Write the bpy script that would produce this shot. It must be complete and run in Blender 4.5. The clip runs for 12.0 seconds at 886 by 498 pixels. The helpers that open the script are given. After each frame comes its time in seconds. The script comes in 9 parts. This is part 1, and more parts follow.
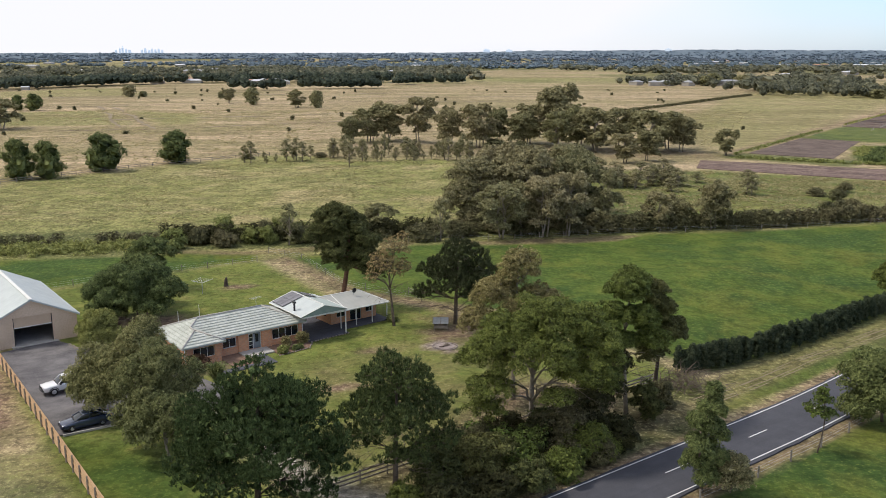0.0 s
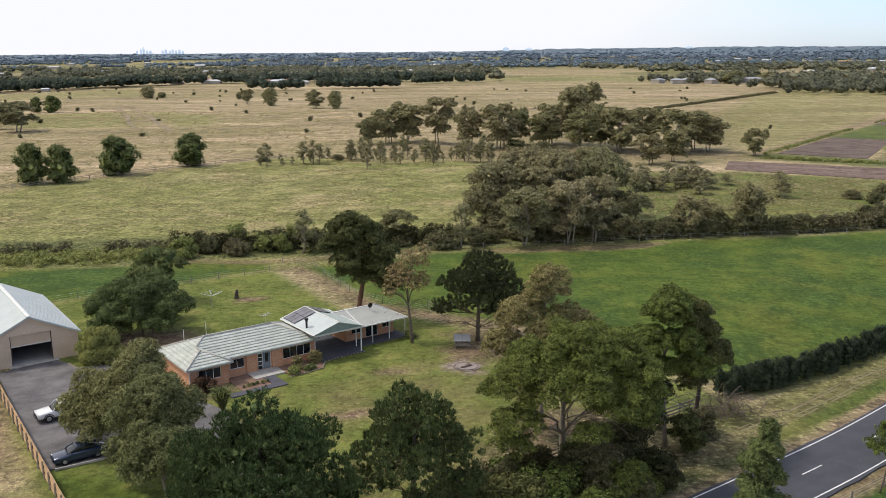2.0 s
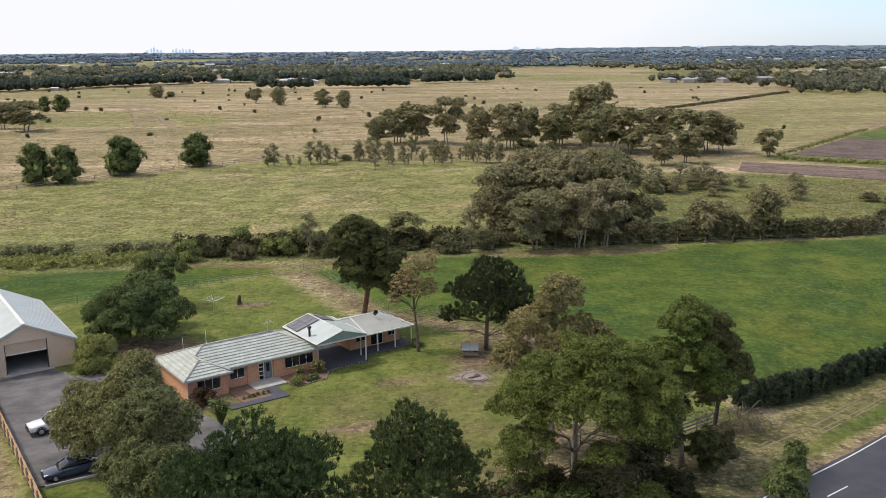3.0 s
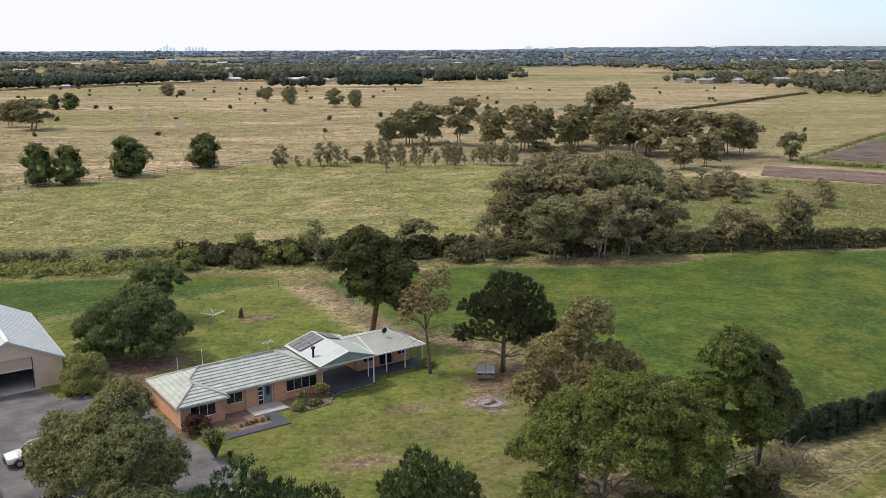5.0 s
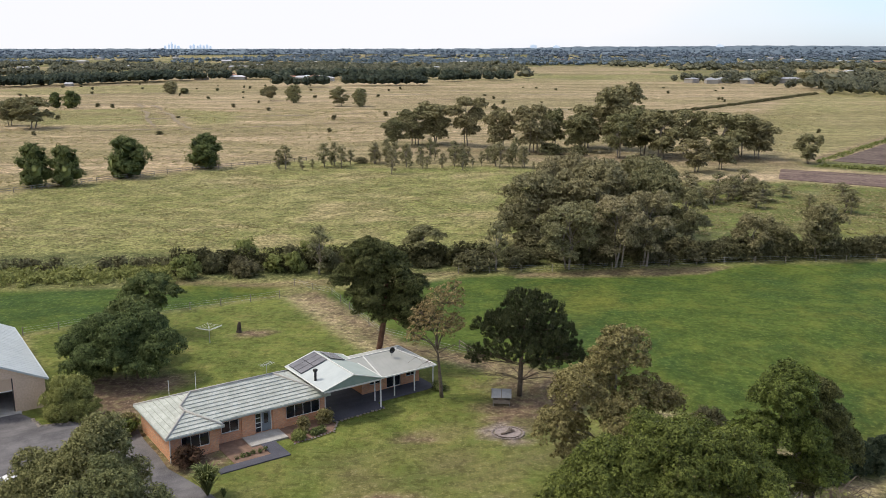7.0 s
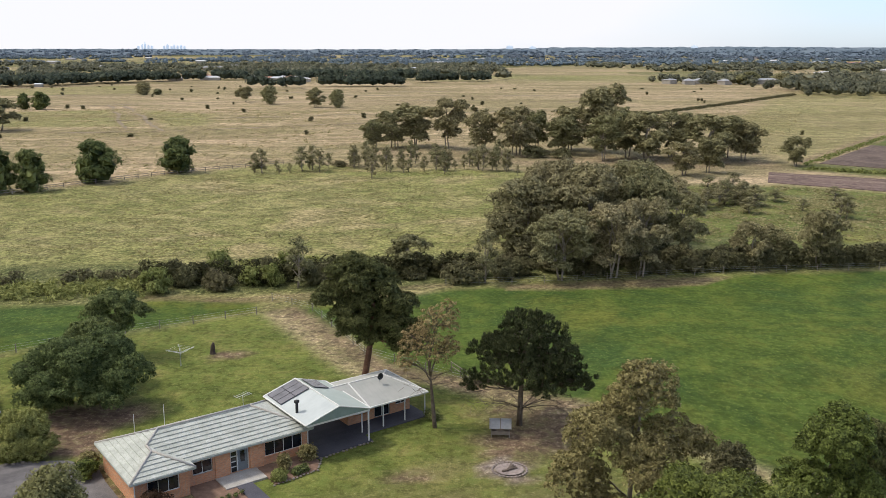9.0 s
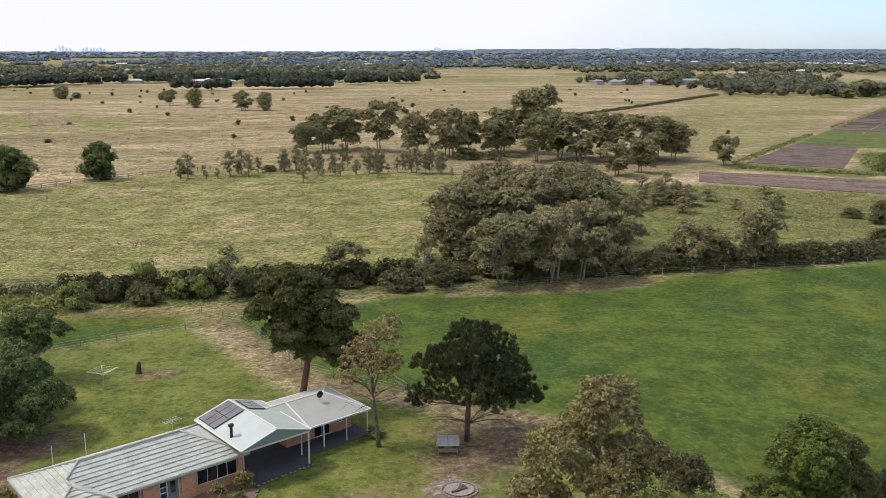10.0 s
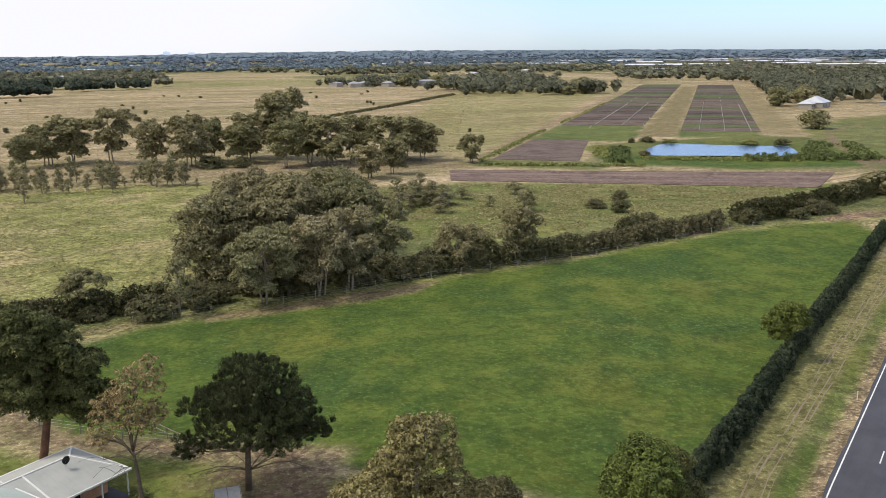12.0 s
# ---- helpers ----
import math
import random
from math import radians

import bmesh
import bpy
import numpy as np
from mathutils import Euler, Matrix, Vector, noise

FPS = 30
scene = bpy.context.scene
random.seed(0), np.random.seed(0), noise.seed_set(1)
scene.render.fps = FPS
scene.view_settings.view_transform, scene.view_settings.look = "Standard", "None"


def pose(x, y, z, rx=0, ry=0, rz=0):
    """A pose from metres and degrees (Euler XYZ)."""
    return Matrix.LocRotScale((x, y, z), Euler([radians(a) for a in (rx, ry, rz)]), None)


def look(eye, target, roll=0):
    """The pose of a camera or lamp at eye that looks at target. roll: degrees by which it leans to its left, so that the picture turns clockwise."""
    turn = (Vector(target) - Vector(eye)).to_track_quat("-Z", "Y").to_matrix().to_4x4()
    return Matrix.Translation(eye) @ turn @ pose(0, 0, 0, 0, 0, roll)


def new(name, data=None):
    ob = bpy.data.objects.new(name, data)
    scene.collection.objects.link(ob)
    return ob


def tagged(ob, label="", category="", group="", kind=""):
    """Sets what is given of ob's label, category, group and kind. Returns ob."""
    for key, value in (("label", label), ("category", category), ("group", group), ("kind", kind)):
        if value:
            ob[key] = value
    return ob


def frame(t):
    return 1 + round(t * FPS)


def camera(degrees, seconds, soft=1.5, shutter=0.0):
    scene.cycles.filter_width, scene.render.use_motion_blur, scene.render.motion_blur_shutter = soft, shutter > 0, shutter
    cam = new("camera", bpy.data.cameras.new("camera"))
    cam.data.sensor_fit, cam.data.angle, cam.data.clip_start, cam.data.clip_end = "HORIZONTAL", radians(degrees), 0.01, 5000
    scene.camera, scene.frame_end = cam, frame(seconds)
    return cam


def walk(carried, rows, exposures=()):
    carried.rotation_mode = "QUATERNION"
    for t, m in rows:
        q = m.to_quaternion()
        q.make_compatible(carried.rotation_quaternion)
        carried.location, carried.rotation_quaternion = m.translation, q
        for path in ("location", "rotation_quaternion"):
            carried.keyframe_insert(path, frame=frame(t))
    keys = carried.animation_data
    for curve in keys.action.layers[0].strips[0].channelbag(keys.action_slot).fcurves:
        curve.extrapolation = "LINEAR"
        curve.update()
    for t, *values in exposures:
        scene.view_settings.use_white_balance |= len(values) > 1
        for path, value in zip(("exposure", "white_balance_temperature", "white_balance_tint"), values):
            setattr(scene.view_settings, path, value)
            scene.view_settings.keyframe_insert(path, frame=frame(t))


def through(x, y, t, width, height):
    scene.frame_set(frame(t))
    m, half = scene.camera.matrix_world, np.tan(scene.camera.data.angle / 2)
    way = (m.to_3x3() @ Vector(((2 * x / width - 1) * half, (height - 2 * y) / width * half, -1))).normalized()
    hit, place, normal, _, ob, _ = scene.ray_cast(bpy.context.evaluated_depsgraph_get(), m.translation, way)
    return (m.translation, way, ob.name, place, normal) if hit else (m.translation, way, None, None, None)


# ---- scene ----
cam = camera(53.0, 12.0, soft=0.6)
PATH = [
    (0, (4.658, -6.574, 35.638), (4.657, -4.621, 35.205), -0.0),
    (0.5, (4.502, -4.785, 35.669), (4.494, -2.833, 35.237), -0.1),
    (1, (4.473, -3.063, 35.817), (4.45, -1.11, 35.385), -0.2),
    (1.5, (4.415, -1.146, 35.788), (4.38, 0.806, 35.354), -0.3),
    (2, (4.435, 0.675, 35.771), (4.39, 2.626, 35.336), -0.4),
    (2.5, (4.555, 2.607, 35.712), (4.496, 4.558, 35.276), -0.4),
    (3, (4.565, 4.27, 35.811), (4.499, 6.221, 35.374), -0.4),
    (3.5, (4.466, 6.357, 35.819), (4.392, 8.307, 35.381), -0.5),
    (5.5, (3.807, 13.497, 35.911), (3.711, 15.446, 35.472), -0.1),
    (6, (3.593, 15.29, 35.87), (3.493, 17.239, 35.431), -0.1),
    (6.5, (3.114, 17.264, 35.877), (3.014, 19.212, 35.436), -0.0),
    (8.5, (1.333, 25.066, 35.823), (1.236, 27.014, 35.381), 0.0),
    (9, (0.737, 27.033, 35.735), (0.69, 28.983, 35.295), 0.1),
    (9.5, (0.26, 29.139, 35.58), (0.278, 31.09, 35.141), 0.0),
    (10, (-0.213, 31.041, 35.516), (-0.106, 32.99, 35.08), -0.0),
    (10.5, (-0.589, 33.051, 35.342), (-0.373, 34.991, 34.907), -0.1),
    (11, (-0.873, 35.269, 35.111), (-0.512, 37.188, 34.679), -0.2),
    (11.5, (-1.119, 37.486, 34.872), (-0.618, 39.374, 34.441), -0.3),
    (12, (-1.077, 39.076, 35.045), (-0.422, 40.916, 34.613), -0.5),
]
walk(cam, [(t, look(eye, target, roll)) for t, eye, target, roll in PATH], ((0, 0.0, 6500, 13.5), (12, 0.0, 6500, 13.5)))

# ---- light: thin bright overcast with a weak sun ----
world = bpy.data.worlds.new("sky")
scene.world = world
world.use_nodes = True
wn, wl = world.node_tree.nodes, world.node_tree.links
SUN_ELEV = 56.0
SUN_FROM = math.atan2(-0.96, 0.12)           # bearing of the sun, clockwise from +y
sky = wn.new("ShaderNodeTexSky")
sky.sky_type, sky.sun_disc = "NISHITA", False
sky.sun_elevation, sky.sun_rotation = radians(SUN_ELEV), SUN_FROM
sky.air_density, sky.dust_density, sky.ozone_density = 1.0, 0.6, 3.0
skyscale = wn.new("ShaderNodeMix")
skyscale.data_type, skyscale.blend_type = "RGBA", "MULTIPLY"
skyscale.inputs[0].default_value = 1.0
wl.new(sky.outputs[0], skyscale.inputs[6])
skyscale.inputs[7].default_value = (0.125, 0.165, 0.225, 1)
coord = wn.new("ShaderNodeTexCoord")
veil_noise = wn.new("ShaderNodeTexNoise")
veil_noise.inputs["Scale"].default_value, veil_noise.inputs["Detail"].default_value = 1.1, 4
stretch = wn.new("ShaderNodeMapping")
stretch.inputs["Scale"].default_value = (1, 1, 3.0)
stretch.inputs["Location"].default_value = (0.35, 0.1, 0.0)
wl.new(coord.outputs["Generated"], stretch.inputs[0])
wl.new(stretch.outputs[0], veil_noise.inputs["Vector"])
# the veil of cloud thins towards the east
split = wn.new("ShaderNodeSeparateXYZ")
wl.new(coord.outputs["Generated"], split.inputs[0])
lean = wn.new("ShaderNodeMath")
lean.operation, lean.inputs[1].default_value, lean.inputs[2].default_value = "MULTIPLY_ADD", -0.55, 0.10
wl.new(split.outputs[0], lean.inputs[0])
thick = wn.new("ShaderNodeMath")
wl.new(veil_noise.outputs[0], thick.inputs[0])
wl.new(lean.outputs[0], thick.inputs[1])
veil = wn.new("ShaderNodeMapRange")
wl.new(thick.outputs[0], veil.inputs[0])
for n, v in ((1, 0.30), (2, 0.62), (3, 0.22), (4, 1.0)):
    veil.inputs[n].default_value = v
clouds = wn.new("ShaderNodeMix")
clouds.data_type = "RGBA"
wl.new(veil.outputs[0], clouds.inputs[0])
wl.new(skyscale.outputs[2], clouds.inputs[6])
clouds.inputs[7].default_value = (0.95, 0.975, 1.0, 1)
wl.new(clouds.outputs[2], wn["Background"].inputs[0])
wn["Background"].inputs[1].default_value = 1.0

sun_data = bpy.data.lights.new("sun", "SUN")
sun_data.energy, sun_data.angle, sun_data.color = 2.6, radians(8), (1.0, 0.94, 0.84)
sun = new("sun", sun_data)
sun.matrix_world = look((math.sin(SUN_FROM) * 100, math.cos(SUN_FROM) * 100, math.tan(radians(SUN_ELEV)) * 100), (0, 0, 0))
tagged(sun, "weak sun behind thin cloud", "sun", kind="structure")

# ---- helpers ----
rng = np.random.default_rng(7)
ANG = radians(37.0)                       # the road, the fences and the house share this bearing
E1 = np.array([math.cos(ANG), math.sin(ANG)])
E2 = np.array([-math.sin(ANG), math.cos(ANG)])
HOUSE = np.array([-25.12, 89.84])         # front left corner of the house's eaves


def local(u, v, origin=HOUSE):
    p = origin + u * E1 + v * E2
    return float(p[0]), float(p[1])


def mesh_arrays(name, verts, faces, mat, smooth=False):
    """A mesh from arrays: faces is (n, 3) or (n, 4)."""
    verts, faces = np.asarray(verts, np.float32), np.asarray(faces, np.int32)
    me = bpy.data.meshes.new(name)
    k = faces.shape[1]
    me.vertices.add(len(verts))
    me.vertices.foreach_set("co", verts.ravel())
    me.loops.add(faces.size)
    me.loops.foreach_set("vertex_index", faces.ravel())
    me.polygons.add(len(faces))
    me.polygons.foreach_set("loop_start", np.arange(0, faces.size, k, dtype=np.int32))
    if smooth:
        me.polygons.foreach_set("use_smooth", np.ones(len(faces), bool))
    me.update(calc_edges=True)
    if mat:
        me.materials.append(mat)
    return me


def thing(name, label, category, at=(0, 0, 0), turn=0.0, group="", kind=""):
    ob = new(name)
    ob.empty_display_size = 0.3
    ob.location, ob.rotation_euler = at, (0, 0, turn)
    return tagged(ob, label, category, group, kind)


def put(name, me, parent=None, label=""):
    ob = new(name, me)
    if parent is not None:
        ob.parent = parent
    if label:
        ob["label"] = label
    return ob


class Build:
    """Collects simple solids into one mesh."""

    def __init__(self):
        self.v, self.f = [], []

    def add(self, verts, faces):
        n = len(self.v)
        self.v += [tuple(map(float, p)) for p in verts]
        self.f += [tuple(n + i for i in face) for face in faces]
        return self

    def box(self, a, b):
        (x0, y0, z0), (x1, y1, z1) = a, b
        return self.add([(x0, y0, z0), (x1, y0, z0), (x1, y1, z0), (x0, y1, z0), (x0, y0, z1), (x1, y0, z1), (x1, y1, z1), (x0, y1, z1)],
                        [(3, 2, 1, 0), (4, 5, 6, 7), (0, 1, 5, 4), (1, 2, 6, 5), (2, 3, 7, 6), (3, 0, 4, 7)])

    def slab(self, poly, thick):
        """A flat polygon in space with thickness downwards."""
        n = len(poly)
        low = [(x, y, z - thick) for x, y, z in poly]
        return self.add(list(poly) + low, [tuple(range(n)), tuple(range(2 * n - 1, n - 1, -1))] + [(i, n + i, n + (i + 1) % n, (i + 1) % n) for i in range(n)])

    def beam(self, a, b, w, h=None):
        a, b = Vector(a), Vector(b)
        d = (b - a).normalized()
        s = d.cross(Vector((0, 0, 1)))
        s = s.normalized() if s.length > 1e-4 else Vector((1, 0, 0))
        u = s.cross(d).normalized()
        s, u = s * w / 2, u * (h or w) / 2
        return self.add([a - s - u, a + s - u, a + s + u, a - s + u, b - s - u, b + s - u, b + s + u, b - s + u],
                        [(3, 2, 1, 0), (4, 5, 6, 7), (0, 1, 5, 4), (1, 2, 6, 5), (2, 3, 7, 6), (3, 0, 4, 7)])

    def tube(self, pts, radii, sides=6):
        n = len(self.v)
        pts = [Vector(p) for p in pts]
        for i, p in enumerate(pts):
            d = (pts[min(i + 1, len(pts) - 1)] - pts[max(i - 1, 0)]).normalized()
            s = d.cross(Vector((0.31, 0.95, 0.05))).normalized()
            u = s.cross(d)
            for k in range(sides):
                a = 2 * math.pi * k / sides
                self.v.append(tuple(p + (s * math.cos(a) + u * math.sin(a)) * radii[i]))
        for i in range(len(pts) - 1):
            for k in range(sides):
                a, b = n + i * sides + k, n + i * sides + (k + 1) % sides
                self.f.append((a, b, b + sides, a + sides))
        self.f.append(tuple(range(n + sides - 1, n - 1, -1)))
        self.f.append(tuple(range(n + (len(pts) - 1) * sides, n + len(pts) * sides)))
        return self

    def mesh(self, name, mat, bevel=0.0, smooth=False):
        me = bpy.data.meshes.new(name)
        me.from_pydata(self.v, [], self.f)
        if bevel:
            bm = bmesh.new()
            bm.from_mesh(me)
            bmesh.ops.bevel(bm, geom=bm.edges[:], offset=bevel, segments=1, affect="EDGES")
            bm.to_mesh(me)
            bm.free()
        me.materials.append(mat)
        if smooth:
            me.polygons.foreach_set("use_smooth", np.ones(len(me.polygons), bool))
        me.update()
        return me


def fbm(x, y, seed=0, octaves=3):
    """Smooth value noise in 0..1 for arrays."""
    total, amp, norm = 0.0, 1.0, 0.0
    for o in range(octaves):
        xi, yi = np.floor(x).astype(np.int64), np.floor(y).astype(np.int64)
        fx, fy = x - xi, y - yi
        fx, fy = fx * fx * (3 - 2 * fx), fy * fy * (3 - 2 * fy)

        def corner(a, b):
            h = (a * 374761393 + b * 668265263 + (seed + o) * 1442695041) & 0xFFFFFFFF
            h = ((h ^ (h >> 13)) * 1274126177) & 0xFFFFFFFF
            return ((h ^ (h >> 16)) & 0xFFFF) / 65535.0
        v = (corner(xi, yi) * (1 - fx) + corner(xi + 1, yi) * fx) * (1 - fy) + (corner(xi, yi + 1) * (1 - fx) + corner(xi + 1, yi + 1) * fx) * fy
        total, norm, amp = total + v * amp, norm + amp, amp * 0.5
        x, y = x * 2.03 + 11.3, y * 2.03 + 5.7
    return total / norm


# ---- materials ----
class Mat:
    def __init__(self, name, rough=0.8, metal=0.0, spec=0.3):
        self.m = bpy.data.materials.new(name)
        self.m.use_nodes = True
        self.n, self.l = self.m.node_tree.nodes, self.m.node_tree.links
        self.b = self.n["Principled BSDF"]
        self.b.inputs["Roughness"].default_value = rough
        self.b.inputs["Metallic"].default_value = metal
        self.b.inputs["Specular IOR Level"].default_value = spec
        self.co = self.n.new("ShaderNodeTexCoord")

    def noise(self, scale, detail=4, rough=0.6, space="Object", stretch=(1, 1, 1), turn=0.0, distort=0.0):
        m = self.n.new("ShaderNodeMapping")
        m.inputs["Rotation"].default_value = (0, 0, turn)
        self.l.new(self.co.outputs[space], m.inputs[0])
        k = self.n.new("ShaderNodeMapping")
        k.inputs["Scale"].default_value = stretch
        self.l.new(m.outputs[0], k.inputs[0])
        m = k
        t = self.n.new("ShaderNodeTexNoise")
        t.inputs["Scale"].default_value, t.inputs["Detail"].default_value, t.inputs["Roughness"].default_value = scale, detail, rough
        t.inputs["Distortion"].default_value = distort
        self.l.new(m.outputs[0], t.inputs["Vector"])
        return t.outputs[0]

    def ramp(self, source, *stops):
        r = self.n.new("ShaderNodeValToRGB")
        e = r.color_ramp.elements
        while len(e) < len(stops):
            e.new(0.5)
        for el, (p, c) in zip(e, stops):
            el.position, el.color = p, (*c, 1) if len(c) == 3 else c
        self.l.new(source, r.inputs[0])
        return r.outputs[0]

    def span(self, source, a, b, c=0.0, d=1.0):
        r = self.n.new("ShaderNodeMapRange")
        for i, v in enumerate((a, b, c, d)):
            r.inputs[i + 1].default_value = v
        self.l.new(source, r.inputs[0])
        return r.outputs[0]

    def mix(self, fac, a, b, blend="MIX"):
        x = self.n.new("ShaderNodeMix")
        x.data_type, x.blend_type = "RGBA", blend
        for sock, v in ((x.inputs[0], fac), (x.inputs[6], a), (x.inputs[7], b)):
            if isinstance(v, (int, float)):
                sock.default_value = v
            elif isinstance(v, tuple):
                sock.default_value = (*v, 1)
            else:
                self.l.new(v, sock)
        return x.outputs[2]

    def math(self, op, a, b=0.0):
        x = self.n.new("ShaderNodeMath")
        x.operation = op
        for sock, v in zip(x.inputs, (a, b)):
            if isinstance(v, (int, float)):
                sock.default_value = v
            else:
                self.l.new(v, sock)
        return x.outputs[0]

    def color(self, c):
        if isinstance(c, tuple):
            self.b.inputs["Base Color"].default_value = (*c, 1)
        else:
            self.l.new(c, self.b.inputs["Base Color"])
        return self

    def bump(self, height, strength=0.4, distance=0.05):
        x = self.n.new("ShaderNodeBump")
        x.inputs["Strength"].default_value, x.inputs["Distance"].default_value = strength, distance
        self.l.new(height, x.inputs["Height"])
        self.l.new(x.outputs[0], self.b.inputs["Normal"])
        return self

    def attr(self, name):
        x = self.n.new("ShaderNodeAttribute")
        x.attribute_name = name
        s = self.n.new("ShaderNodeSeparateColor")
        self.l.new(x.outputs["Color"], s.inputs[0])
        return s.outputs


def simple(name, a, b, scale=3.0, rough=0.8, metal=0.0, spec=0.3, bump=0.0, fine=None):
    m = Mat(name, rough, metal, spec)
    n = m.noise(scale, 5)
    c = m.ramp(n, (0.3, a), (0.7, b))
    if fine:
        c = m.mix(m.span(m.noise(fine, 3), 0.35, 0.75, 0, 0.5), c, tuple(v * 0.6 for v in a))
    m.color(c)
    if bump:
        m.bump(m.noise(fine or scale * 6, 4), bump)
    return m.m


def leaf_material(name, dark, light, tip=None, gloss=0.08, through=0.34, patch=0.8):
    m = Mat(name, 0.7, 0.0, gloss)
    geo = m.n.new("ShaderNodeNewGeometry")
    big = m.noise(patch, 3)
    mixv = m.math("ADD", m.math("MULTIPLY", geo.outputs["Random Per Island"], 0.6), m.math("MULTIPLY", big, 0.7))
    stops = [(0.25, dark), (0.95, light)]
    if tip:
        stops.append((1.0, tip))
    c = m.ramp(mixv, *stops)
    info = m.n.new("ShaderNodeObjectInfo")
    hue = m.n.new("ShaderNodeHueSaturation")
    m.l.new(m.span(info.outputs["Random"], 0, 1, 0.485, 0.515), hue.inputs["Hue"])
    m.l.new(m.span(info.outputs["Random"], 0, 1, 1.12, 0.88), hue.inputs["Value"])
    m.l.new(c, hue.inputs["Color"])
    c = hue.outputs[0]
    m.color(c)
    tr = m.n.new("ShaderNodeBsdfTranslucent")
    m.l.new(c, tr.inputs[0])
    mx = m.n.new("ShaderNodeMixShader")
    mx.inputs[0].default_value = through
    m.l.new(m.b.outputs[0], mx.inputs[1])
    m.l.new(tr.outputs[0], mx.inputs[2])
    m.l.new(mx.outputs[0], m.n["Material Output"].inputs[0])
    return m.m


def field_material(name, a, b, fleck, turn):
    m = Mat(name, 0.95, 0.0, 0.1)
    c = m.ramp(m.noise(0.8, 5, 0.7, stretch=(0.06, 1.5, 1), turn=turn), (0.35, a), (0.65, b))
    c = m.mix(m.span(m.noise(0.09, 7, 0.8), 0.48, 0.62, 0, 0.7), c, tuple(v * 0.62 for v in a))
    c = m.mix(m.span(m.noise(0.9, 8, 0.85), 0.52, 0.62, 0, 0.75), c, fleck)
    m.color(c)
    m.bump(m.noise(1.2, 6, 0.7), 0.8, 0.2)
    return m.m


SOIL = field_material("ploughed_soil", (0.092, 0.068, 0.056), (0.180, 0.136, 0.112), (0.27, 0.215, 0.17), 0.62)
SOIL_DARK = field_material("damp_soil", (0.060, 0.045, 0.040), (0.120, 0.092, 0.080), (0.20, 0.165, 0.12), 0.62)
SOIL_STRIP = field_material("stubbled_soil", (0.105, 0.070, 0.060), (0.21, 0.150, 0.130), (0.34, 0.27, 0.20), 0.46)
CROP = field_material("row_crop", (0.060, 0.085, 0.030), (0.125, 0.150, 0.058), (0.20, 0.20, 0.10), 0.62)
LEAF_EUC = leaf_material("leaf_eucalypt", (0.015, 0.025, 0.006), (0.196, 0.240, 0.054), through=0.2, gloss=0.2)
LEAF_GUM = leaf_material("leaf_dark_gum", (0.022, 0.029, 0.010), (0.165, 0.172, 0.062), through=0.2, gloss=0.12)
LEAF_GREY = leaf_material("leaf_grey_olive", (0.078, 0.076, 0.038), (0.42, 0.385, 0.21), through=0.25)
LEAF_OLIVE = leaf_material("leaf_olive", (0.056, 0.056, 0.026), (0.360, 0.335, 0.178), through=0.25)
LEAF_ROW = leaf_material("leaf_row", (0.060, 0.062, 0.028), (0.375, 0.350, 0.180), through=0.28)
LEAF_NEEDLE = leaf_material("leaf_dull_needle", (0.016, 0.023, 0.011), (0.105, 0.120, 0.054), through=0.08)
LEAF_RUST = leaf_material("leaf_rusty", (0.062, 0.052, 0.020), (0.430, 0.355, 0.165), through=0.22)
LEAF_PINE = leaf_material("leaf_pine", (0.013, 0.026, 0.010), (0.115, 0.158, 0.058), through=0.08)
LEAF_DEEP = leaf_material("leaf_deep_green", (0.022, 0.038, 0.012), (0.215, 0.250, 0.088), through=0.2, gloss=0.14)
LEAF_UNDER = leaf_material("leaf_undergrowth", (0.018, 0.020, 0.009), (0.082, 0.082, 0.034), through=0.15)
LEAF_HEDGE = leaf_material("leaf_hedge", (0.022, 0.036, 0.020), (0.085, 0.105, 0.060))
LEAF_FRESH = leaf_material("leaf_fresh", (0.085, 0.105, 0.030), (0.350, 0.370, 0.125), through=0.28)
LEAF_WATTLE = leaf_material("leaf_wattle", (0.048, 0.056, 0.021), (0.275, 0.282, 0.120), through=0.2)
LEAF_BRONZE = leaf_material("leaf_bronze", (0.045, 0.026, 0.018), (0.150, 0.085, 0.055))
LEAF_SCRUB = leaf_material("leaf_scrub", (0.040, 0.040, 0.020), (0.190, 0.178, 0.090), through=0.2)
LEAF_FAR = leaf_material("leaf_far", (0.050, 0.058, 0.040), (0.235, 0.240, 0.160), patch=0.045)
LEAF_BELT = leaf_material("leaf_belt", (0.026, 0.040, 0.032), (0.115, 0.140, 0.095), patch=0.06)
# distance haze put into the leaf colour as a blue-grey tint
LEAF_HAZY = leaf_material("leaf_haze_tint", (0.105, 0.145, 0.180), (0.205, 0.255, 0.300), patch=0.012)
BARK = simple("bark", (0.10, 0.075, 0.055), (0.21, 0.17, 0.13), 2.5, 0.9, bump=0.5, fine=14)
BARK_PALE = simple("bark_pale", (0.22, 0.185, 0.145), (0.36, 0.32, 0.265), 1.6, 0.85, bump=0.4, fine=12)
BARK_RED = simple("bark_red", (0.105, 0.055, 0.036), (0.225, 0.130, 0.085), 2.2, 0.9, bump=0.5, fine=14)
BARK_DARK = simple("bark_dark", (0.045, 0.034, 0.026), (0.11, 0.085, 0.065), 2.5, 0.9, bump=0.5, fine=14)


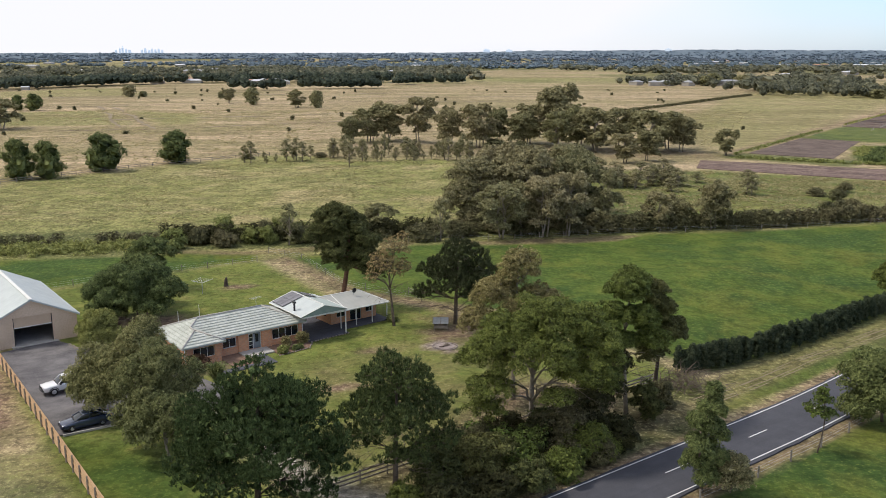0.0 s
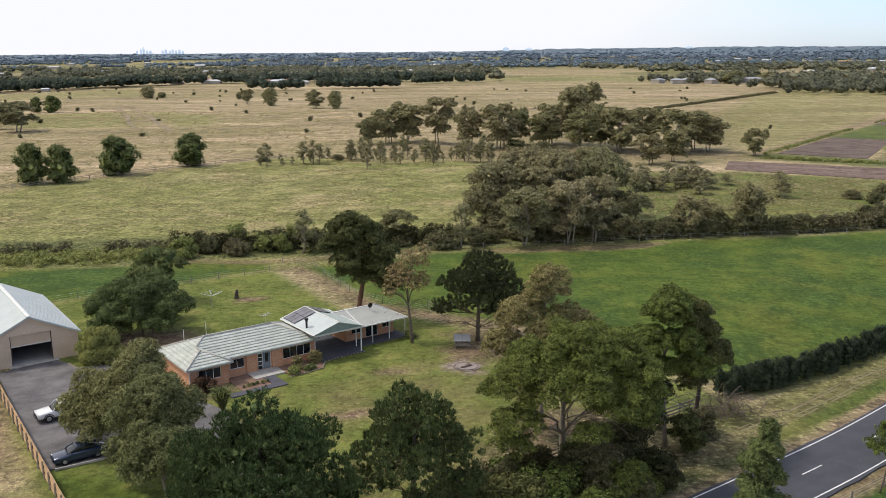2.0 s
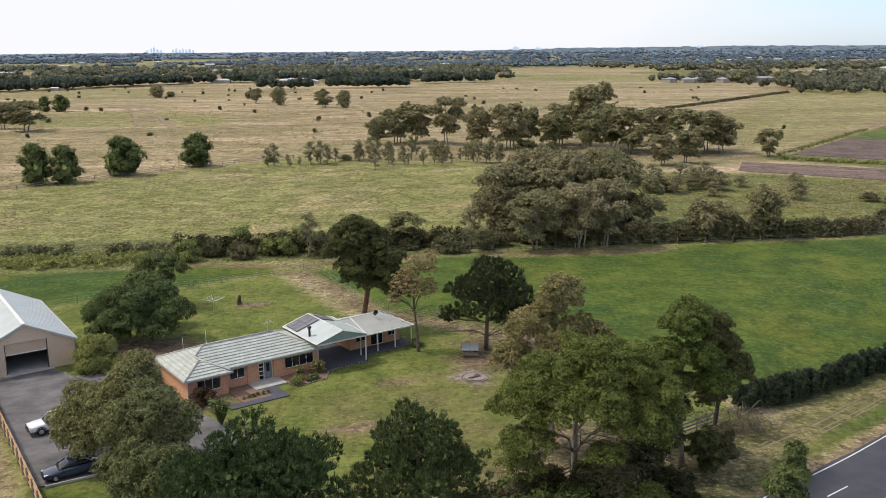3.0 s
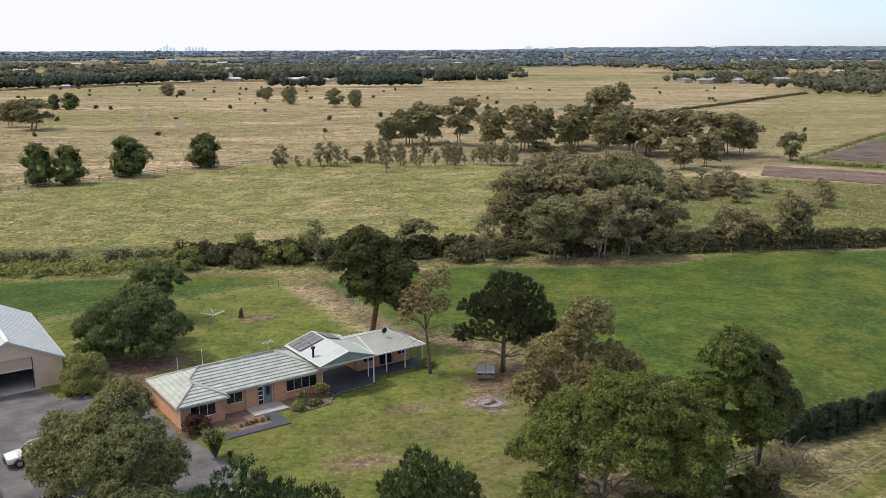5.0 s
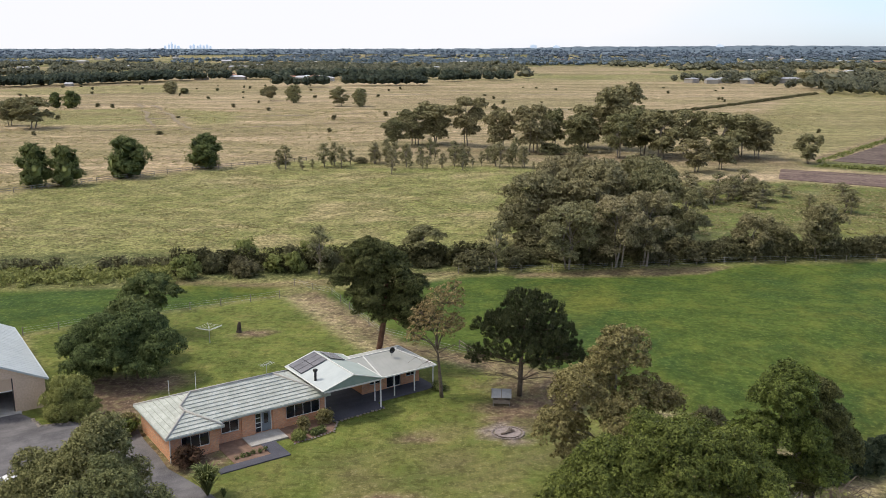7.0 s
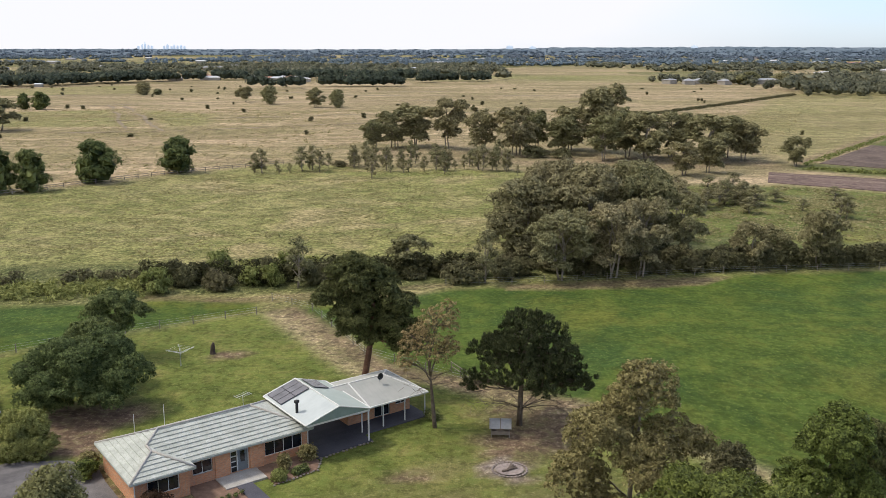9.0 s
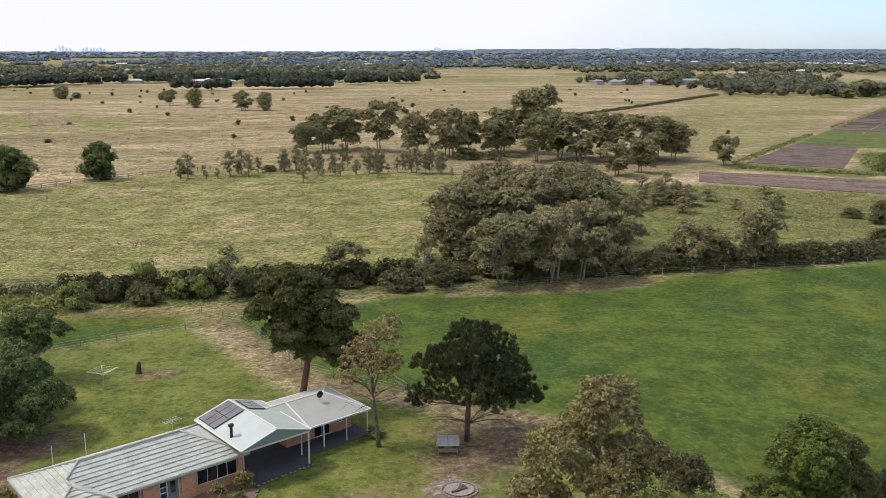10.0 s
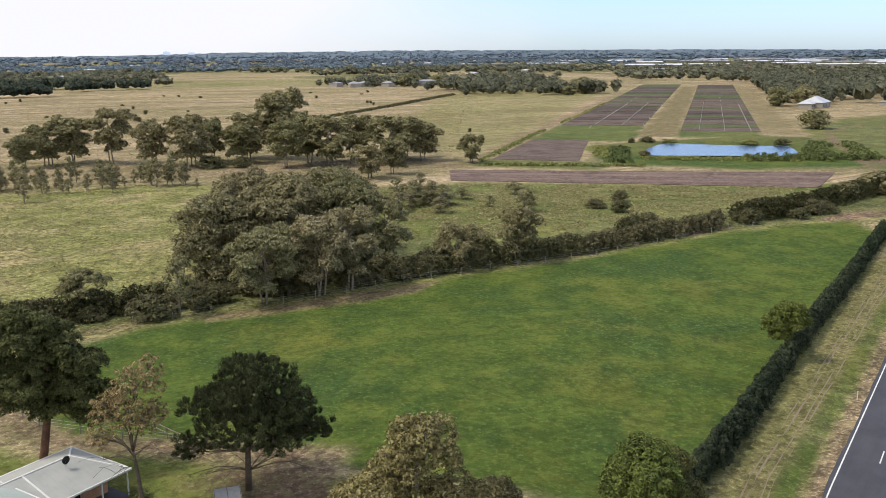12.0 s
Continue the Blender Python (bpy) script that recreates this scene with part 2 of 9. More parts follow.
def ground_material():
    m = Mat("ground_cover", 0.95, 0.0, 0.1)
    a, b = m.attr("zone_a"), m.attr("zone_b")
    tuft = m.noise(0.95, 6, 0.75)                    # clumps about a metre
    fine = m.noise(6.0, 5, 0.7)
    wide = m.noise(0.045, 5, 0.6, distort=0.6)
    mid = m.noise(0.22, 5, 0.65, distort=0.4)
    streak = m.noise(0.5, 5, 0.65, stretch=(0.35, 2.2, 1), turn=-0.1)
    speck = m.noise(1.9, 5, 0.8)                    # single tufts
    # dry pasture, straw and olive
    dry = m.ramp(mid, (0.30, (0.205, 0.167, 0.095)), (0.50, (0.292, 0.222, 0.136)), (0.70, (0.40, 0.298, 0.202)))
    dry = m.mix(m.span(wide, 0.42, 0.62, 0.0, 0.6), dry, (0.205, 0.180, 0.092))
    dry = m.mix(m.span(m.noise(0.018, 4, 0.6, stretch=(0.5, 1.6, 1), distort=0.8), 0.47, 0.60, 0, 0.6), dry, (0.40, 0.315, 0.195))
    dry = m.mix(m.span(tuft, 0.49, 0.56, 0, 0.7), dry, (0.135, 0.125, 0.058))
    dry = m.mix(m.span(speck, 0.54, 0.61, 0, 0.7), dry, (0.43, 0.36, 0.22))
    # rougher olive pasture this side of the far fence
    olive = m.ramp(mid, (0.30, (0.138, 0.156, 0.048)), (0.52, (0.198, 0.196, 0.070)), (0.72, (0.285, 0.255, 0.112)))
    olive = m.mix(m.span(tuft, 0.49, 0.56, 0, 0.7), olive, (0.115, 0.130, 0.042))
    olive = m.mix(m.span(speck, 0.54, 0.61, 0, 0.7), olive, (0.325, 0.31, 0.135))
    olive = m.mix(m.span(wide, 0.50, 0.62, 0, 0.55), olive, (0.33, 0.265, 0.150))
    olive = m.mix(m.span(m.noise(0.03, 4, 0.6, stretch=(0.4, 1.8, 1), distort=0.8), 0.52, 0.62, 0, 0.5), olive, (0.145, 0.165, 0.050))
    dry = m.mix(m.span(m.noise(0.03, 5, 0.65, stretch=(0.25, 1.5, 1), turn=-0.15, distort=0.9), 0.52, 0.58, 0, 0.55), dry, (0.46, 0.355, 0.235))
    dry = m.mix(m.span(m.noise(0.009, 4, 0.6, stretch=(0.6, 1.4, 1), distort=1.0), 0.50, 0.60, 0, 0.65), dry, (0.185, 0.165, 0.078))
    dry = m.mix(m.attr("zone_c")[0], dry, olive)
    # mown lawn
    lawn = m.ramp(mid, (0.30, (0.095, 0.130, 0.028)), (0.56, (0.160, 0.178, 0.044)), (0.76, (0.262, 0.225, 0.086)))
    lawn = m.mix(m.span(streak, 0.54, 0.70, 0, 0.38), lawn, (0.24, 0.225, 0.095))
    lawn = m.mix(m.span(tuft, 0.50, 0.58, 0, 0.5), lawn, (0.068, 0.104, 0.024))
    lawn = m.mix(m.span(speck, 0.55, 0.66, 0, 0.45), lawn, (0.25, 0.235, 0.095))
    # sown green pasture
    green = m.ramp(mid, (0.3, (0.052, 0.088, 0.018)), (0.52, (0.080, 0.118, 0.022)), (0.75, (0.136, 0.156, 0.031)))
    green = m.mix(m.span(streak, 0.50, 0.74, 0, 0.22), green, (0.122, 0.158, 0.031))
    green = m.mix(m.span(wide, 0.48, 0.60, 0, 0.7), green, (0.036, 0.076, 0.021))
    green = m.mix(m.span(tuft, 0.50, 0.58, 0, 0.45), green, (0.045, 0.078, 0.016))
    green = m.mix(m.span(speck, 0.55, 0.63, 0, 0.45), green, (0.174, 0.198, 0.046))
    green = m.mix(m.span(m.noise(0.04, 4, 0.65, distort=0.7), 0.52, 0.64, 0, 0.5), green, (0.165, 0.162, 0.034))
    dirt = m.ramp(m.noise(0.9, 6, 0.7), (0.3, (0.140, 0.084, 0.063)), (0.7, (0.250, 0.164, 0.125)))
    dirt = m.mix(m.span(tuft, 0.49, 0.56, 0, 0.85), dirt, (0.15, 0.125, 0.065))
    dirt = m.mix(m.span(speck, 0.54, 0.61, 0, 0.8), dirt, (0.305, 0.218, 0.165))
    gravel = m.ramp(m.noise(1.4, 5, 0.7), (0.35, (0.20, 0.18, 0.155)), (0.65, (0.36, 0.335, 0.30)))
    gravel = m.mix(m.span(speck, 0.54, 0.61, 0, 0.6), gravel, (0.42, 0.39, 0.35))
    straw = m.ramp(m.noise(0.6, 5, 0.65, stretch=(0.10, 1.5, 1), turn=-0.64), (0.32, (0.122, 0.102, 0.044)), (0.50, (0.185, 0.148, 0.072)), (0.66, (0.270, 0.215, 0.118)))
    straw = m.mix(m.span(mid, 0.5, 0.66, 0, 0.6), straw, (0.113, 0.126, 0.044))
    straw = m.mix(m.span(tuft, 0.49, 0.56, 0, 0.85), straw, (0.118, 0.101, 0.046))
    straw = m.mix(m.span(speck, 0.54, 0.64, 0, 0.5), straw, (0.34, 0.285, 0.170))
    scrub = m.ramp(mid, (0.3, (0.065, 0.085, 0.028)), (0.7, (0.17, 0.17, 0.066)))
    scrub = m.mix(m.span(tuft, 0.49, 0.56, 0, 0.85), scrub, (0.045, 0.055, 0.02))
    scrub = m.mix(m.span(speck, 0.54, 0.61, 0, 0.8), scrub, (0.25, 0.25, 0.115))
    c = m.mix(a[0], dry, lawn)
    c = m.mix(a[1], c, green)
    c = m.mix(b[2], c, scrub)
    c = m.mix(b[1], c, straw)
    c = m.mix(a[2], c, dirt)
    c = m.mix(b[0], c, gravel)
    c = m.mix(m.span(fine, 0.5, 0.72, 0, 0.45), c, (0.05, 0.052, 0.02))
    grain = m.ramp(m.noise(0.95, 5, 0.76), (0.42, (0.54, 0.55, 0.53)), (0.58, (1.66, 1.62, 1.58)))
    coarse = m.ramp(m.noise(0.16, 4, 0.78), (0.40, (0.76, 0.78, 0.74)), (0.60, (1.34, 1.30, 1.32)))
    soft = m.math("MAXIMUM", m.math("MAXIMUM", a[1], m.math("MULTIPLY", a[0], 0.75)), m.math("MULTIPLY", b[1], 0.8))
    c = m.mix(m.math("SUBTRACT", 1.0, m.math("MULTIPLY", soft, 0.5)), c, coarse, "MULTIPLY")
    c = m.mix(m.math("SUBTRACT", 1.0, m.math("MULTIPLY", soft, 0.58)), c, grain, "MULTIPLY")
    m.color(c)
    m.bump(m.math("ADD", tuft, m.math("MULTIPLY", fine, 0.5)), 0.9, 0.25)
    return m.m


GROUND = ground_material()

# ---- ground: one sheet to the horizon, its cover changing from field to field ----


def graded(start, stop, first, grow, most=1e9, until=0.0):
    """Steps that grow; none above most before the reach until."""
    out, x, s = [start], start, first
    sign = 1 if stop > start else -1
    while abs(x - start) < abs(stop - start):
        x += sign * s
        s = min(s * grow, most) if abs(x) < until else s * grow
        out.append(x)
    return out[1:]


def inside(px, py, poly, soft, wobble=0.0, seed=3, scale=0.12):
    """1 inside the polygon, 0 outside, with an uneven edge."""
    if wobble:
        px = px + (fbm(px * scale, py * scale, seed) - 0.5) * 2 * wobble
        py = py + (fbm(px * scale + 40, py * scale + 9, seed + 5) - 0.5) * 2 * wobble
    odd = np.zeros(px.shape, bool)
    near = np.full(px.shape, 1e9)
    for (x0, y0), (x1, y1) in zip(poly, poly[1:] + poly[:1]):
        if y0 != y1:
            odd ^= ((y0 > py) != (y1 > py)) & (px < (x1 - x0) * (py - y0) / (y1 - y0) + x0)
        dx, dy = x1 - x0, y1 - y0
        k = np.clip(((px - x0) * dx + (py - y0) * dy) / (dx * dx + dy * dy), 0, 1)
        near = np.minimum(near, np.hypot(px - x0 - k * dx, py - y0 - k * dy))
    return np.clip(0.5 + np.where(odd, near, -near) / soft, 0, 1)


def band(px, py, pts, width, soft, wobble=0.0, seed=3):
    near = np.full(px.shape, 1e9)
    if wobble:
        px = px + (fbm(px * 0.15, py * 0.15, seed) - 0.5) * 2 * wobble
        py = py + (fbm(px * 0.15 + 17, py * 0.15, seed + 4) - 0.5) * 2 * wobble
    for (x0, y0), (x1, y1) in zip(pts, pts[1:]):
        dx, dy = x1 - x0, y1 - y0
        k = np.clip(((px - x0) * dx + (py - y0) * dy) / (dx * dx + dy * dy), 0, 1)
        near = np.minimum(near, np.hypot(px - x0 - k * dx, py - y0 - k * dy))
    return np.clip(0.5 + (width / 2 - near) / soft, 0, 1)


def spot(px, py, x, y, rx, ry, turn=0.0, seed=1):
    c, s = math.cos(turn), math.sin(turn)
    dx, dy = (px - x) * c + (py - y) * s, -(px - x) * s + (py - y) * c
    d = np.hypot(dx / rx, dy / ry) + (fbm(px * 0.5, py * 0.5, seed) - 0.5) * 0.9
    return np.clip((1.15 - d) / 0.5, 0, 1)


# plan of the fields
CREEK_S = [(-330, 100), (-150, 128), (-73.8, 146.6), (-42.5, 152.5), (-19.3, 157.4), (-1.3, 161.0), (18.5, 163.6), (43.1, 169.8), (75.3, 174.4), (110.7, 185), (142.5, 186), (230, 205), (330, 225)]
CREEK_N = [(330, 262), (230, 240), (150, 206), (95, 196), (68, 190), (40, 188), (6.6, 183.4), (-22, 177), (-57, 171), (-85, 169.9), (-150, 152), (-330, 130)]
FENCE_L0, FENCE_L1 = (-10.2, 41.0), (-49.3, 94.8)
LOT = [(-12, 41), (-49.5, 95), (-43, 103), (-56.5, 124.5), (-42.6, 134.7), (-27.7, 144.5), (-12, 121), (-2, 117.5), (26, 100), (34, 88), (22, 74), (2, 55)]
GREEN = [(-26.5, 147), (-12, 150.5), (-1, 158), (18, 161), (43, 167.5), (75, 172.5), (110, 182), (140, 183), (136, 168), (37, 92), (27, 101), (-1, 119), (-11, 124)]
BACK = [(-150, 125), (-74, 145), (-43, 150.5), (-29, 151), (-27.7, 144.6), (-42.6, 134.7), (-56.5, 124.5), (-70, 112), (-150, 60)]


ROAD_C = np.array([33.4, 71.29])


def ease(x):
    x = np.clip(x, 0, 1)
    return x * x * (3 - 2 * x)


def swerve(a):
    """How far the road bends left of its first straight, by the distance along it."""
    return 2.9 * ease((a - 1) / 28) + 0.010 * np.clip(a - 29, 0, 60)


def sag(x, y):
    """The land falls a little along the road, towards the east."""
    dx, dy = x - ROAD_C[0], y - ROAD_C[1]
    a, o = dx * E1[0] + dy * E1[1], dx * E2[0] + dy * E2[1]
    return -1.5 * ease((a - 1) / 24) * ease((150 - a) / 50) * ease((46 - o) / 28) * ease((o + 160) / 60)


def road_point(a, o):
    p = ROAD_C + a * E1 + (o + swerve(a)) * E2
    return float(p[0]), float(p[1])


HEDGE = [(10.0, 15.5), (29, 12.5), (52, 12.8), (80, 13.0), (106, 13.0), (140, 13.0)]     # along and beside the road


def build_ground():
    xs = graded(-96, -3600, 1.6, 1.055, 4.5, 330)[::-1] + list(np.arange(-96, 132, 1.3)) + graded(131.5, 3600, 1.3, 1.05, 3.2, 420)
    ys = graded(44, -400, 2.0, 1.15)[::-1] + list(np.arange(44, 190, 1.25)) + graded(189.5, 4750, 1.1, 1.022, 4.5, 800)
    xs, ys = np.array(xs), np.array(ys)
    X, Y = np.meshgrid(xs, ys)
    X, Y = X.ravel(), Y.ravel()
    w = len(xs)
    along = (X - ROAD_C[0]) * E1[0] + (Y - ROAD_C[1]) * E1[1]
    off = (X - ROAD_C[0]) * E2[0] + (Y - ROAD_C[1]) * E2[1] - swerve(along)
    lawn = inside(X, Y, LOT, 2.0, 0.6)
    green = np.maximum(inside(X, Y, GREEN, 2.5, 1.0), inside(X, Y, BACK, 3.0, 0.8))
    green = np.maximum(green, 0.15 * inside(X, Y, [(-43, 103), (-56, 124), (-42, 134), (-28, 144), (-12, 121), (-2, 117), (-20, 100)], 3.0, 1.0))
    green = np.maximum(green, inside(X, Y, [(16, 52.5), (58, 90), (118, 136), (260, 230), (260, 60), (60, 20)], 1.4, 0.6) * np.clip((-4.6 - off) / 1.0 + 0.6 * fbm(X, Y, 54), 0, 1))
    # deeper green painted on the lawn where the wattles cast their shade
    green = np.maximum(green, inside(X, Y, [(-31, 73), (-16, 64), (-10, 50), (-16, 50), (-28, 64)], 3.0, 1.0))
    scrub = inside(X, Y, CREEK_S + CREEK_N, 5.0, 3.0)
    rough = inside(X, Y, [(40, 186), (70, 190), (100, 196), (168, 214), (176, 222), (84, 268), (50, 262), (36, 215)], 8.0, 5.0)
    green = np.maximum(green, rough * (0.28 + 0.55 * fbm(X / 9, Y / 9, 41)))
    bank = inside(X, Y, [(140, 288), (174, 258), (212, 250), (240, 288), (262, 330), (243, 345), (187, 343), (160, 337)], 6.0, 3.0)
    green = np.maximum(green, bank * 0.95)
    scrub = np.maximum(scrub, 0.7 * np.clip((Y - 1080) / 120, 0, 1) * (fbm(X / 190, Y / 260, 14) > 0.52))
    worn = 0.55 * inside(X, Y, [(-34, 318), (20, 306), (95, 296), (104, 318), (60, 340), (-30, 352)], 8.0, 4.0)
    scrub = np.maximum(scrub, 0.35 * inside(X, Y, [(-10, 300), (30, 285), (60, 268), (92, 290), (110, 312), (60, 345), (-40, 370), (-60, 345)], 10.0, 5.0))
    # the straw verge beside the road, and the dry lane behind the lawn
    straw = np.clip((off - 2.5) / 0.6, 0, 1) * np.clip((12.4 - off) / 1.5, 0, 1) * np.clip((along + 8) / 6, 0, 1)
    straw = np.maximum(straw, np.clip((4.9 - np.abs(off)) / 0.8, 0, 1) * (off < 0))
    sway = (fbm(along * 0.06, along * 0.0 + 2, 8) - 0.5) * 1.6
    mown = np.clip((off + sway * 0.5 - 6.6) / 1.0, 0, 1)
    straw *= np.where(off > 0, np.clip(0.12 + 0.34 * mown + 0.5 * (fbm(along * 0.12, off * 1.2, 55) - 0.5), 0, 1), 0.8)
    strip_green = 0.75 * np.clip((off - 4.7) / 0.6, 0, 1) * (1 - 0.62 * mown) * np.clip((11.5 - off) / 1.0, 0, 1) * np.clip((along + 2) / 8, 0, 1)
    green = np.maximum(green, 1.3 * strip_green * (0.5 + 0.7 * fbm(X * 0.3, Y * 0.3, 52)))
    shoulder = np.clip((1.0 - np.abs(np.abs(off) - 3.9)) / 0.7, 0, 1) * (0.45 + 0.5 * fbm(along * 0.3, off, 53)) * (along > -30)
    lane = band(X, Y, [(-23.5, 146), (-17, 136), (-9, 123.5), (2, 117.5), (14, 112)], 3.0, 1.5, 0.7)
    straw = np.maximum(straw, 0.9 * band(X, Y, [(-45, 151.5), (-28, 150.5), (-17, 154)], 2.6, 2.0, 1.0))
    straw = np.maximum(straw, 0.8 * inside(X, Y, [(-34, 72), (-49.5, 92), (-64, 88), (-60, 66)], 3.0, 1.5))
    green = np.maximum(green, 0.55 * inside(X, Y, [(-7, 38), (-31.3, 70.5), (-60, 62), (-60, 30)], 3.0, 2.0))
    straw = np.maximum(straw, lane * 0.30)
    straw = np.maximum(straw, 0.75 * inside(X, Y, [(-20, 84), (0, 100), (26, 98), (22, 74), (2, 55), (-12, 60)], 4.0, 2.0) * np.clip(fbm(X / 4, Y / 4, 45) * 2 - 0.6, 0, 1))
    straw = np.maximum(straw, 0.55 * np.clip(fbm(X / 60, Y / 28, 21) * 3.2 - 1.55, 0, 1) * np.clip((Y - 290) / 40, 0, 1))
    olive = inside(X, Y, [(-330, 100), (-150, 193), (-117.8, 237), (-98.9, 263), (-82.8, 282.5), (-56.4, 306), (-20, 300), (16, 292), (40, 270), (90, 262), (180, 222), (200, 190), (0, 150)], 6.0, 2.5)
    olive *= 0.70 + 0.5 * fbm(X / 40, Y / 25, 15)
    olive = np.maximum(olive, 0.75 * inside(X, Y, [(-261, 528), (-206, 556), (-150, 437), (-214, 433)], 10.0, 6.0))
    olive = np.maximum(olive, 0.75 * inside(X, Y, [(-195, 556), (-137, 521), (-122, 451), (-137, 437)], 8.0, 5.0))
    olive = np.maximum(olive, 0.6 * inside(X, Y, [(-430, 780), (-325, 913), (-250, 770), (-356, 700)], 14.0, 8.0))
    olive = np.clip(np.maximum(olive, 0.6 * inside(X, Y, [(104, 305), (330, 640), (470, 815), (300, 830), (230, 700), (110, 420)], 12.0, 5.0)), 0, 1)
    olive = np.maximum(olive, 0.9 * np.clip((off - 4.4) / 0.5, 0, 1) * np.clip(12.4 - off, 0, 1) * np.clip((along + 4) / 6, 0, 1))
    dirt = np.maximum(0.6 * shoulder, worn * fbm(X / 8, Y / 8, 49))
    dirt = np.maximum(dirt, spot(X, Y, 4.8, 98.3, 2.5, 2.3, 0, 2))
    dirt = np.maximum(dirt, lane * (0.20 + 0.55 * fbm(X * 0.35, Y * 0.35, 71)))
    green = np.maximum(green, 0.4 * inside(X, Y, [(-22, 146), (-13, 127), (-9, 119), (0, 114), (12, 110), (16, 114), (4, 122), (-6, 127), (-16, 146)], 2.0, 1.0))
    lawn = np.maximum(lawn * (1 - lane), 0.0)
    green = green * (1 - 0.7 * lane)
    dirt = np.maximum(dirt, 0.85 * spot(X, Y, 7.6, 104.6, 6.4, 4.2, 0.3, 4))
    dirt = np.maximum(dirt, 0.75 * spot(X, Y, 8.0, 109.5, 6.0, 4.0, 0.0, 5))
    dirt = np.maximum(dirt, 0.7 * spot(X, Y, -3.7, 96.8, 2.6, 1.3, 0.1, 6))
    dirt = np.maximum(dirt, 0.8 * spot(X, Y, -27, 127.2, 3.2, 1.6, 0.2, 7))
    dirt = np.maximum(dirt, 0.8 * spot(X, Y, -6.0, 84.5, 4.2, 1.2, 0.25, 9))
    dirt = np.maximum(dirt, 0.9 * spot(X, Y, -36.5, 108, 6.5, 4.0, 0.5, 10))
    dirt = np.maximum(dirt, 0.9 * inside(X, Y, [(-42.5, 103.2), (-40.2, 99.5), (-35, 99), (-31.5, 100), (-34, 108), (-40, 108)], 1.0, 0.4))
    # litter and scrub under the roadside trees, darkened to paint in their dense shade
    under = inside(X, Y, [(-8, 50), (10, 60), (26, 73), (31, 82), (22, 85), (14, 86), (8, 80), (7, 74), (2, 68), (-3, 63)], 3.0, 1.5)
    dirt = np.maximum(dirt, under * np.clip(1.3 * fbm(X / 3, Y / 3, 47) - 0.05, 0, 0.8))
    lawn, straw = lawn * (1 - 0.8 * under), straw * (1 - 0.7 * under)
    scrub = np.maximum(scrub, 0.95 * under)
    # the same dark cover, shade included, along the tree-lined road edge
    roadside = np.clip((off - 3.9) / 0.8, 0, 1) * np.clip((15 - off) / 3, 0, 1) * np.clip((2 - along) / 5, 0, 1) * (along > -90)
    scrub = np.maximum(scrub, 0.9 * roadside)
    brush = spot(X, Y, 29.5, 84.0, 6.0, 4.5, 0.6, 15)
    scrub = np.maximum(scrub, 0.85 * brush)
    straw = straw * (1 - 0.8 * brush)
    dirt = dirt * (1 - 0.5 * np.maximum(roadside, brush))
    straw = straw * (1 - 0.8 * roadside)
    litter = inside(X, Y, [(7, 159.5), (22, 163), (38, 166.5), (44, 166.5), (38, 161.5), (30, 159.6), (22, 158.6), (8, 157.2)], 1.4, 1.0)
    dirt = np.maximum(dirt * (1 - litter), 0.45 * litter)
    green = green * (1 - litter)
    straw = np.maximum(straw, 0.55 * litter)
    scrub = scrub * (1 - 0.8 * litter)
    dirt = np.maximum(dirt, 0.8 * spot(X, Y, 103, 184.0, 9, 1.6, 0.25, 12))
    dirt = np.maximum(dirt, 0.9 * spot(X, Y, 146, 186.5, 10, 4, 0.2, 13))
    dirt = np.maximum(dirt, 0.8 * inside(X, Y, [(-49, 94), (-36, 75), (-46, 70), (-60, 86)], 2.0, 1.5))
    dirt = np.maximum(dirt, 0.5 * band(X, Y, [(-36, 150.5), (-20, 155), (-2, 160)], 1.6, 1.6, 0.8))
    for poly in ([(-2.2, -1.5), (0.4, -1.5), (0.4, 10.5), (-2.2, 10.5)], [(-0.3, -2.9), (5.2, -2.9), (5.2, 1.6), (-0.3, 1.6)]):
        dirt = np.maximum(dirt, 0.85 * inside(X, Y, [local(u, v) for u, v in poly], 0.9, 0.3))
    gravel = band(X, Y, [(-17, 79), (-12, 70), (-7, 62.5), (0, 58.5), (6, 54)], 3.4, 1.5, 0.8) * (0.6 + 0.5 * fbm(X / 2, Y / 2, 91))
    gravel = np.maximum(gravel, 0.75 * spot(X, Y, 4.8, 98.4, 2.2, 2.0, 0, 2))
    gravel = np.clip(gravel, 0, 1) * (off > 4)
    # the market garden: beds across, two blocks and a dry strip between them
    s = (X - 110) * 0.59 + (Y - 309) * 0.807 + (fbm(X / 12, Y / 12, 61) - 0.5) * 3
    c = (X - 110) * 0.807 - (Y - 309) * 0.59 + (fbm(X / 12 + 9, Y / 12, 62) - 0.5) * 3

    def block(s0, s1, c0, c1, soft=2.0):
        return np.clip(0.5 + np.minimum(np.minimum(s - s0, s1 - s), np.minimum(c - c0, c1 - c)) / soft, 0, 1)
    beds = np.maximum(block(150, 690, 0, 40), block(128, 690, 58, 92))
    front = block(5, 76, 0, 28)
    field = np.maximum(beds, np.maximum(front, block(5, 150, 0, 92)))
    for z in (green, straw, scrub, olive):
        z *= 1 - field * (1 - bank)
    green = np.maximum(green, np.maximum(beds * 0.55, 0.85 * block(74, 152, 0, 41)))
    green = np.maximum(green, 0.85 * block(98, 130, 57, 92))
    green = np.maximum(green, 0.7 * block(-14, 6, -2, 40, 4.0))
    straw = np.maximum(straw, 0.9 * block(98, 640, 42, 57))
    straw = np.maximum(straw, 0.6 * block(120, 640, 92, 108, 6))
    dirt = np.maximum(dirt, 0.55 * block(0, 420, -7, -1, 3))
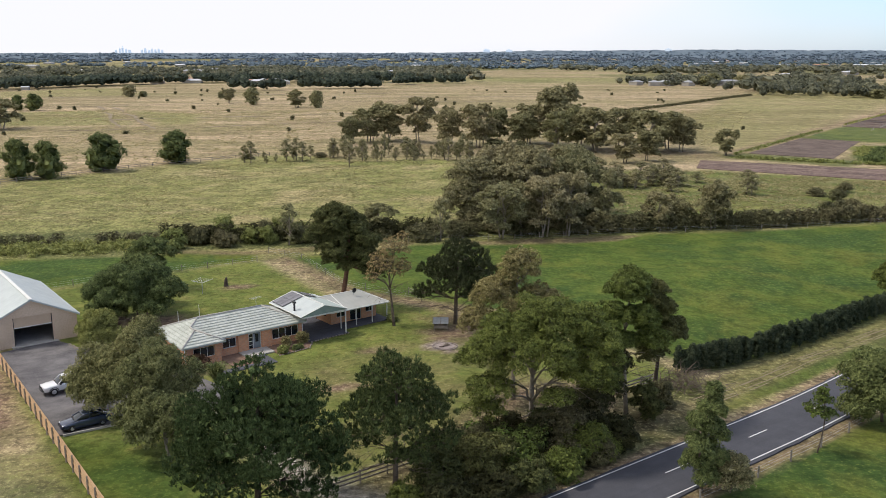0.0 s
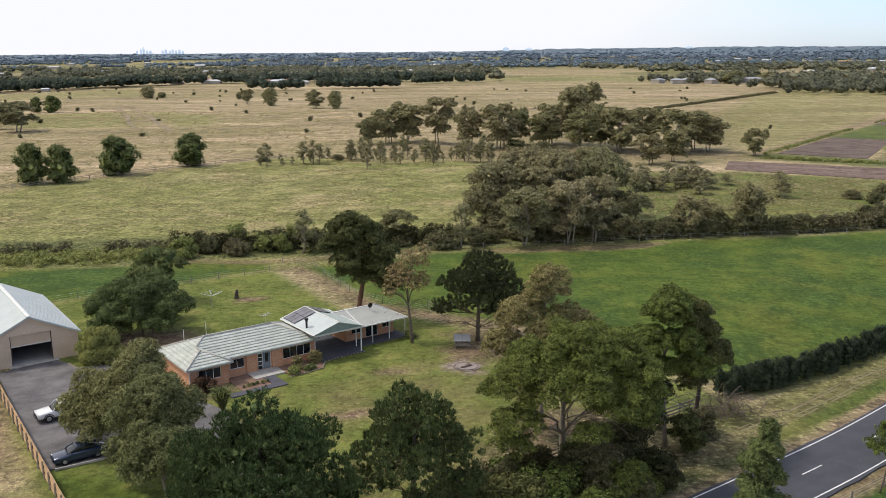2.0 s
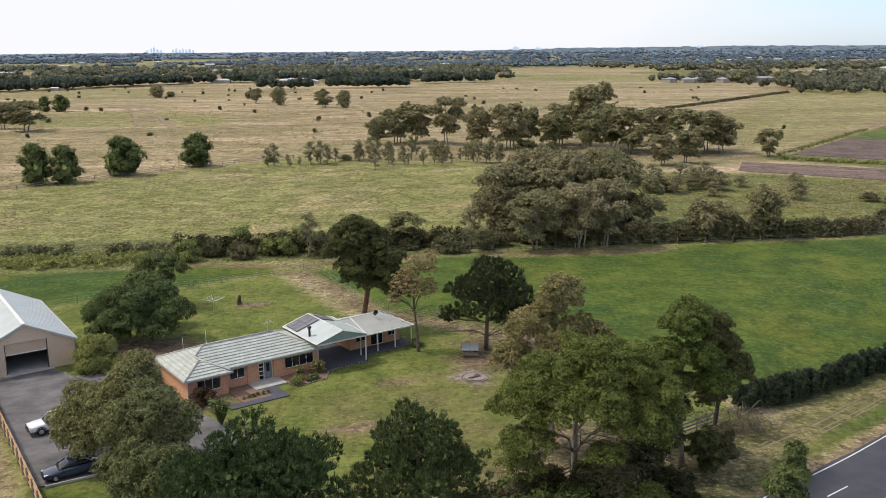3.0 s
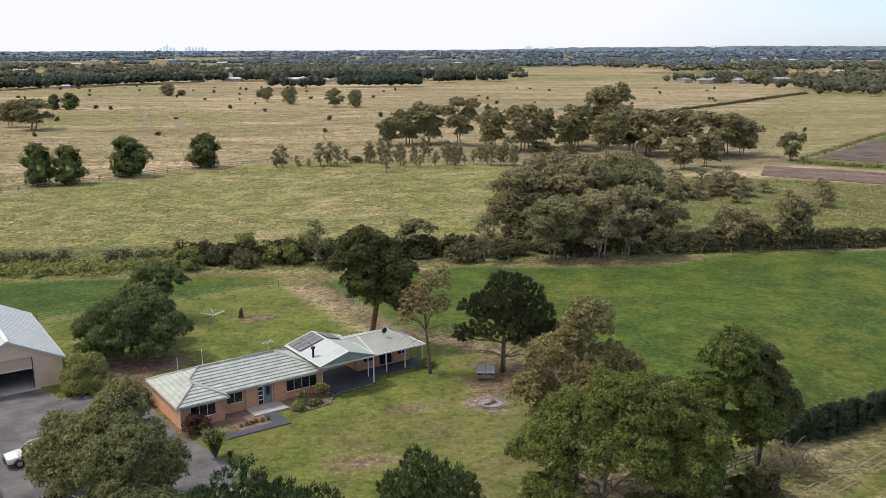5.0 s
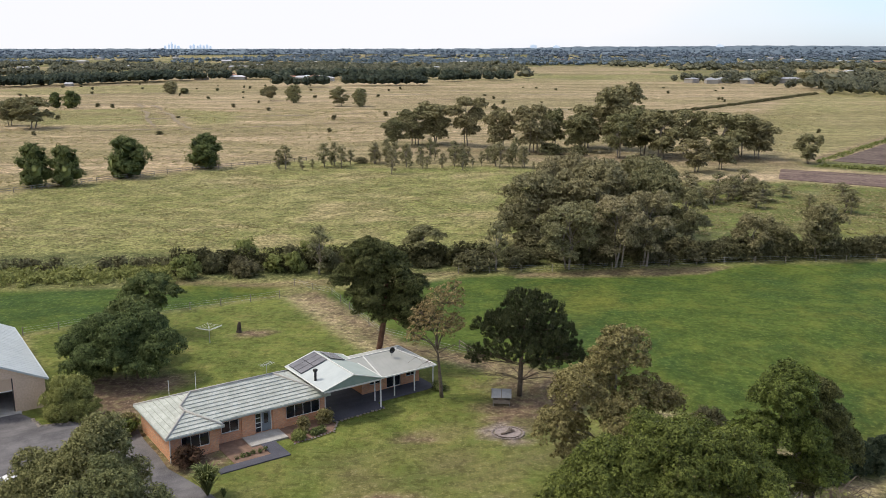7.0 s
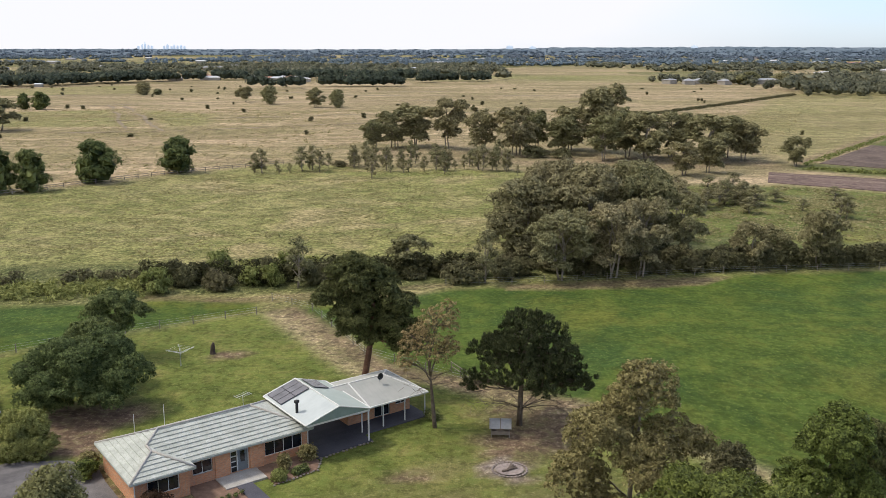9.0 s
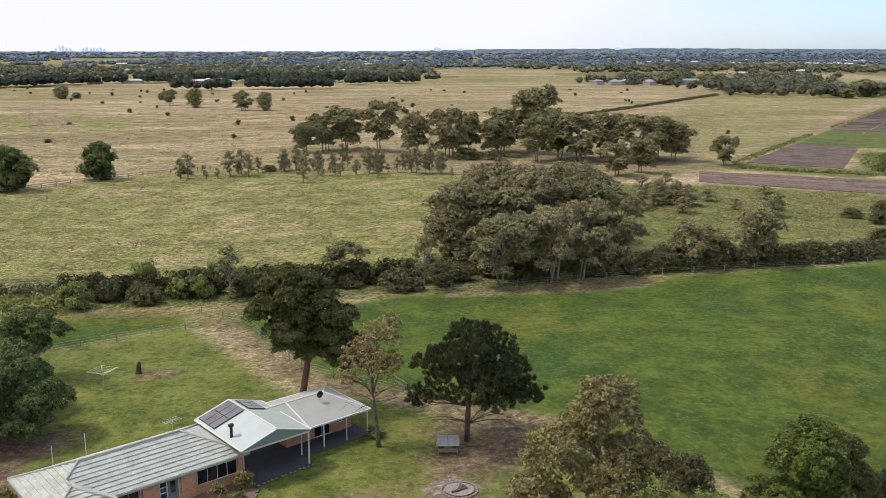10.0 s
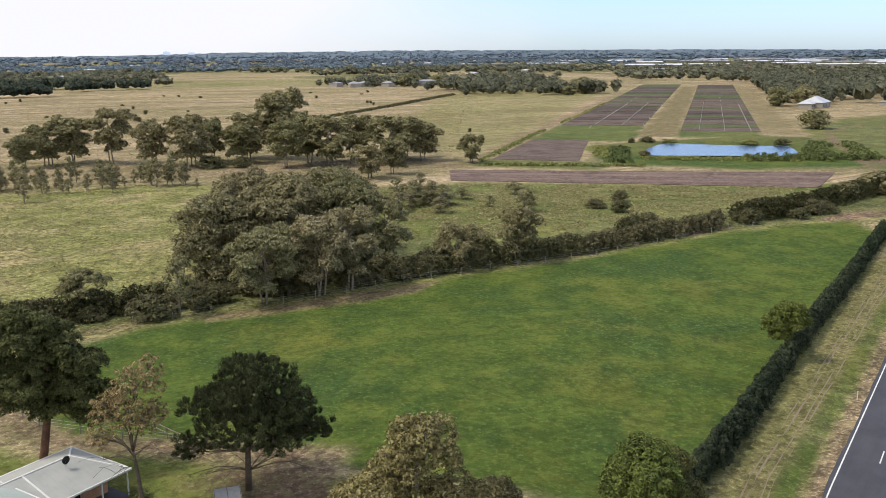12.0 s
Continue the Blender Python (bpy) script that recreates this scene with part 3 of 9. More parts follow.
    green = np.maximum(green, 0.7 * inside(X, Y, [(206, 246), (236, 282), (262, 330), (290, 368), (352, 404), (470, 440), (520, 330), (300, 190), (215, 228)], 4, 2))
    dirt = np.maximum(dirt, 0.95 * band(X, Y, [(206, 240), (216, 255), (252, 306), (290, 351), (330, 372)], 2.0, 1.4, 0.8))
    dirt = np.maximum(dirt, 0.8 * inside(X, Y, [(222, 262), (218, 250), (240, 245), (250, 262)], 4, 2))
    # wheel tracks and worn ground across the dry pasture
    for a, b in (((-227, 599), (-151, 422)), ((-211, 584), (-132, 415))):
        dirt = np.maximum(dirt, 0.6 * band(X, Y, [a, b], 3.0, 2.5, 2.0))
    dirt = np.maximum(dirt, 0.5 * band(X, Y, [(-400, 520), (-227, 599), (-150, 640), (-20, 660), (120, 650)], 4.0, 4.0, 6.0))
    dirt = np.maximum(dirt, 0.45 * band(X, Y, [(-260, 400), (-132, 415), (-40, 470), (60, 480)], 4.0, 4.0, 6.0))
    green = np.maximum(green, 0.45 * np.clip(fbm(X / 260, Y / 90, 5) * 3 - 1.5, 0, 1) * (Y > 1050))
    olive = np.maximum(olive, 0.7 * np.clip(fbm(X / 300, Y / 120, 6) * 3 - 1.2, 0, 1) * (Y > 1000))
    Z = (fbm(X * 0.06, Y * 0.06, 2) - 0.5) * 0.16
    Z *= np.clip((np.abs(off - 4) - 11) / 6, 0, 1)
    Z += sag(X, Y)
    Z -= 0.22 * np.clip(1 - np.abs(off - 5.3) / 0.9, 0, 1) * np.clip((along - 12) / 10, 0, 1)
    # the dam's hollow, and the far country rising slowly into low hills
    pond = inside(X, Y, [(165, 303), (213, 279), (232, 308), (197, 336)], 8.0, 0.0)
    Z -= pond * 0.9
    Z += 0.8 * (Y - 0.3 * X > 250) * bank * (1 - inside(X, Y, [(160, 304), (213, 275), (238, 310), (197, 341)], 8.0, 0.0)) * inside(X, Y, [(146, 290), (174, 264), (210, 256), (234, 290), (256, 330), (243, 340), (187, 340), (164, 333)], 14.0, 0.0)
    Z += np.clip((Y - 2600) / 2100, 0, 1) ** 2 * (8 + 14 * fbm(X / 700, Y / 900, 77))
    V = np.stack([X, Y, Z], 1)
    r, c = np.meshgrid(np.arange(len(ys) - 1), np.arange(w - 1), indexing="ij")
    i = (r * w + c).ravel()
    me = mesh_arrays("ground", V, np.stack([i, i + 1, i + w + 1, i + w], 1), GROUND, True)
    for name, (p, q, s) in (("zone_a", (lawn, green, dirt)), ("zone_b", (gravel, straw, scrub)), ("zone_c", (olive, olive, olive))):
        at = me.attributes.new(name, "FLOAT_COLOR", "POINT")
        at.data.foreach_set("color", np.stack([p, q, s, np.ones_like(p)], 1).astype(np.float32).ravel())
    ob = new("ground", me)
    tagged(ob, "flat farmland of dry pasture, lawn and green paddock", "ground", kind="structure")


build_ground()

import itertools

# ---- road ----
def asphalt_material(name, a, b):
    m = Mat(name, 0.85, 0, 0.25)
    c = m.ramp(m.noise(0.35, 5, 0.65), (0.3, a), (0.7, b))
    c = m.mix(m.span(m.noise(0.9, 4, 0.6, stretch=(0.08, 1.3, 1), turn=-ANG), 0.45, 0.75, 0, 0.35), c, tuple(v * 0.7 for v in a))
    c = m.mix(m.span(m.noise(30, 3), 0.5, 0.8, 0, 0.5), c, tuple(v * 1.8 for v in b))
    m.color(c)
    m.bump(m.noise(40, 3), 0.3, 0.02)
    return m.m


ASPHALT = asphalt_material("asphalt", (0.052, 0.053, 0.060), (0.075, 0.076, 0.085))
DRIVE = asphalt_material("drive_seal", (0.072, 0.068, 0.070), (0.190, 0.178, 0.172))
PAVE = asphalt_material("dark_paving", (0.060, 0.060, 0.072), (0.10, 0.10, 0.115))
LINE = simple("line_paint", (0.62, 0.62, 0.60), (0.8, 0.8, 0.78), 2.0, 0.7, fine=9)
CONCRETE = simple("concrete", (0.36, 0.34, 0.30), (0.52, 0.50, 0.46), 1.2, 0.85, bump=0.2, fine=11)
def build_road():
    b = Build()
    n = 240
    left, right = [], []
    for i in range(n + 1):
        a = -95 + i * 2.0
        left.append(road_point(a, 3.32 + (fbm(np.array([a * 0.7]), np.array([1.0]), 3)[0] - 0.5) * 0.3))
        right.append(road_point(a, -3.32 - (fbm(np.array([a * 0.7]), np.array([9.0]), 4)[0] - 0.5) * 0.3))
    v, f = [], []
    for (lx, ly), (rx, ry), k in zip(left, right, range(n + 1)):
        mx, my = (lx + rx) / 2, (ly + ry) / 2
        h = float(sag(mx, my))
        v += [(lx, ly, h - 0.1), (lx, ly, h + 0.13), (mx, my, h + 0.19), (rx, ry, h + 0.13), (rx, ry, h - 0.1)]
        if k:
            o = (k - 1) * 5
            f += [(o + j, o + j + 5, o + j + 6, o + j + 1) for j in range(4)]
    b.add(v, f)
    ob = new("road", b.mesh("road", ASPHALT))
    tagged(ob, "two-lane dark asphalt country road with white edge lines", "road", kind="structure")

    def strip(name, a0, a1, o, w, steps):
        s = Build()
        vs, fs = [], []
        for i in range(steps + 1):
            a = a0 + (a1 - a0) * i / steps
            z = 0.208 - abs(o) / 3.32 * 0.06 + float(sag(*road_point(a, 0.0)))
            vs += [(*road_point(a, o + w / 2), z), (*road_point(a, o - w / 2), z)]
            if i:
                q = 2 * (i - 1)
                fs.append((q, q + 1, q + 3, q + 2))
        s.add(vs, fs)
        return put(name, s.mesh(name, LINE), ob)
    strip("edge_line", -89, 381, 2.92, 0.13, 235)
    strip("edge_line", -89, 381, -2.92, 0.13, 235)
    for k in range(-6, 26):
        strip("lane_dash", k * 12.0, k * 12.0 + 3.0, 0.0, 0.12, 2)


build_road()


def flat_patch(name, poly, z, thick, mat, label, category):
    b = Build().slab([(x, y, z) for x, y in poly], thick)
    ob = new(name, b.mesh(name, mat))
    return tagged(ob, label, category, kind="structure")


flat_patch("driveway", [(-48.9, 95.6), (-44.3, 100.4), (-42.3, 99.2), (-40.5, 97.6), (-37.3, 98.6), (-34.2, 98.8), (-31.0, 97.6), (-29.3, 95.0), (-26.6, 91.6), (-24.9, 89.2), (-22.9, 87.6),
                        (-21.0, 86.0), (-19.2, 84.4), (-16.5, 80.6), (-18.6, 78.2), (-24.0, 77.6), (-27.8, 74.6), (-31.2, 72.3), (-32.3, 71.6)], 0.12, 0.2, DRIVE,
           "worn grey sealed driveway and parking yard before the shed", "driveway")
kerb = Build()
kerb.beam((-31.4, 71.8, 0.12), (-27.4, 74.4, 0.12), 0.16, 0.2)
tagged(new("drive_kerb", kerb.mesh("drive_kerb", CONCRETE)), "pale concrete kerb along the parking yard", "kerb", kind="structure")

TRACK = asphalt_material("worn_track", (0.185, 0.148, 0.090), (0.275, 0.220, 0.142))


def worn_track(label, pts, width, seed, z=0.1, step=2.5, broken=0.0, wander=2.0):
    """A worn wheel track with ragged edges."""
    r = np.random.default_rng(seed)
    p = []
    for (x0, y0), (x1, y1) in zip(pts, pts[1:]):
        k = max(1, int(math.hypot(x1 - x0, y1 - y0) / step))
        p += [(x0 + (x1 - x0) * i / k, y0 + (y1 - y0) * i / k) for i in range(k)]
    p = np.array(p + [pts[-1]])
    d = np.gradient(p, axis=0)
    d /= np.linalg.norm(d, axis=1, keepdims=True)
    side = np.stack([-d[:, 1], d[:, 0]], 1)
    p = p + side * (fbm(np.arange(len(p)) * 0.13, np.full(len(p), seed * 1.0), seed)[:, None] - 0.5) * width * wander
    w = width * r.uniform(0.35, 0.65, (2, len(p)))
    if broken:
        w *= np.clip(fbm(np.arange(len(p)) * 0.2, np.full(len(p), 4.0), seed + 1) * 4 - 4 * broken, 0.06, 1)
    a, b = p + side * w[0][:, None], p - side * w[1][:, None]
    n = len(p)
    v = [(x, y, z + float(sag(x, y))) for x, y in a] + [(x, y, z + float(sag(x, y))) for x, y in b]
    f = [(n + i, n + i + 1, i + 1, i) for i in range(n - 1)]
    me = Build().add(v, f).mesh("worn_track", TRACK)
    tagged(new("worn_track", me), label, "track", kind="structure")


for o, w, s in ((7.3, 0.16, 1), (7.8, 0.14, 2), (8.8, 0.20, 3), (9.3, 0.15, 4)):
    worn_track("pale wheel rut along the mown road verge", [road_point(a, o) for a in range(4, 150, 6)], w, s, 0.03, 0.7, 0.3, 1.4)
for pts, w in (([(-227, 599), (-151, 422)], 2.4), ([(-211, 584), (-132, 415)], 2.4), ([(-400, 520), (-227, 599), (-150, 640), (-20, 660), (120, 650)], 3.2), ([(-260, 392), (-132, 415), (-40, 470), (60, 480)], 2.6),
               ([(-180, 470), (-60, 520), (60, 560)], 4.0), ([(-120, 720), (40, 735), (180, 700)], 5.0), ([(-330, 700), (-180, 760), (0, 800)], 5.0)):
    worn_track("worn pale track across the dry pasture", pts, w, int(w * 10) + len(pts), 0.13, 4.0, 0.3)

# ---- trees ----


def leaves(centres, outward, size, spread=0.8, aspect=1.7, r=rng):
    """Leaves: one small blade each, facing mostly outwards."""
    n = len(centres)
    nrm = outward + r.normal(0, spread, (n, 3))
    nrm /= np.linalg.norm(nrm, axis=1, keepdims=True) + 1e-9
    ref = r.normal(0, 1, (n, 3))
    s = np.cross(nrm, ref)
    s /= np.linalg.norm(s, axis=1, keepdims=True) + 1e-9
    u = np.cross(nrm, s)
    k = (size * r.uniform(0.6, 1.4, n))[:, None]
    a, b = s * k * 0.55 * aspect, u * k * 0.5
    v = np.stack([centres - a - b * 0.7, centres - a * 0.6 + b, centres + a], 1).reshape(-1, 3)
    return v, np.arange(3 * n).reshape(n, 3)


def crown_points(lobes, count, r, low=-0.55, shell=0.72):
    """Points on a set of lobes, denser on their upper and outer sides; returns places and outward ways."""
    area = np.array([(l[3] * l[4] + l[3] * l[5] + l[4] * l[5]) for l in lobes])
    pick = r.choice(len(lobes), count, p=area / area.sum())
    L = np.array(lobes)[pick]
    d = r.normal(0, 1, (count, 3))
    d /= np.linalg.norm(d, axis=1, keepdims=True)
    d[:, 2] = np.where(d[:, 2] < low, -d[:, 2], d[:, 2])
    rad = r.uniform(shell, 1.06, count)[:, None]
    p = L[:, :3] + d * L[:, 3:6] * rad
    return p, d


def sprays(p, d, each, reach, r, stretch=(1, 1, 0.75)):
    """Turns every point into a small spray of leaves."""
    n = len(p)
    off = r.normal(0, 1, (n, each, 3)) * reach * np.array(stretch) * r.uniform(0.6, 1.4, (n, 1, 1))
    way = d[:, None] * 1.0 + off / (np.linalg.norm(off, axis=2, keepdims=True) + 1e-9) * 0.45
    return (p[:, None] + off).reshape(-1, 3), way.reshape(-1, 3)


def branch(b, a, c, r0, r1, bend, r, n=5, sides=5):
    a, c = np.array(a, float), np.array(c, float)
    k = np.linspace(0, 1, n)[:, None]
    mid = r.normal(0, bend, 3) * np.linalg.norm(c - a)
    pts = a + (c - a) * k + mid * np.sin(k * math.pi) + np.array([0, 0, 0.12]) * np.linalg.norm(c - a) * np.sin(k * math.pi) * (c[2] > a[2])
    b.tube([tuple(p) for p in pts], list(np.linspace(r0, r1, n)), sides)
    return pts


def tree_parts(kind, h, w, seed, leaf_count, leaf, bare=0.32, lobe_n=16, trunks=1, lobe_size=0.26, lean=0.0, flat=0.8, gaps=0.36, wide=0.45, twigs=4, more=2.2):
    """Meshes (trunk, crown) of a broad-leaved tree with its foot at the origin. wide: where up the crown it is broadest (0..1)."""
    r = np.random.default_rng(seed)
    lobes = []
    crown_h = h * (1 - bare)
    lobe_n, lobe_size = int(lobe_n * more), lobe_size / more ** 0.42
    for i in range(lobe_n):
        t = (i + 0.5) / lobe_n
        z = h * bare + crown_h * (0.08 + 0.86 * t) + r.normal(0, 0.04) * h
        e = 1 - abs(t - wide) / (wide if t < wide else 1 - wide)
        env = 0.30 + 0.70 * math.sin(0.5 * math.pi * max(0.0, e)) ** 0.8          # crown outline
        a = i * 2.4 + r.uniform(-0.7, 0.7)
        s = w * lobe_size * r.uniform(0.65, 1.3) * (0.7 + 0.4 * env)
        rad = max(0.0, w / 2 * env * r.uniform(0.45, 1.0) - s * 0.55)
        lobes.append((rad * math.cos(a) + lean * z, rad * math.sin(a), min(z, h - s * flat * 0.9), s, s * r.uniform(0.85, 1.15), s * flat * r.uniform(0.65, 1.05)))
    main = list(lobes)
    # smaller sprays that break the outline
    for l in main:
        for _ in range(3):
            d = r.normal(0, 1, 3)
            d /= np.linalg.norm(d)
            d[2] = abs(d[2]) * 0.85 - 0.3
            s = l[3] * r.uniform(0.25, 0.5)
            lobes.append((l[0] + d[0] * l[3] * 1.05, l[1] + d[1] * l[4] * 1.05, min(l[2] + d[2] * l[5], h - s * 0.5), s, s, s * 0.8))
    each = 9
    p, d = crown_points(lobes, leaf_count // each, r, -0.18, 0.82)
    k = 2.2 / max(w * lobe_size, 0.3)
    keep = fbm(p[:, 0] * k + 50 + p[:, 2] * 0.7 * k, p[:, 1] * k + 80 - p[:, 2] * 0.6 * k, seed, 2) > gaps
    p, d = p[keep], d[keep]
    d = d * 0.9 + np.array([0, 0, 0.28])
    p, d = sprays(p, d, each, leaf * 0.95, r)
    crown = mesh_arrays("crown", *leaves(p, d, leaf, 0.26, r=r), None)
    b = Build()
    base_r = max(0.04, h * 0.021)
    for k in range(trunks):
        off = r.normal(0, 0.02 * h, 2) * (trunks > 1)
        top = np.array([off[0] * 4 + lean * h * 0.7, off[1] * 4, h * (bare + (1 - bare) * 0.55)])
        spine = branch(b, (off[0], off[1], -0.15), top, base_r / (1 if trunks == 1 else 1.35), base_r * 0.35, 0.04, r, 7, 8)
        for j in range(k, lobe_n, trunks * 2 if twigs else trunks * 5):
            l = lobes[j]
            t = min(max((l[2] / h - 0.12) / 0.75, 0.25), 0.95) * r.uniform(0.62, 0.92)
            s = spine[min(int(t * 6), 5)] * (1 - (t * 6 % 1)) + spine[min(int(t * 6) + 1, 6)] * (t * 6 % 1)
            pts = branch(b, s, (l[0], l[1], l[2]), base_r * 0.36, base_r * 0.10, 0.07, r, 5, 5)
            for _ in range(twigs):
                q = pts[3] + np.clip(r.normal(0, l[3] * 0.45, 3), -l[3] * 0.7, l[3] * 0.7)
                branch(b, pts[r.integers(2, 4)], q, base_r * 0.13, 0.012, 0.05, r, 3, 3)
    return b, crown


GOLD = (1 + 5 ** 0.5) / 2
ICO = np.array([(-1, GOLD, 0), (1, GOLD, 0), (-1, -GOLD, 0), (1, -GOLD, 0), (0, -1, GOLD), (0, 1, GOLD), (0, -1, -GOLD), (0, 1, -GOLD), (GOLD, 0, -1), (GOLD, 0, 1), (-GOLD, 0, -1), (-GOLD, 0, 1)]) / math.hypot(1, GOLD)
ICO_F = np.array([(a, b, c) for a, b, c in itertools.combinations(range(12), 3) if max(np.linalg.norm(ICO[a] - ICO[b]), np.linalg.norm(ICO[b] - ICO[c]), np.linalg.norm(ICO[a] - ICO[c])) < 1.1])


def cores(L, k, r):
    """The dense twiggy inside of each clump: centres and radii in L."""
    n = len(L)
    v = L[:, None, :3] + ICO[None] * L[:, None, 3:6] * k * r.uniform(0.75, 1.1, (n, 12, 1))
    return v.reshape(-1, 3), (ICO_F[None] + 12 * np.arange(n)[:, None, None]).reshape(-1, 3)


def clump_parts(h, w, seed, count, leaf, bare=0.3, n=18, size=0.16, trunks=1, flat=0.8, low=-0.4, rough=0.36, wide=0.45, twigs=3, fill=0.25, each=7, spare=1.0, core=0.0, vary=0.35, buds=0):
    """Meshes (trunk, crown) of a tree whose leaves stand in domed clumps on forked limbs."""
    r = np.random.default_rng(seed)
    lobes = []
    for i in range(n):
        t = ((i + 0.5) / n) ** 0.9
        e = 0.60 + 0.40 * math.sin(0.5 * math.pi * t / wide) if t < wide else math.sqrt(max(0.0, 1 - ((t - wide) / (1 - wide)) ** 2))
        a = i * 2.39996 + r.uniform(-0.5, 0.5)
        s = w * size * r.uniform(1 - vary, 1 + vary)
        rad = max(0.0, w / 2 * e - s * 0.75) * (r.uniform(0.1, 0.6) if r.random() < fill else r.uniform(0.82, 1.1))
        z = min(max(h * bare + h * (1 - bare) * t + r.normal(0, 0.025) * h, h * bare + s * flat * 0.4), h - s * flat * r.uniform(0.9, 1.25))
        lobes.append((rad * math.cos(a), rad * math.sin(a), z, s, s * r.uniform(0.85, 1.15), s * flat * r.uniform(0.8, 1.1)))
    L = main = np.array(lobes)
    if buds:
        a = r.normal(0, 1, (n, buds, 3))
        a /= np.linalg.norm(a, axis=2, keepdims=True)
        a[..., 2] = np.where(a[..., 2] < low, -a[..., 2], a[..., 2])
        s = r.uniform(0.26, 0.52, (n, buds, 1))
        c = main[:, None, :3] + a * main[:, None, 3:6] * (1.02 - s * 0.55)
        L = np.concatenate([c, np.broadcast_to(main[:, None, 3:6], c.shape) * s], 2).reshape(-1, 6)
    area = L[:, 3] * L[:, 4] + L[:, 3] * L[:, 5] + L[:, 4] * L[:, 5]
    m = int(count / each * 2.6)
    pick = r.choice(len(L), m, p=area / area.sum())
    d = r.normal(0, 1, (m, 3))
    d /= np.linalg.norm(d, axis=1, keepdims=True)
    d[:, 2] = np.where(d[:, 2] < low, -d[:, 2], d[:, 2])
    bumps = fbm(d[:, 0] * 2.4 + pick * 7.3 + 40, d[:, 1] * 2.4 + d[:, 2] * 1.9 + 60, seed, 2) - 0.5
    p = L[pick, :3] + d * L[pick, 3:6] * ((1 + 2 * rough * bumps) * r.uniform(0.84, 1.04, m))[:, None]
    keep = np.ones(m, bool)
    for k in range(n):
        q = (((p - main[k, :3]) / main[k, 3:6]) ** 2).sum(1)
        keep &= (q > 0.55) | (pick // max(1, buds) == k)
    keep = np.flatnonzero(keep)[:int(count / each * spare)]
    p, d = p[keep], d[keep] * 0.9 + np.array([0, 0, 0.30])
    p, d = sprays(p, d, each, leaf * 0.9, r)
    p[:, 2] = np.maximum(p[:, 2], 0.08)
    v, f = leaves(p, d, leaf, 0.28, r=r)
    if core:
        cv, cf = cores(main, core, r)
        v, f = np.concatenate([v, cv]), np.concatenate([f, cf + len(v)])
    crown = mesh_arrays("crown", v, f, None)
    b = Build()
    base_r = max(0.05, h * 0.021)
    for k in range(trunks):
        off = r.normal(0, 0.022 * h, 2) * (trunks > 1)
        top = np.array([off[0] * 5, off[1] * 5, h * (bare + (1 - bare) * 0.6)])
        spine = branch(b, (off[0], off[1], -0.15), top, base_r / (1 if trunks == 1 else 1.3), base_r * 0.3, 0.04, r, 7, 8)
        for j in range(k, n, trunks):
            l = main[j]
            t = min(max((l[2] / h - 0.15) / 0.8, 0.2), 0.95) * r.uniform(0.55, 0.85)
            s = spine[min(int(t * 6), 5)] * (1 - (t * 6 % 1)) + spine[min(int(t * 6) + 1, 6)] * (t * 6 % 1)
            pts = branch(b, s, l[:3] - np.array([0, 0, l[5] * 0.2]), base_r * 0.40, base_r * 0.12, 0.07, r, 5, 5)
            for _ in range(twigs):
                q = pts[3] + np.clip(r.normal(0, l[3] * 0.5, 3), -l[3] * 0.75, l[3] * 0.75)
                branch(b, pts[r.integers(2, 4)], q, base_r * 0.13, 0.012, 0.05, r, 3, 3)
    return b, crown


def lumps(masses, k, r, low=-0.3, size=0.44):
    """Breaks each mass into smaller bunches round its limbs; returns them and their parents."""
    out, parent = [], []
    for i, m in enumerate(np.array(masses, float)):
        a0 = r.uniform(0, 6.28)
        for j in range(k):
            z = low + (1 - low) * (j + r.uniform(0.1, 0.9)) / k
            a = a0 + j * 2.39996 + r.uniform(-0.5, 0.5)
            q = math.sqrt(max(0.0, 1 - z * z))
            d = np.array([q * math.cos(a), q * math.sin(a), z])
            s = size * r.uniform(0.62, 1.28)
            out.append([*(m[:3] + d * m[3:6] * r.uniform(0.55, 0.95) * (1.04 - 0.45 * s)), *(m[3:6] * s * r.uniform(0.85, 1.15, 3))])
            parent.append(i)
    return np.array(out), np.array(parent)


def pads(masses, size, r, low=-0.35, space=0.8, fill=0.2):
    """Spreads foliage pads over the masses (centre, radii) of a crown: centres, outward ways, sizes and the mass of each."""
    M = np.array(masses, float)
    area = M[:, 3] * M[:, 4] + M[:, 3] * M[:, 5] + M[:, 4] * M[:, 5]
    n = int(area.sum() / size ** 2 * 8)
    pick = r.choice(len(M), n, p=area / area.sum())
    d = r.normal(0, 1, (n, 3))
    d /= np.linalg.norm(d, axis=1, keepdims=True)
    d[:, 2] = np.where(d[:, 2] < low, -d[:, 2], d[:, 2])
    deep = np.where(r.random(n) < fill, r.uniform(0.4, 0.85, n), r.uniform(0.84, 1.12, n))
    c = M[pick, :3] + d * M[pick, 3:6] * deep[:, None]
    ok = np.ones(n, bool)
    for k in range(len(M)):
        ok &= ((((c - M[k, :3]) / M[k, 3:6]) ** 2).sum(1) > 0.62) | (pick == k)
    c, d, pick = c[ok], d[ok], pick[ok]
    s = size * r.uniform(0.62, 1.30, len(c))
    got = []
    C = np.empty_like(c)
    S = np.empty(len(c))
    for i in range(len(c)):
        m = len(got)
        if m and (((C[:m] - c[i]) ** 2).sum(1) < (space * 0.5 * (S[:m] + s[i])) ** 2).any():
            continue
        C[m], S[m] = c[i], s[i]
        got.append(i)
    return c[got], d[got], s[got], pick[got]


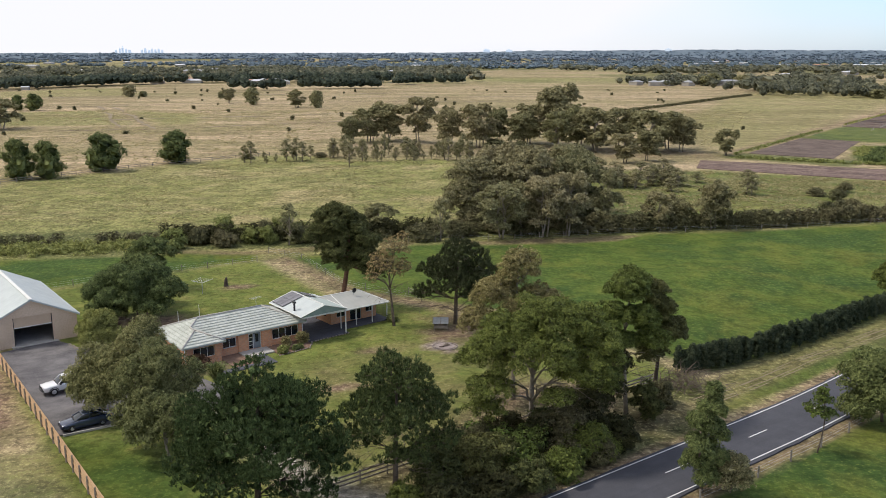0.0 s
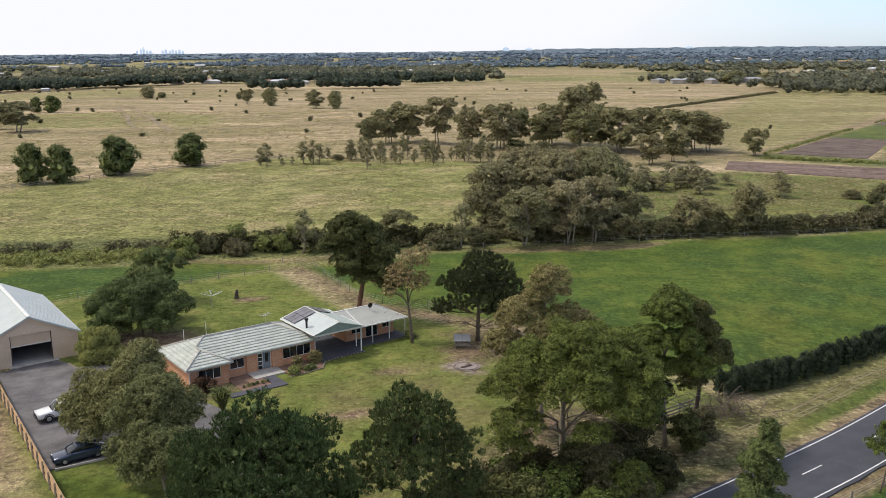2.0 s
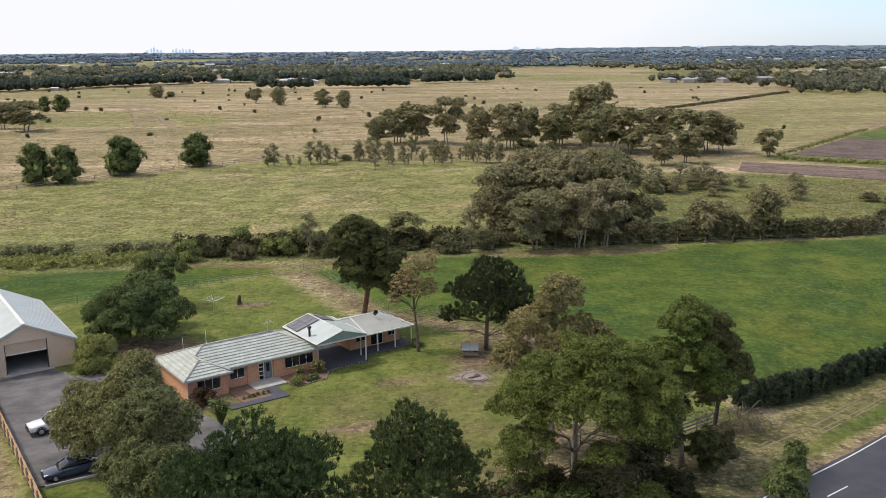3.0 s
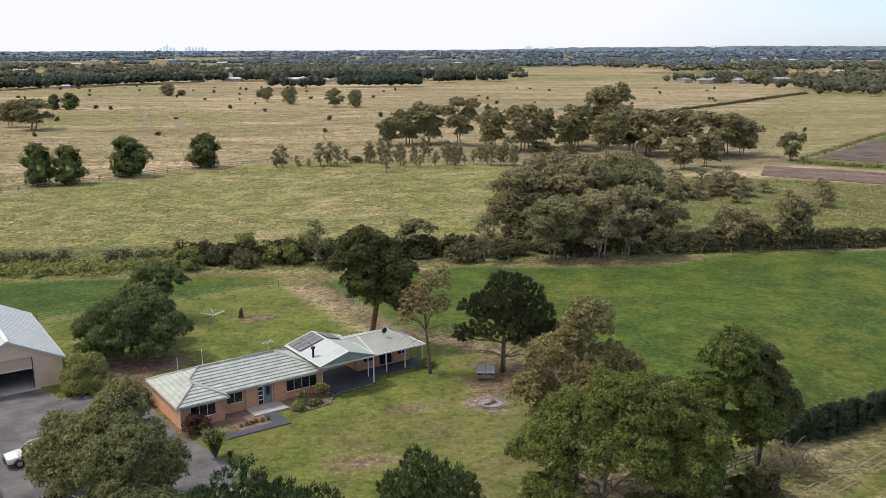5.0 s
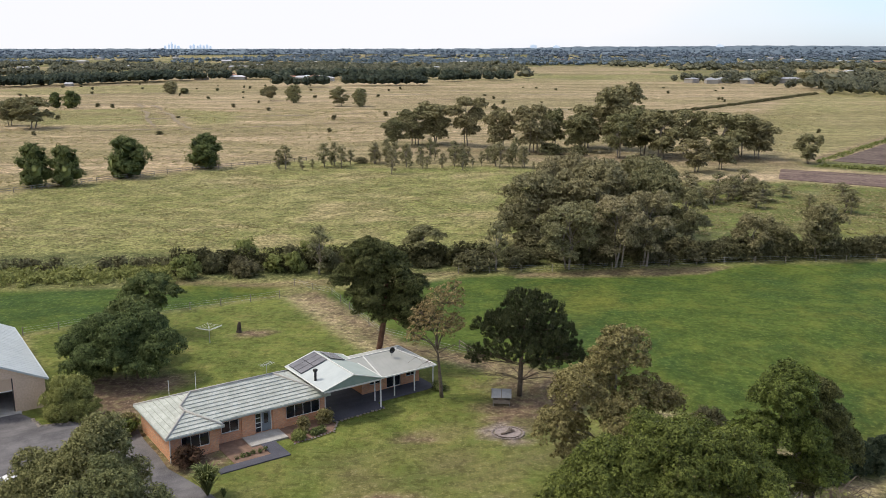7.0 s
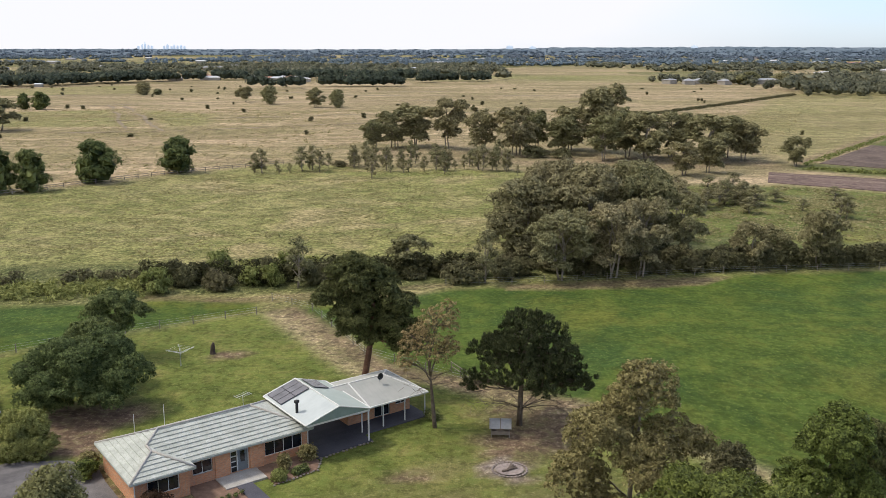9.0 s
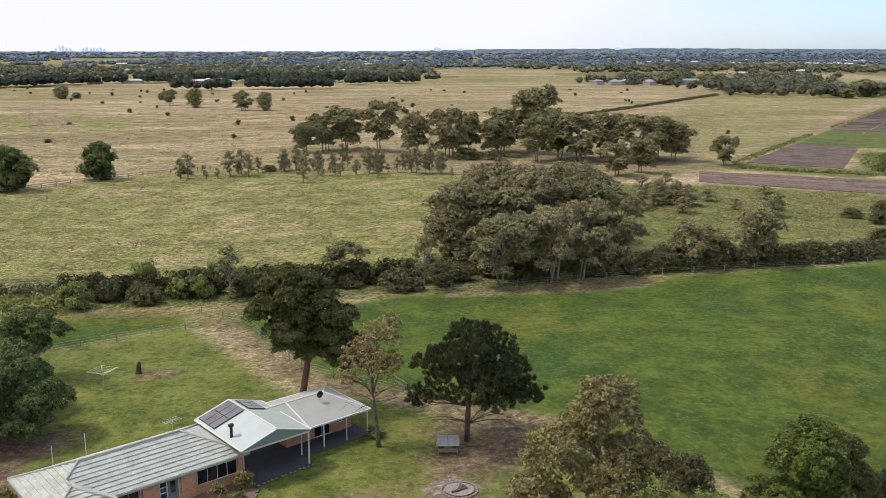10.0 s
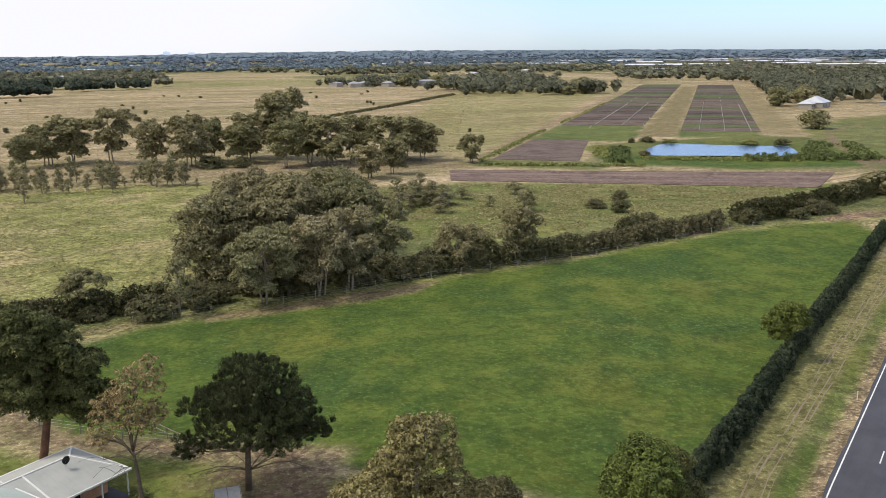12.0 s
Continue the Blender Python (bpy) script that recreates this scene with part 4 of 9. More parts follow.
def pad_leaves(C, D, S, count, leaf, r, flat=0.72, spread=0.48):
    """Every pad is a dome of leaves, open below."""
    axis = D * 0.55 + np.array([0, 0, 0.7])
    axis /= np.linalg.norm(axis, axis=1, keepdims=True)
    each = max(6, int(count / len(C)))
    v = r.normal(0, 1, (len(C), each, 3))
    v /= np.linalg.norm(v, axis=2, keepdims=True)
    dot = (v * axis[:, None]).sum(2, keepdims=True)
    v = np.where(dot < -0.12, v - 2 * dot * axis[:, None], v)
    lump = 1 + 0.30 * np.sin(v[..., :1] * 4.1 + C[:, None, :1] * 9) * np.sin(v[..., 1:2] * 4.6 + C[:, None, 1:2] * 7)
    p = C[:, None] + v * (S[:, None, None] * lump * r.uniform(0.62, 1.06, (len(C), each, 1))) * np.array([1, 1, flat])
    return leaves(p.reshape(-1, 3), (v * 0.45 + D[:, None] * 0.55 + np.array([0, 0, 0.22])).reshape(-1, 3), leaf, spread, r=r)


def needle_leaves(C, D, S, count, leaf, r):
    """Every pad is an upright egg-shaped tuft of needles."""
    axis = D * 0.30 + np.array([0, 0, 0.8])
    axis /= np.linalg.norm(axis, axis=1, keepdims=True)
    each = max(8, int(count / len(C)))
    v = r.normal(0, 1, (len(C), each, 3))
    v /= np.linalg.norm(v, axis=2, keepdims=True)
    v = v * 0.75 + axis[:, None] * 0.75
    reach = S[:, None, None] * r.uniform(0.35, 1.0, (len(C), each, 1)) ** 0.7
    tip = C[:, None] + v * reach
    root = tip - (v + r.normal(0, 0.25, v.shape)) * np.minimum(reach, 0.17)
    side = np.cross(v, r.normal(0, 1, v.shape))
    side *= leaf / (np.linalg.norm(side, axis=2, keepdims=True) + 1e-9)
    w = np.stack([root - side * 0.5, root + side * 0.5, tip], 2).reshape(-1, 3)
    return w, np.arange(len(w)).reshape(-1, 3)


def ascend(b, a, c, r0, r1, r, rise):
    """A limb that first climbs along the trunk and then reaches out."""
    a, c = np.array(a, float), np.array(c, float)
    d = c - a
    knee = a + d * np.array([0.28, 0.28, rise]) + np.array([0, 0, 0.08 * np.hypot(d[0], d[1])]) + r.normal(0, 0.05, 3) * np.linalg.norm(d)
    k = np.linspace(0, 1, 8)[:, None]
    pts = a * (1 - k) ** 2 + knee * 2 * k * (1 - k) + c * k ** 2
    pts[1:-1] += r.normal(0, 0.012, (6, 3)) * np.linalg.norm(d)
    b.tube([tuple(p) for p in pts], list(np.linspace(r0, r1, 8)), 6)
    return pts


def gum_parts(masses, seed, count, leaf, pad=0.5, feet=((0, 0),), thick=0.021, low=-0.35, space=0.8, fill=0.15, twigs=0.3, bare=(), needles=False, flat=0.75, fork=0.55, core=0.0, split=8, bunch=0.44, clear=0.24):
    """Meshes (trunk, crown) of a tree built up from foliage masses on forked limbs. feet: where its trunks stand; bare: tips of dead limbs."""
    r = np.random.default_rng(seed)
    M = np.array(masses, float)
    h = (M[:, 2] + M[:, 5]).max()
    L, parent = lumps(M, split, r, low, bunch)
    C, D, S, pick = pads(L, pad, r, low, space, fill)
    v, f = needle_leaves(C, D, S, count, leaf, r) if needles else pad_leaves(C, D, S, count, leaf, r, flat)
    if core:
        cv, cf = cores(L, core, r)
        v, f = np.concatenate([v, cv]), np.concatenate([f, cf + len(v)])
    v[:, 2] = np.maximum(v[:, 2], 0.05)
    crown = mesh_arrays("crown", v, f, None)
    b = Build()
    br = h * thick
    mid = M[:, :2].mean(0)
    spines = []
    for x, y in feet:
        top = np.array([x * 0.55 + mid[0] * 0.45 + r.normal(0, 0.15), y * 0.55 + mid[1] * 0.45, h * (0.88 if needles else fork + 0.12)])
        spines.append(branch(b, (x, y, -0.15), top, br / (1 + 0.25 * (len(feet) > 1)), br * (0.12 if needles else 0.38), 0.02 if needles else 0.04, r, 9, 9))
    for k in range(len(M)):
        spine = min(spines, key=lambda q: np.hypot(*(q[0][:2] - M[k, :2])))
        z = np.clip(M[k, 2] - (0.15 if needles else 0.42) * np.hypot(*(M[k, :2] - spine[4][:2])) - 0.4 * M[k, 5], h * clear, spine[-1][2])
        i = int(np.argmin(np.abs(spine[:, 2] - z)))
        limb = ascend(b, spine[i], M[k, :3] + np.array([0, 0, M[k, 5] * 0.15]), br * (0.20 if needles else 0.40), br * 0.14, r, 0.3 if needles else 0.8)
        for j in np.flatnonzero(parent == k):
            arm = branch(b, limb[r.integers(2, 7)], L[j, :3], br * 0.14, 0.02, 0.08, r, 5, 4)
            for c in np.flatnonzero(pick == j):
                if r.random() < twigs:
                    branch(b, arm[r.integers(2, 5)], C[c] + D[c] * S[c] * 0.3, br * 0.06, 0.010, 0.07, r, 3, 3)
    for x, y, z in bare:
        i = int(np.argmin(np.abs(spines[0][:, 2] - z * 0.9)))
        limb = branch(b, spines[0][i], (x, y, z), br * 0.16, 0.02, 0.07, r, 6, 4)
        for _ in range(9):
            q = limb[r.integers(2, 6)]
            branch(b, q, q + r.normal(0, 1, 3) * (0.9, 0.9, 0.4) + np.array([x, y, 0]) * 0.12, br * 0.06, 0.012, 0.08, r, 4, 3)
    return b, crown


def umbrella(h, w, n, seed, bare=0.35, size=0.2, flat=0.8, lean=0.0, wide=0.45):
    """Masses of an open spreading crown."""
    r = np.random.default_rng(seed)
    out = []
    for i in range(n):
        t = (i + 0.5) / n
        e = 0.62 + 0.38 * math.sin(0.5 * math.pi * t / wide) if t < wide else math.sqrt(max(0.0, 1 - ((t - wide) / (1.04 - wide)) ** 2))
        s = w * size * r.uniform(0.75, 1.25)
        rad = max(0.0, w / 2 * e - s * 0.8) * (r.uniform(0.2, 0.6) if r.random() < 0.2 else r.uniform(0.85, 1.05))
        a = i * 2.39996 + r.uniform(-0.4, 0.4)
        z = min(h * bare + h * (1 - bare) * t + r.normal(0, 0.02) * h, h - s * flat)
        out.append((rad * math.cos(a) + lean * z, rad * math.sin(a), z, s, s * r.uniform(0.85, 1.1), s * flat * r.uniform(0.8, 1.1)))
    return out


def plant(name, label, category, at, parts, leaf_mat, bark_mat, turn=0.0, group="", trunk_name="trunk"):
    b, crown = parts
    t = thing(name, label, category, (at[0], at[1], float(sag(*at))), turn, group)
    crown.materials.clear()
    crown.materials.append(leaf_mat)
    if b is not None and b.f:
        put(trunk_name, b.mesh(trunk_name, bark_mat, smooth=True), t)
    put("crown", crown, t)
    return t


# near trees
plant("pine_tree", "broad dark green pine with dense needle tufts beside the road", "pine tree", (-9.9, 57.0), gum_parts(
    [(0.44, 0, 9.36, 3.78, 3.8, 2.97), (-2.79, 0, 7.2, 3.3, 3.6, 2.7), (4.24, 0, 7.02, 3.1, 3.4, 2.43), (1.2, -3.4, 6.84, 3.88, 3, 2.52), (1.2, 3.4, 7.38, 3.88, 3, 2.7),
     (-3.74, -0.5, 4.32, 2.72, 3, 2.16), (5.76, 0, 4.86, 2.33, 2.6, 1.53), (-1.08, -3, 3.78, 3.3, 2.6, 1.8), (4.24, -2.5, 3.24, 2.52, 2.2, 0.99)], 11, 104000, 0.090, 0.46, low=-0.3, space=0.95, fill=0.2, needles=True, twigs=0.1, thick=0.024, core=0.5, split=12, bunch=0.40,
    bare=((4.5, -1.5, 2.2), (5.5, 1.0, 2.8), (3.0, -3.0, 2.0), (2.0, 2.0, 2.4))), LEAF_PINE, BARK_DARK)
plant("pine_tree", "dark green pine with a ragged open crown beside the lawn", "pine tree", (0.7, 60.6), gum_parts(
    [(0.2, -0.4, 9.5, 3, 3, 2.8), (-2.2, -0.2, 7.4, 2.4, 2.5, 2), (2.9, -0.3, 7.2, 2.6, 2.5, 2), (0.2, -2.8, 6.8, 2.6, 2.1, 1.9), (0.3, 1.8, 7, 2.8, 2.2, 2), (-3.0, -0.6, 5.2, 2.0, 1.8, 1.2), (3.7, -0.5, 5.0, 2.0, 1.8, 1.2), (0.8, -2.2, 4.2, 2.0, 1.6, 0.9)],
    12, 70000, 0.08, 0.44, low=-0.25, space=1.0, fill=0.25, needles=True, twigs=0.3, thick=0.022, core=0.35, split=10, bunch=0.40,
    bare=((-3.2, 0.8, 4.0), (3.6, 1.0, 3.6), (-2.4, -1.8, 3.2), (2.6, -2.0, 3.0), (0.5, 2.8, 3.6))), LEAF_PINE, BARK)
plant("pine_tree", "round-topped dark pine standing over bare dirt by the hutch", "pine tree", (6.25, 107.9), gum_parts(
    [(0.7, 0, 8.4, 3.3, 3.3, 3.1), (0.5, 0, 6.6, 4.7, 4.5, 2.5), (-2.2, 0.2, 6.9, 2.7, 2.6, 2.2), (3.2, 0.2, 6.7, 2.8, 2.6, 2.2), (4.2, 0, 4.7, 3.0, 2.4, 1.4), (-3.6, 0.5, 4.4, 2.2, 2.0, 0.9), (0, -3.2, 5.6, 2.6, 2.0, 1.1), (0.3, 3.0, 5.6, 2.8, 2.2, 1.2), (5.3, -0.5, 4.2, 1.6, 1.5, 0.7), (2.6, 2.6, 4.7, 2.4, 1.9, 0.9), (5.0, 0.4, 3.7, 1.9, 1.6, 0.8), (-4.6, 0.2, 3.8, 1.2, 1.2, 0.6), (2.0, -3.0, 4.4, 1.8, 1.4, 0.7)],
    13, 104000, 0.07, 0.56, low=-0.2, space=1.1, fill=0.2, needles=True, twigs=0.2, thick=0.026, core=0.4, split=14, bunch=0.32,
    bare=((-4.2, 0.5, 3.2), (-3.4, -1.8, 2.8), (-2.2, -2.8, 2.6), (3.8, -1.6, 2.8), (5.0, 0.8, 2.7), (1.0, -3.4, 2.6), (-1.6, 2.4, 2.8), (2.4, 2.8, 2.6), (-4.6, -0.6, 2.4), (4.4, -2.4, 2.2))), LEAF_NEEDLE, BARK)
plant("eucalypt_tree", "broad spreading green eucalypt with pale forked limbs", "eucalypt", (13.2, 73.5), gum_parts(
    [(-4.42, -4.8, 8.9, 2.69, 3, 2.3), (-2.58, -5.6, 11.3, 2.69, 2.8, 2.1), (0.18, -5.2, 12.6, 2.88, 3, 2.2), (2.94, -4.4, 11.7, 2.69, 3, 2.2), (5.34, -4.6, 9.7, 2.3, 2.8, 2.4), (0.18, -7.8, 9.9, 2.78, 2.2, 1.8), (-4.42, -6.8, 6.9, 2.11, 1.9, 1.1), (3.68, -7.2, 8.1, 2.5, 2.2, 1.8), (5.52, -4.8, 6.7, 1.82, 2.1, 1.7), (0.18, -1.6, 10.7, 2.88, 2.3, 2.2), (-3.5, -2.6, 9.5, 2.21, 2.1, 1.9), (-4.78, -6.2, 4.7, 1.63, 1.5, 1), (1.1, -8.6, 6.5, 1.63, 1.4, 1)], 21, 170000, 0.10, 0.44,
    feet=((0, 0),), thick=0.020, twigs=0.2, space=0.9, core=0.4, split=11, bunch=0.37, bare=((-3.6, -5.4, 6.4), (1.8, -5.8, 6.6), (4.4, -5.0, 5.4), (3.2, -6.0, 4.6), (-2.0, -4.0, 5.0))), LEAF_EUC, BARK_PALE)
plant("eucalypt_tree", "tall green eucalypt on a straight pale trunk", "eucalypt", (23.05, 77.2), gum_parts(
    [(-0.8, -2.4, 13.5, 2.2, 2.1, 2), (-2.3, -2.5, 10.9, 1.9, 1.9, 1.6), (0.1, -2.9, 10.9, 2, 2, 1.6), (-1.4, -3.1, 8.5, 1.7, 1.7, 1.2), (1.5, -2.7, 8.9, 1.8, 1.8, 1.5)], 22, 62000, 0.10, 0.40, clear=0.45, fork=0.66, twigs=0.25, space=0.95, core=0.4, split=11, bunch=0.37, thick=0.015,
    bare=((2.2, -1.4, 6.8), (-1.8, -1.0, 6.6), (1.8, -0.6, 5.4))), LEAF_EUC, BARK_PALE)
plant("eucalypt_tree", "dark green eucalypt close behind a taller gum beside the hedge", "eucalypt", (26.4, 80.4), gum_parts(
    [(-1.9, -3.2, 12.6, 2.1, 2.1, 1.8), (-0.4, -3, 10.6, 1.8, 1.8, 1.8), (0.5, -2.6, 8.4, 2.1, 2, 1.9), (-0.9, -2.6, 6.6, 1.9, 1.9, 1.6)], 122, 62000, 0.10, 0.40, clear=0.32, fork=0.66, twigs=0.25, space=0.95, core=0.45, split=11, bunch=0.37, thick=0.016,
    bare=((-2.0, -1.6, 3.6), (1.6, -1.4, 3.0), (-2.2, 0.6, 3.0), (1.9, 0.8, 2.6), (0.4, -1.8, 2.4))), LEAF_GUM, BARK_DARK)
plant("eucalypt_tree", "olive brown eucalypt with a thin upright crown", "eucalypt", (12.0, 81.2), gum_parts(
    [(0.5, -0.5, 14, 1.9, 1.9, 2.2), (-2.4, -0.5, 11.4, 2.2, 2.1, 2), (-4.1, -1, 8.6, 1.8, 1.9, 1.8), (2.4, -0.5, 11.2, 1.8, 1.8, 1.4), (0.3, -1.9, 9.8, 2, 1.8, 1.8), (3.9, -0.2, 10.4, 1.3, 1.2, 0.9), (-0.8, 1.1, 11.6, 2, 1.8, 1.8), (-2.2, -1.7, 6.8, 1.8, 1.8, 1.4), (1.8, -1.5, 7.8, 1.7, 1.7, 1.4)], 23, 42000, 0.125, 0.36, fill=0.35, space=1.15, twigs=0.8, split=9, bunch=0.46, thick=0.014, fork=0.6), LEAF_RUST, BARK_PALE)
plant("eucalypt_tree", "tall dark green eucalypt behind the house", "eucalypt", (-10.1, 116.6), gum_parts(
    [(-0.7, 0, 12.5, 3.0, 3.0, 2.2), (-2.8, 0, 10.2, 1.9, 2.2, 1.8), (1.7, 0, 11.2, 2.3, 2.3, 2.0), (-0.9, -1.0, 8.6, 2.3, 2.2, 1.6), (4.0, -0.5, 9.6, 2.3, 2.0, 1.5), (4.7, -1.0, 7.2, 2.0, 1.9, 1.6), (2.3, 0, 7.6, 1.8, 1.9, 1.3), (5.4, -1.0, 4.8, 0.9, 0.9, 1.4),
     (0.4, -0.6, 10.0, 1.8, 1.8, 1.5), (3.4, -0.2, 8.6, 2.0, 1.8, 1.5), (5.6, -0.8, 6.0, 1.5, 1.5, 1.3), (-0.6, -0.8, 6.9, 2.0, 1.9, 1.5), (1.9, -0.6, 6.0, 1.7, 1.6, 1.3), (4.3, -0.8, 5.4, 1.5, 1.4, 1.2)], 24, 90000, 0.14, 0.46, twigs=0.2, space=1.0, core=0.4, clear=0.40, fork=0.7, split=10, bunch=0.36, thick=0.026), LEAF_GUM, BARK_RED)
plant("garden_tree", "small soft blue-green tree at the paddock edge", "tree", (22.3, 93.5), gum_parts([(0, 0, 3.6, 1.4, 1.4, 1.2), (-0.9, -0.2, 2.5, 1.2, 1.2, 1.0), (1.0, 0.1, 2.6, 1.2, 1.2, 1.0)], 240, 9000, 0.12, 0.36, fill=0.35, twigs=0.4), LEAF_SCRUB, BARK)
plant("sparse_tree", "thin half-bare tree with twiggy rust and olive foliage", "tree", (-1.95, 107.0), gum_parts(
    [(0.4, 0, 10.4, 2.0, 2.0, 2.1), (-1.5, 0, 8.4, 2.0, 1.9, 1.7), (1.0, 0, 7.6, 1.3, 1.5, 1.7), (-2.9, 0, 6.4, 0.9, 1.0, 1.1), (-0.3, -1.2, 8.0, 1.6, 1.4, 1.8)], 25, 7500, 0.115, 0.28, fill=0.6, space=1.9, twigs=1.0, split=12, bunch=0.42, thick=0.018, fork=0.3,
    bare=((-2.6, 0.2, 4.8), (1.6, 0.3, 4.6), (-1.8, -0.8, 4.0), (1.5, -0.6, 6.0), (-2.4, 0.5, 7.0), (0.8, 0.8, 5.2))), LEAF_RUST, BARK)
plant("wattle_tree", "bushy grey-olive wattle leaning over the driveway", "wattle tree", (-25.6, 77.2), gum_parts(
    [(0.3, 0, 7.6, 2.6, 2.5, 2.0), (-2.9, -0.5, 5.8, 2.4, 2.2, 1.9), (-4.9, -1.0, 4.2, 1.9, 1.9, 1.6), (2.0, 0, 5.2, 2.1, 2.0, 2.0), (-1.0, -2.0, 4.8, 2.4, 1.9, 2.0), (-3.4, -1.6, 2.8, 2.0, 1.8, 1.5)], 26, 50000, 0.125, 0.42, low=-0.6, feet=((0, 0), (-0.6, 0.3)),
    space=0.85, twigs=0.1, core=0.4, flat=0.95), LEAF_WATTLE, BARK_PALE)
plant("wattle_tree", "smaller grey-olive wattle with a twiggy bare side beside the parked cars", "wattle tree", (-21.2, 70.4), gum_parts(
    [(-0.6, 0, 7.6, 2.4, 2.3, 1.9), (1.5, 0.2, 6.0, 1.9, 1.9, 1.9), (-2.3, -0.3, 5.6, 2.2, 2.0, 2.0), (-0.2, -1.4, 5.2, 2.2, 1.8, 1.8), (-1.8, -1.0, 3.0, 2.0, 1.8, 1.7)], 27, 40000, 0.125, 0.42, low=-0.6, feet=((0, 0), (0.7, 0.3)), space=0.85, twigs=0.1, core=0.4, flat=0.95,
    bare=((2.4, -1.2, 4.4), (2.8, -0.6, 5.2), (1.8, -1.6, 4.0), (3.0, 0.2, 4.2), (2.2, -1.8, 3.2), (1.4, -1.8, 5.0))), LEAF_WATTLE, BARK_PALE)
plant("wattle_tree", "low grey-olive wattle spreading over the parking yard", "wattle tree", (-29.8, 78.0), gum_parts([(0, 0, 4.2, 2.3, 2.2, 1.9), (-1.6, -0.6, 2.8, 1.8, 1.8, 1.6), (1.6, -0.8, 2.8, 2.0, 1.8, 1.6)], 126, 18000, 0.125, 0.42, low=-0.6, space=0.85, twigs=0.1, core=0.4, flat=0.95), LEAF_WATTLE, BARK_PALE)
plant("wattle_tree", "drooping grey-olive wattle on the shaded lawn", "wattle tree", (-19.6, 66.6), gum_parts([(0, 0, 4.6, 2.4, 2.2, 1.8), (-1.6, -0.4, 3.0, 2.0, 1.9, 1.7), (1.4, 0, 3.0, 1.9, 1.9, 1.6)], 127, 18000, 0.125, 0.42, low=-0.6, space=0.85, twigs=0.1, core=0.4, flat=0.95), LEAF_WATTLE, BARK_PALE)
plant("eucalypt_tree", "dark twiggy eucalypt between two taller gums", "eucalypt", (19.9, 76.6), gum_parts([(0, 0, 7.4, 2.2, 2.2, 2.0), (-1.2, -0.8, 5.4, 2.2, 2.0, 1.9), (1.4, -0.5, 5.2, 2.0, 2.0, 2.0), (0.2, -1.2, 3.4, 2.4, 2.0, 1.6)], 128, 24000, 0.13, 0.42, fill=0.3, space=1.0, twigs=0.6,
    bare=((-2.4, -1.4, 4.4), (2.2, -1.2, 4.8), (0.8, -2.0, 5.6))), LEAF_UNDER, BARK)
plant("garden_tree", "rounded glossy deep green tree behind the house", "tree", (-37.2, 110.3), gum_parts(
    [(0, 0, 5.4, 3.4, 3.2, 2.2), (-4.0, 0.5, 4.0, 2.8, 2.8, 2.0), (3.4, 0, 3.8, 2.6, 2.6, 1.9), (-1.0, -2.6, 3.6, 3.0, 2.4, 1.9), (-5.6, 1.0, 3.0, 1.9, 1.9, 1.7), (1.5, 2.2, 5.6, 2.4, 2.3, 1.9), (3.0, -1.8, 2.4, 2.4, 2.1, 1.6), (-3.6, -1.6, 2.0, 2.6, 2.2, 1.7), (-1.0, 0, 2.4, 3.2, 2.6, 1.8)], 28, 90000, 0.13, 0.48, low=-0.6, feet=((0, 0), (1.2, 0.4)),
    space=0.9, twigs=0.05, flat=0.85, core=0.5, split=10, bunch=0.37), LEAF_DEEP, BARK)
plant("garden_tree", "dense deep green tree rising behind a wider one", "tree", (-38.8, 117.0), gum_parts([(0, 0, 5.4, 2.6, 2.4, 1.9), (-1.6, 0, 4.0, 2.2, 2.0, 1.6), (1.6, 0.2, 3.8, 2.2, 2.0, 1.7)], 228, 20000, 0.16, 0.48, space=0.8, twigs=0.05, flat=0.85, core=0.5), LEAF_DEEP, BARK)
plant("garden_tree", "feathery grey-green tree in the back paddock", "tree", (-40.2, 126.5), gum_parts([(0, 0, 6.4, 2.4, 2.4, 1.6), (-1.8, 0, 5.2, 1.9, 2.0, 1.3), (2.0, 0, 5.4, 1.9, 2.0, 1.3), (0.2, -0.6, 4.0, 2.2, 2.0, 1.3)], 29, 18000, 0.15, 0.45, fill=0.35, space=1.0, twigs=0.4), LEAF_DEEP, BARK)
plant("shrub", "rounded yellow-green shrub beside the shed", "shrub", (-38.4, 99.9), gum_parts([(0, 0, 2.8, 1.8, 1.8, 1.5), (-1.1, -0.4, 1.5, 1.5, 1.5, 1.4), (1.1, -0.3, 1.4, 1.5, 1.5, 1.4), (0, -1.0, 1.3, 1.7, 1.3, 1.3)], 30, 28000, 0.11, 0.34, low=-0.8, space=0.8, twigs=0.1, flat=0.9, core=0.5), LEAF_FRESH, BARK)
plant("roadside_tree", "slim upright dark green tree on the road verge", "tree", (26.1, 61.0), gum_parts(
    [(0.4, 0, 8.6, 0.6, 0.6, 1.0), (0.2, 0, 7.3, 0.9, 0.9, 1.1), (-0.4, 0, 6.0, 1.1, 1.1, 1.2), (0.5, 0.2, 5.2, 1.1, 1.1, 1.2), (-0.3, -0.2, 4.0, 1.3, 1.2, 1.2), (0.5, 0, 3.0, 1.2, 1.1, 1.1), (-0.7, 0.2, 2.6, 1.1, 1.0, 1.0), (0.2, -0.4, 1.7, 1.2, 1.1, 0.9)], 31, 34000, 0.11, 0.32, space=0.95, twigs=0.3, split=6, bunch=0.5, flat=1.0, thick=0.017),
    LEAF_DEEP, BARK)
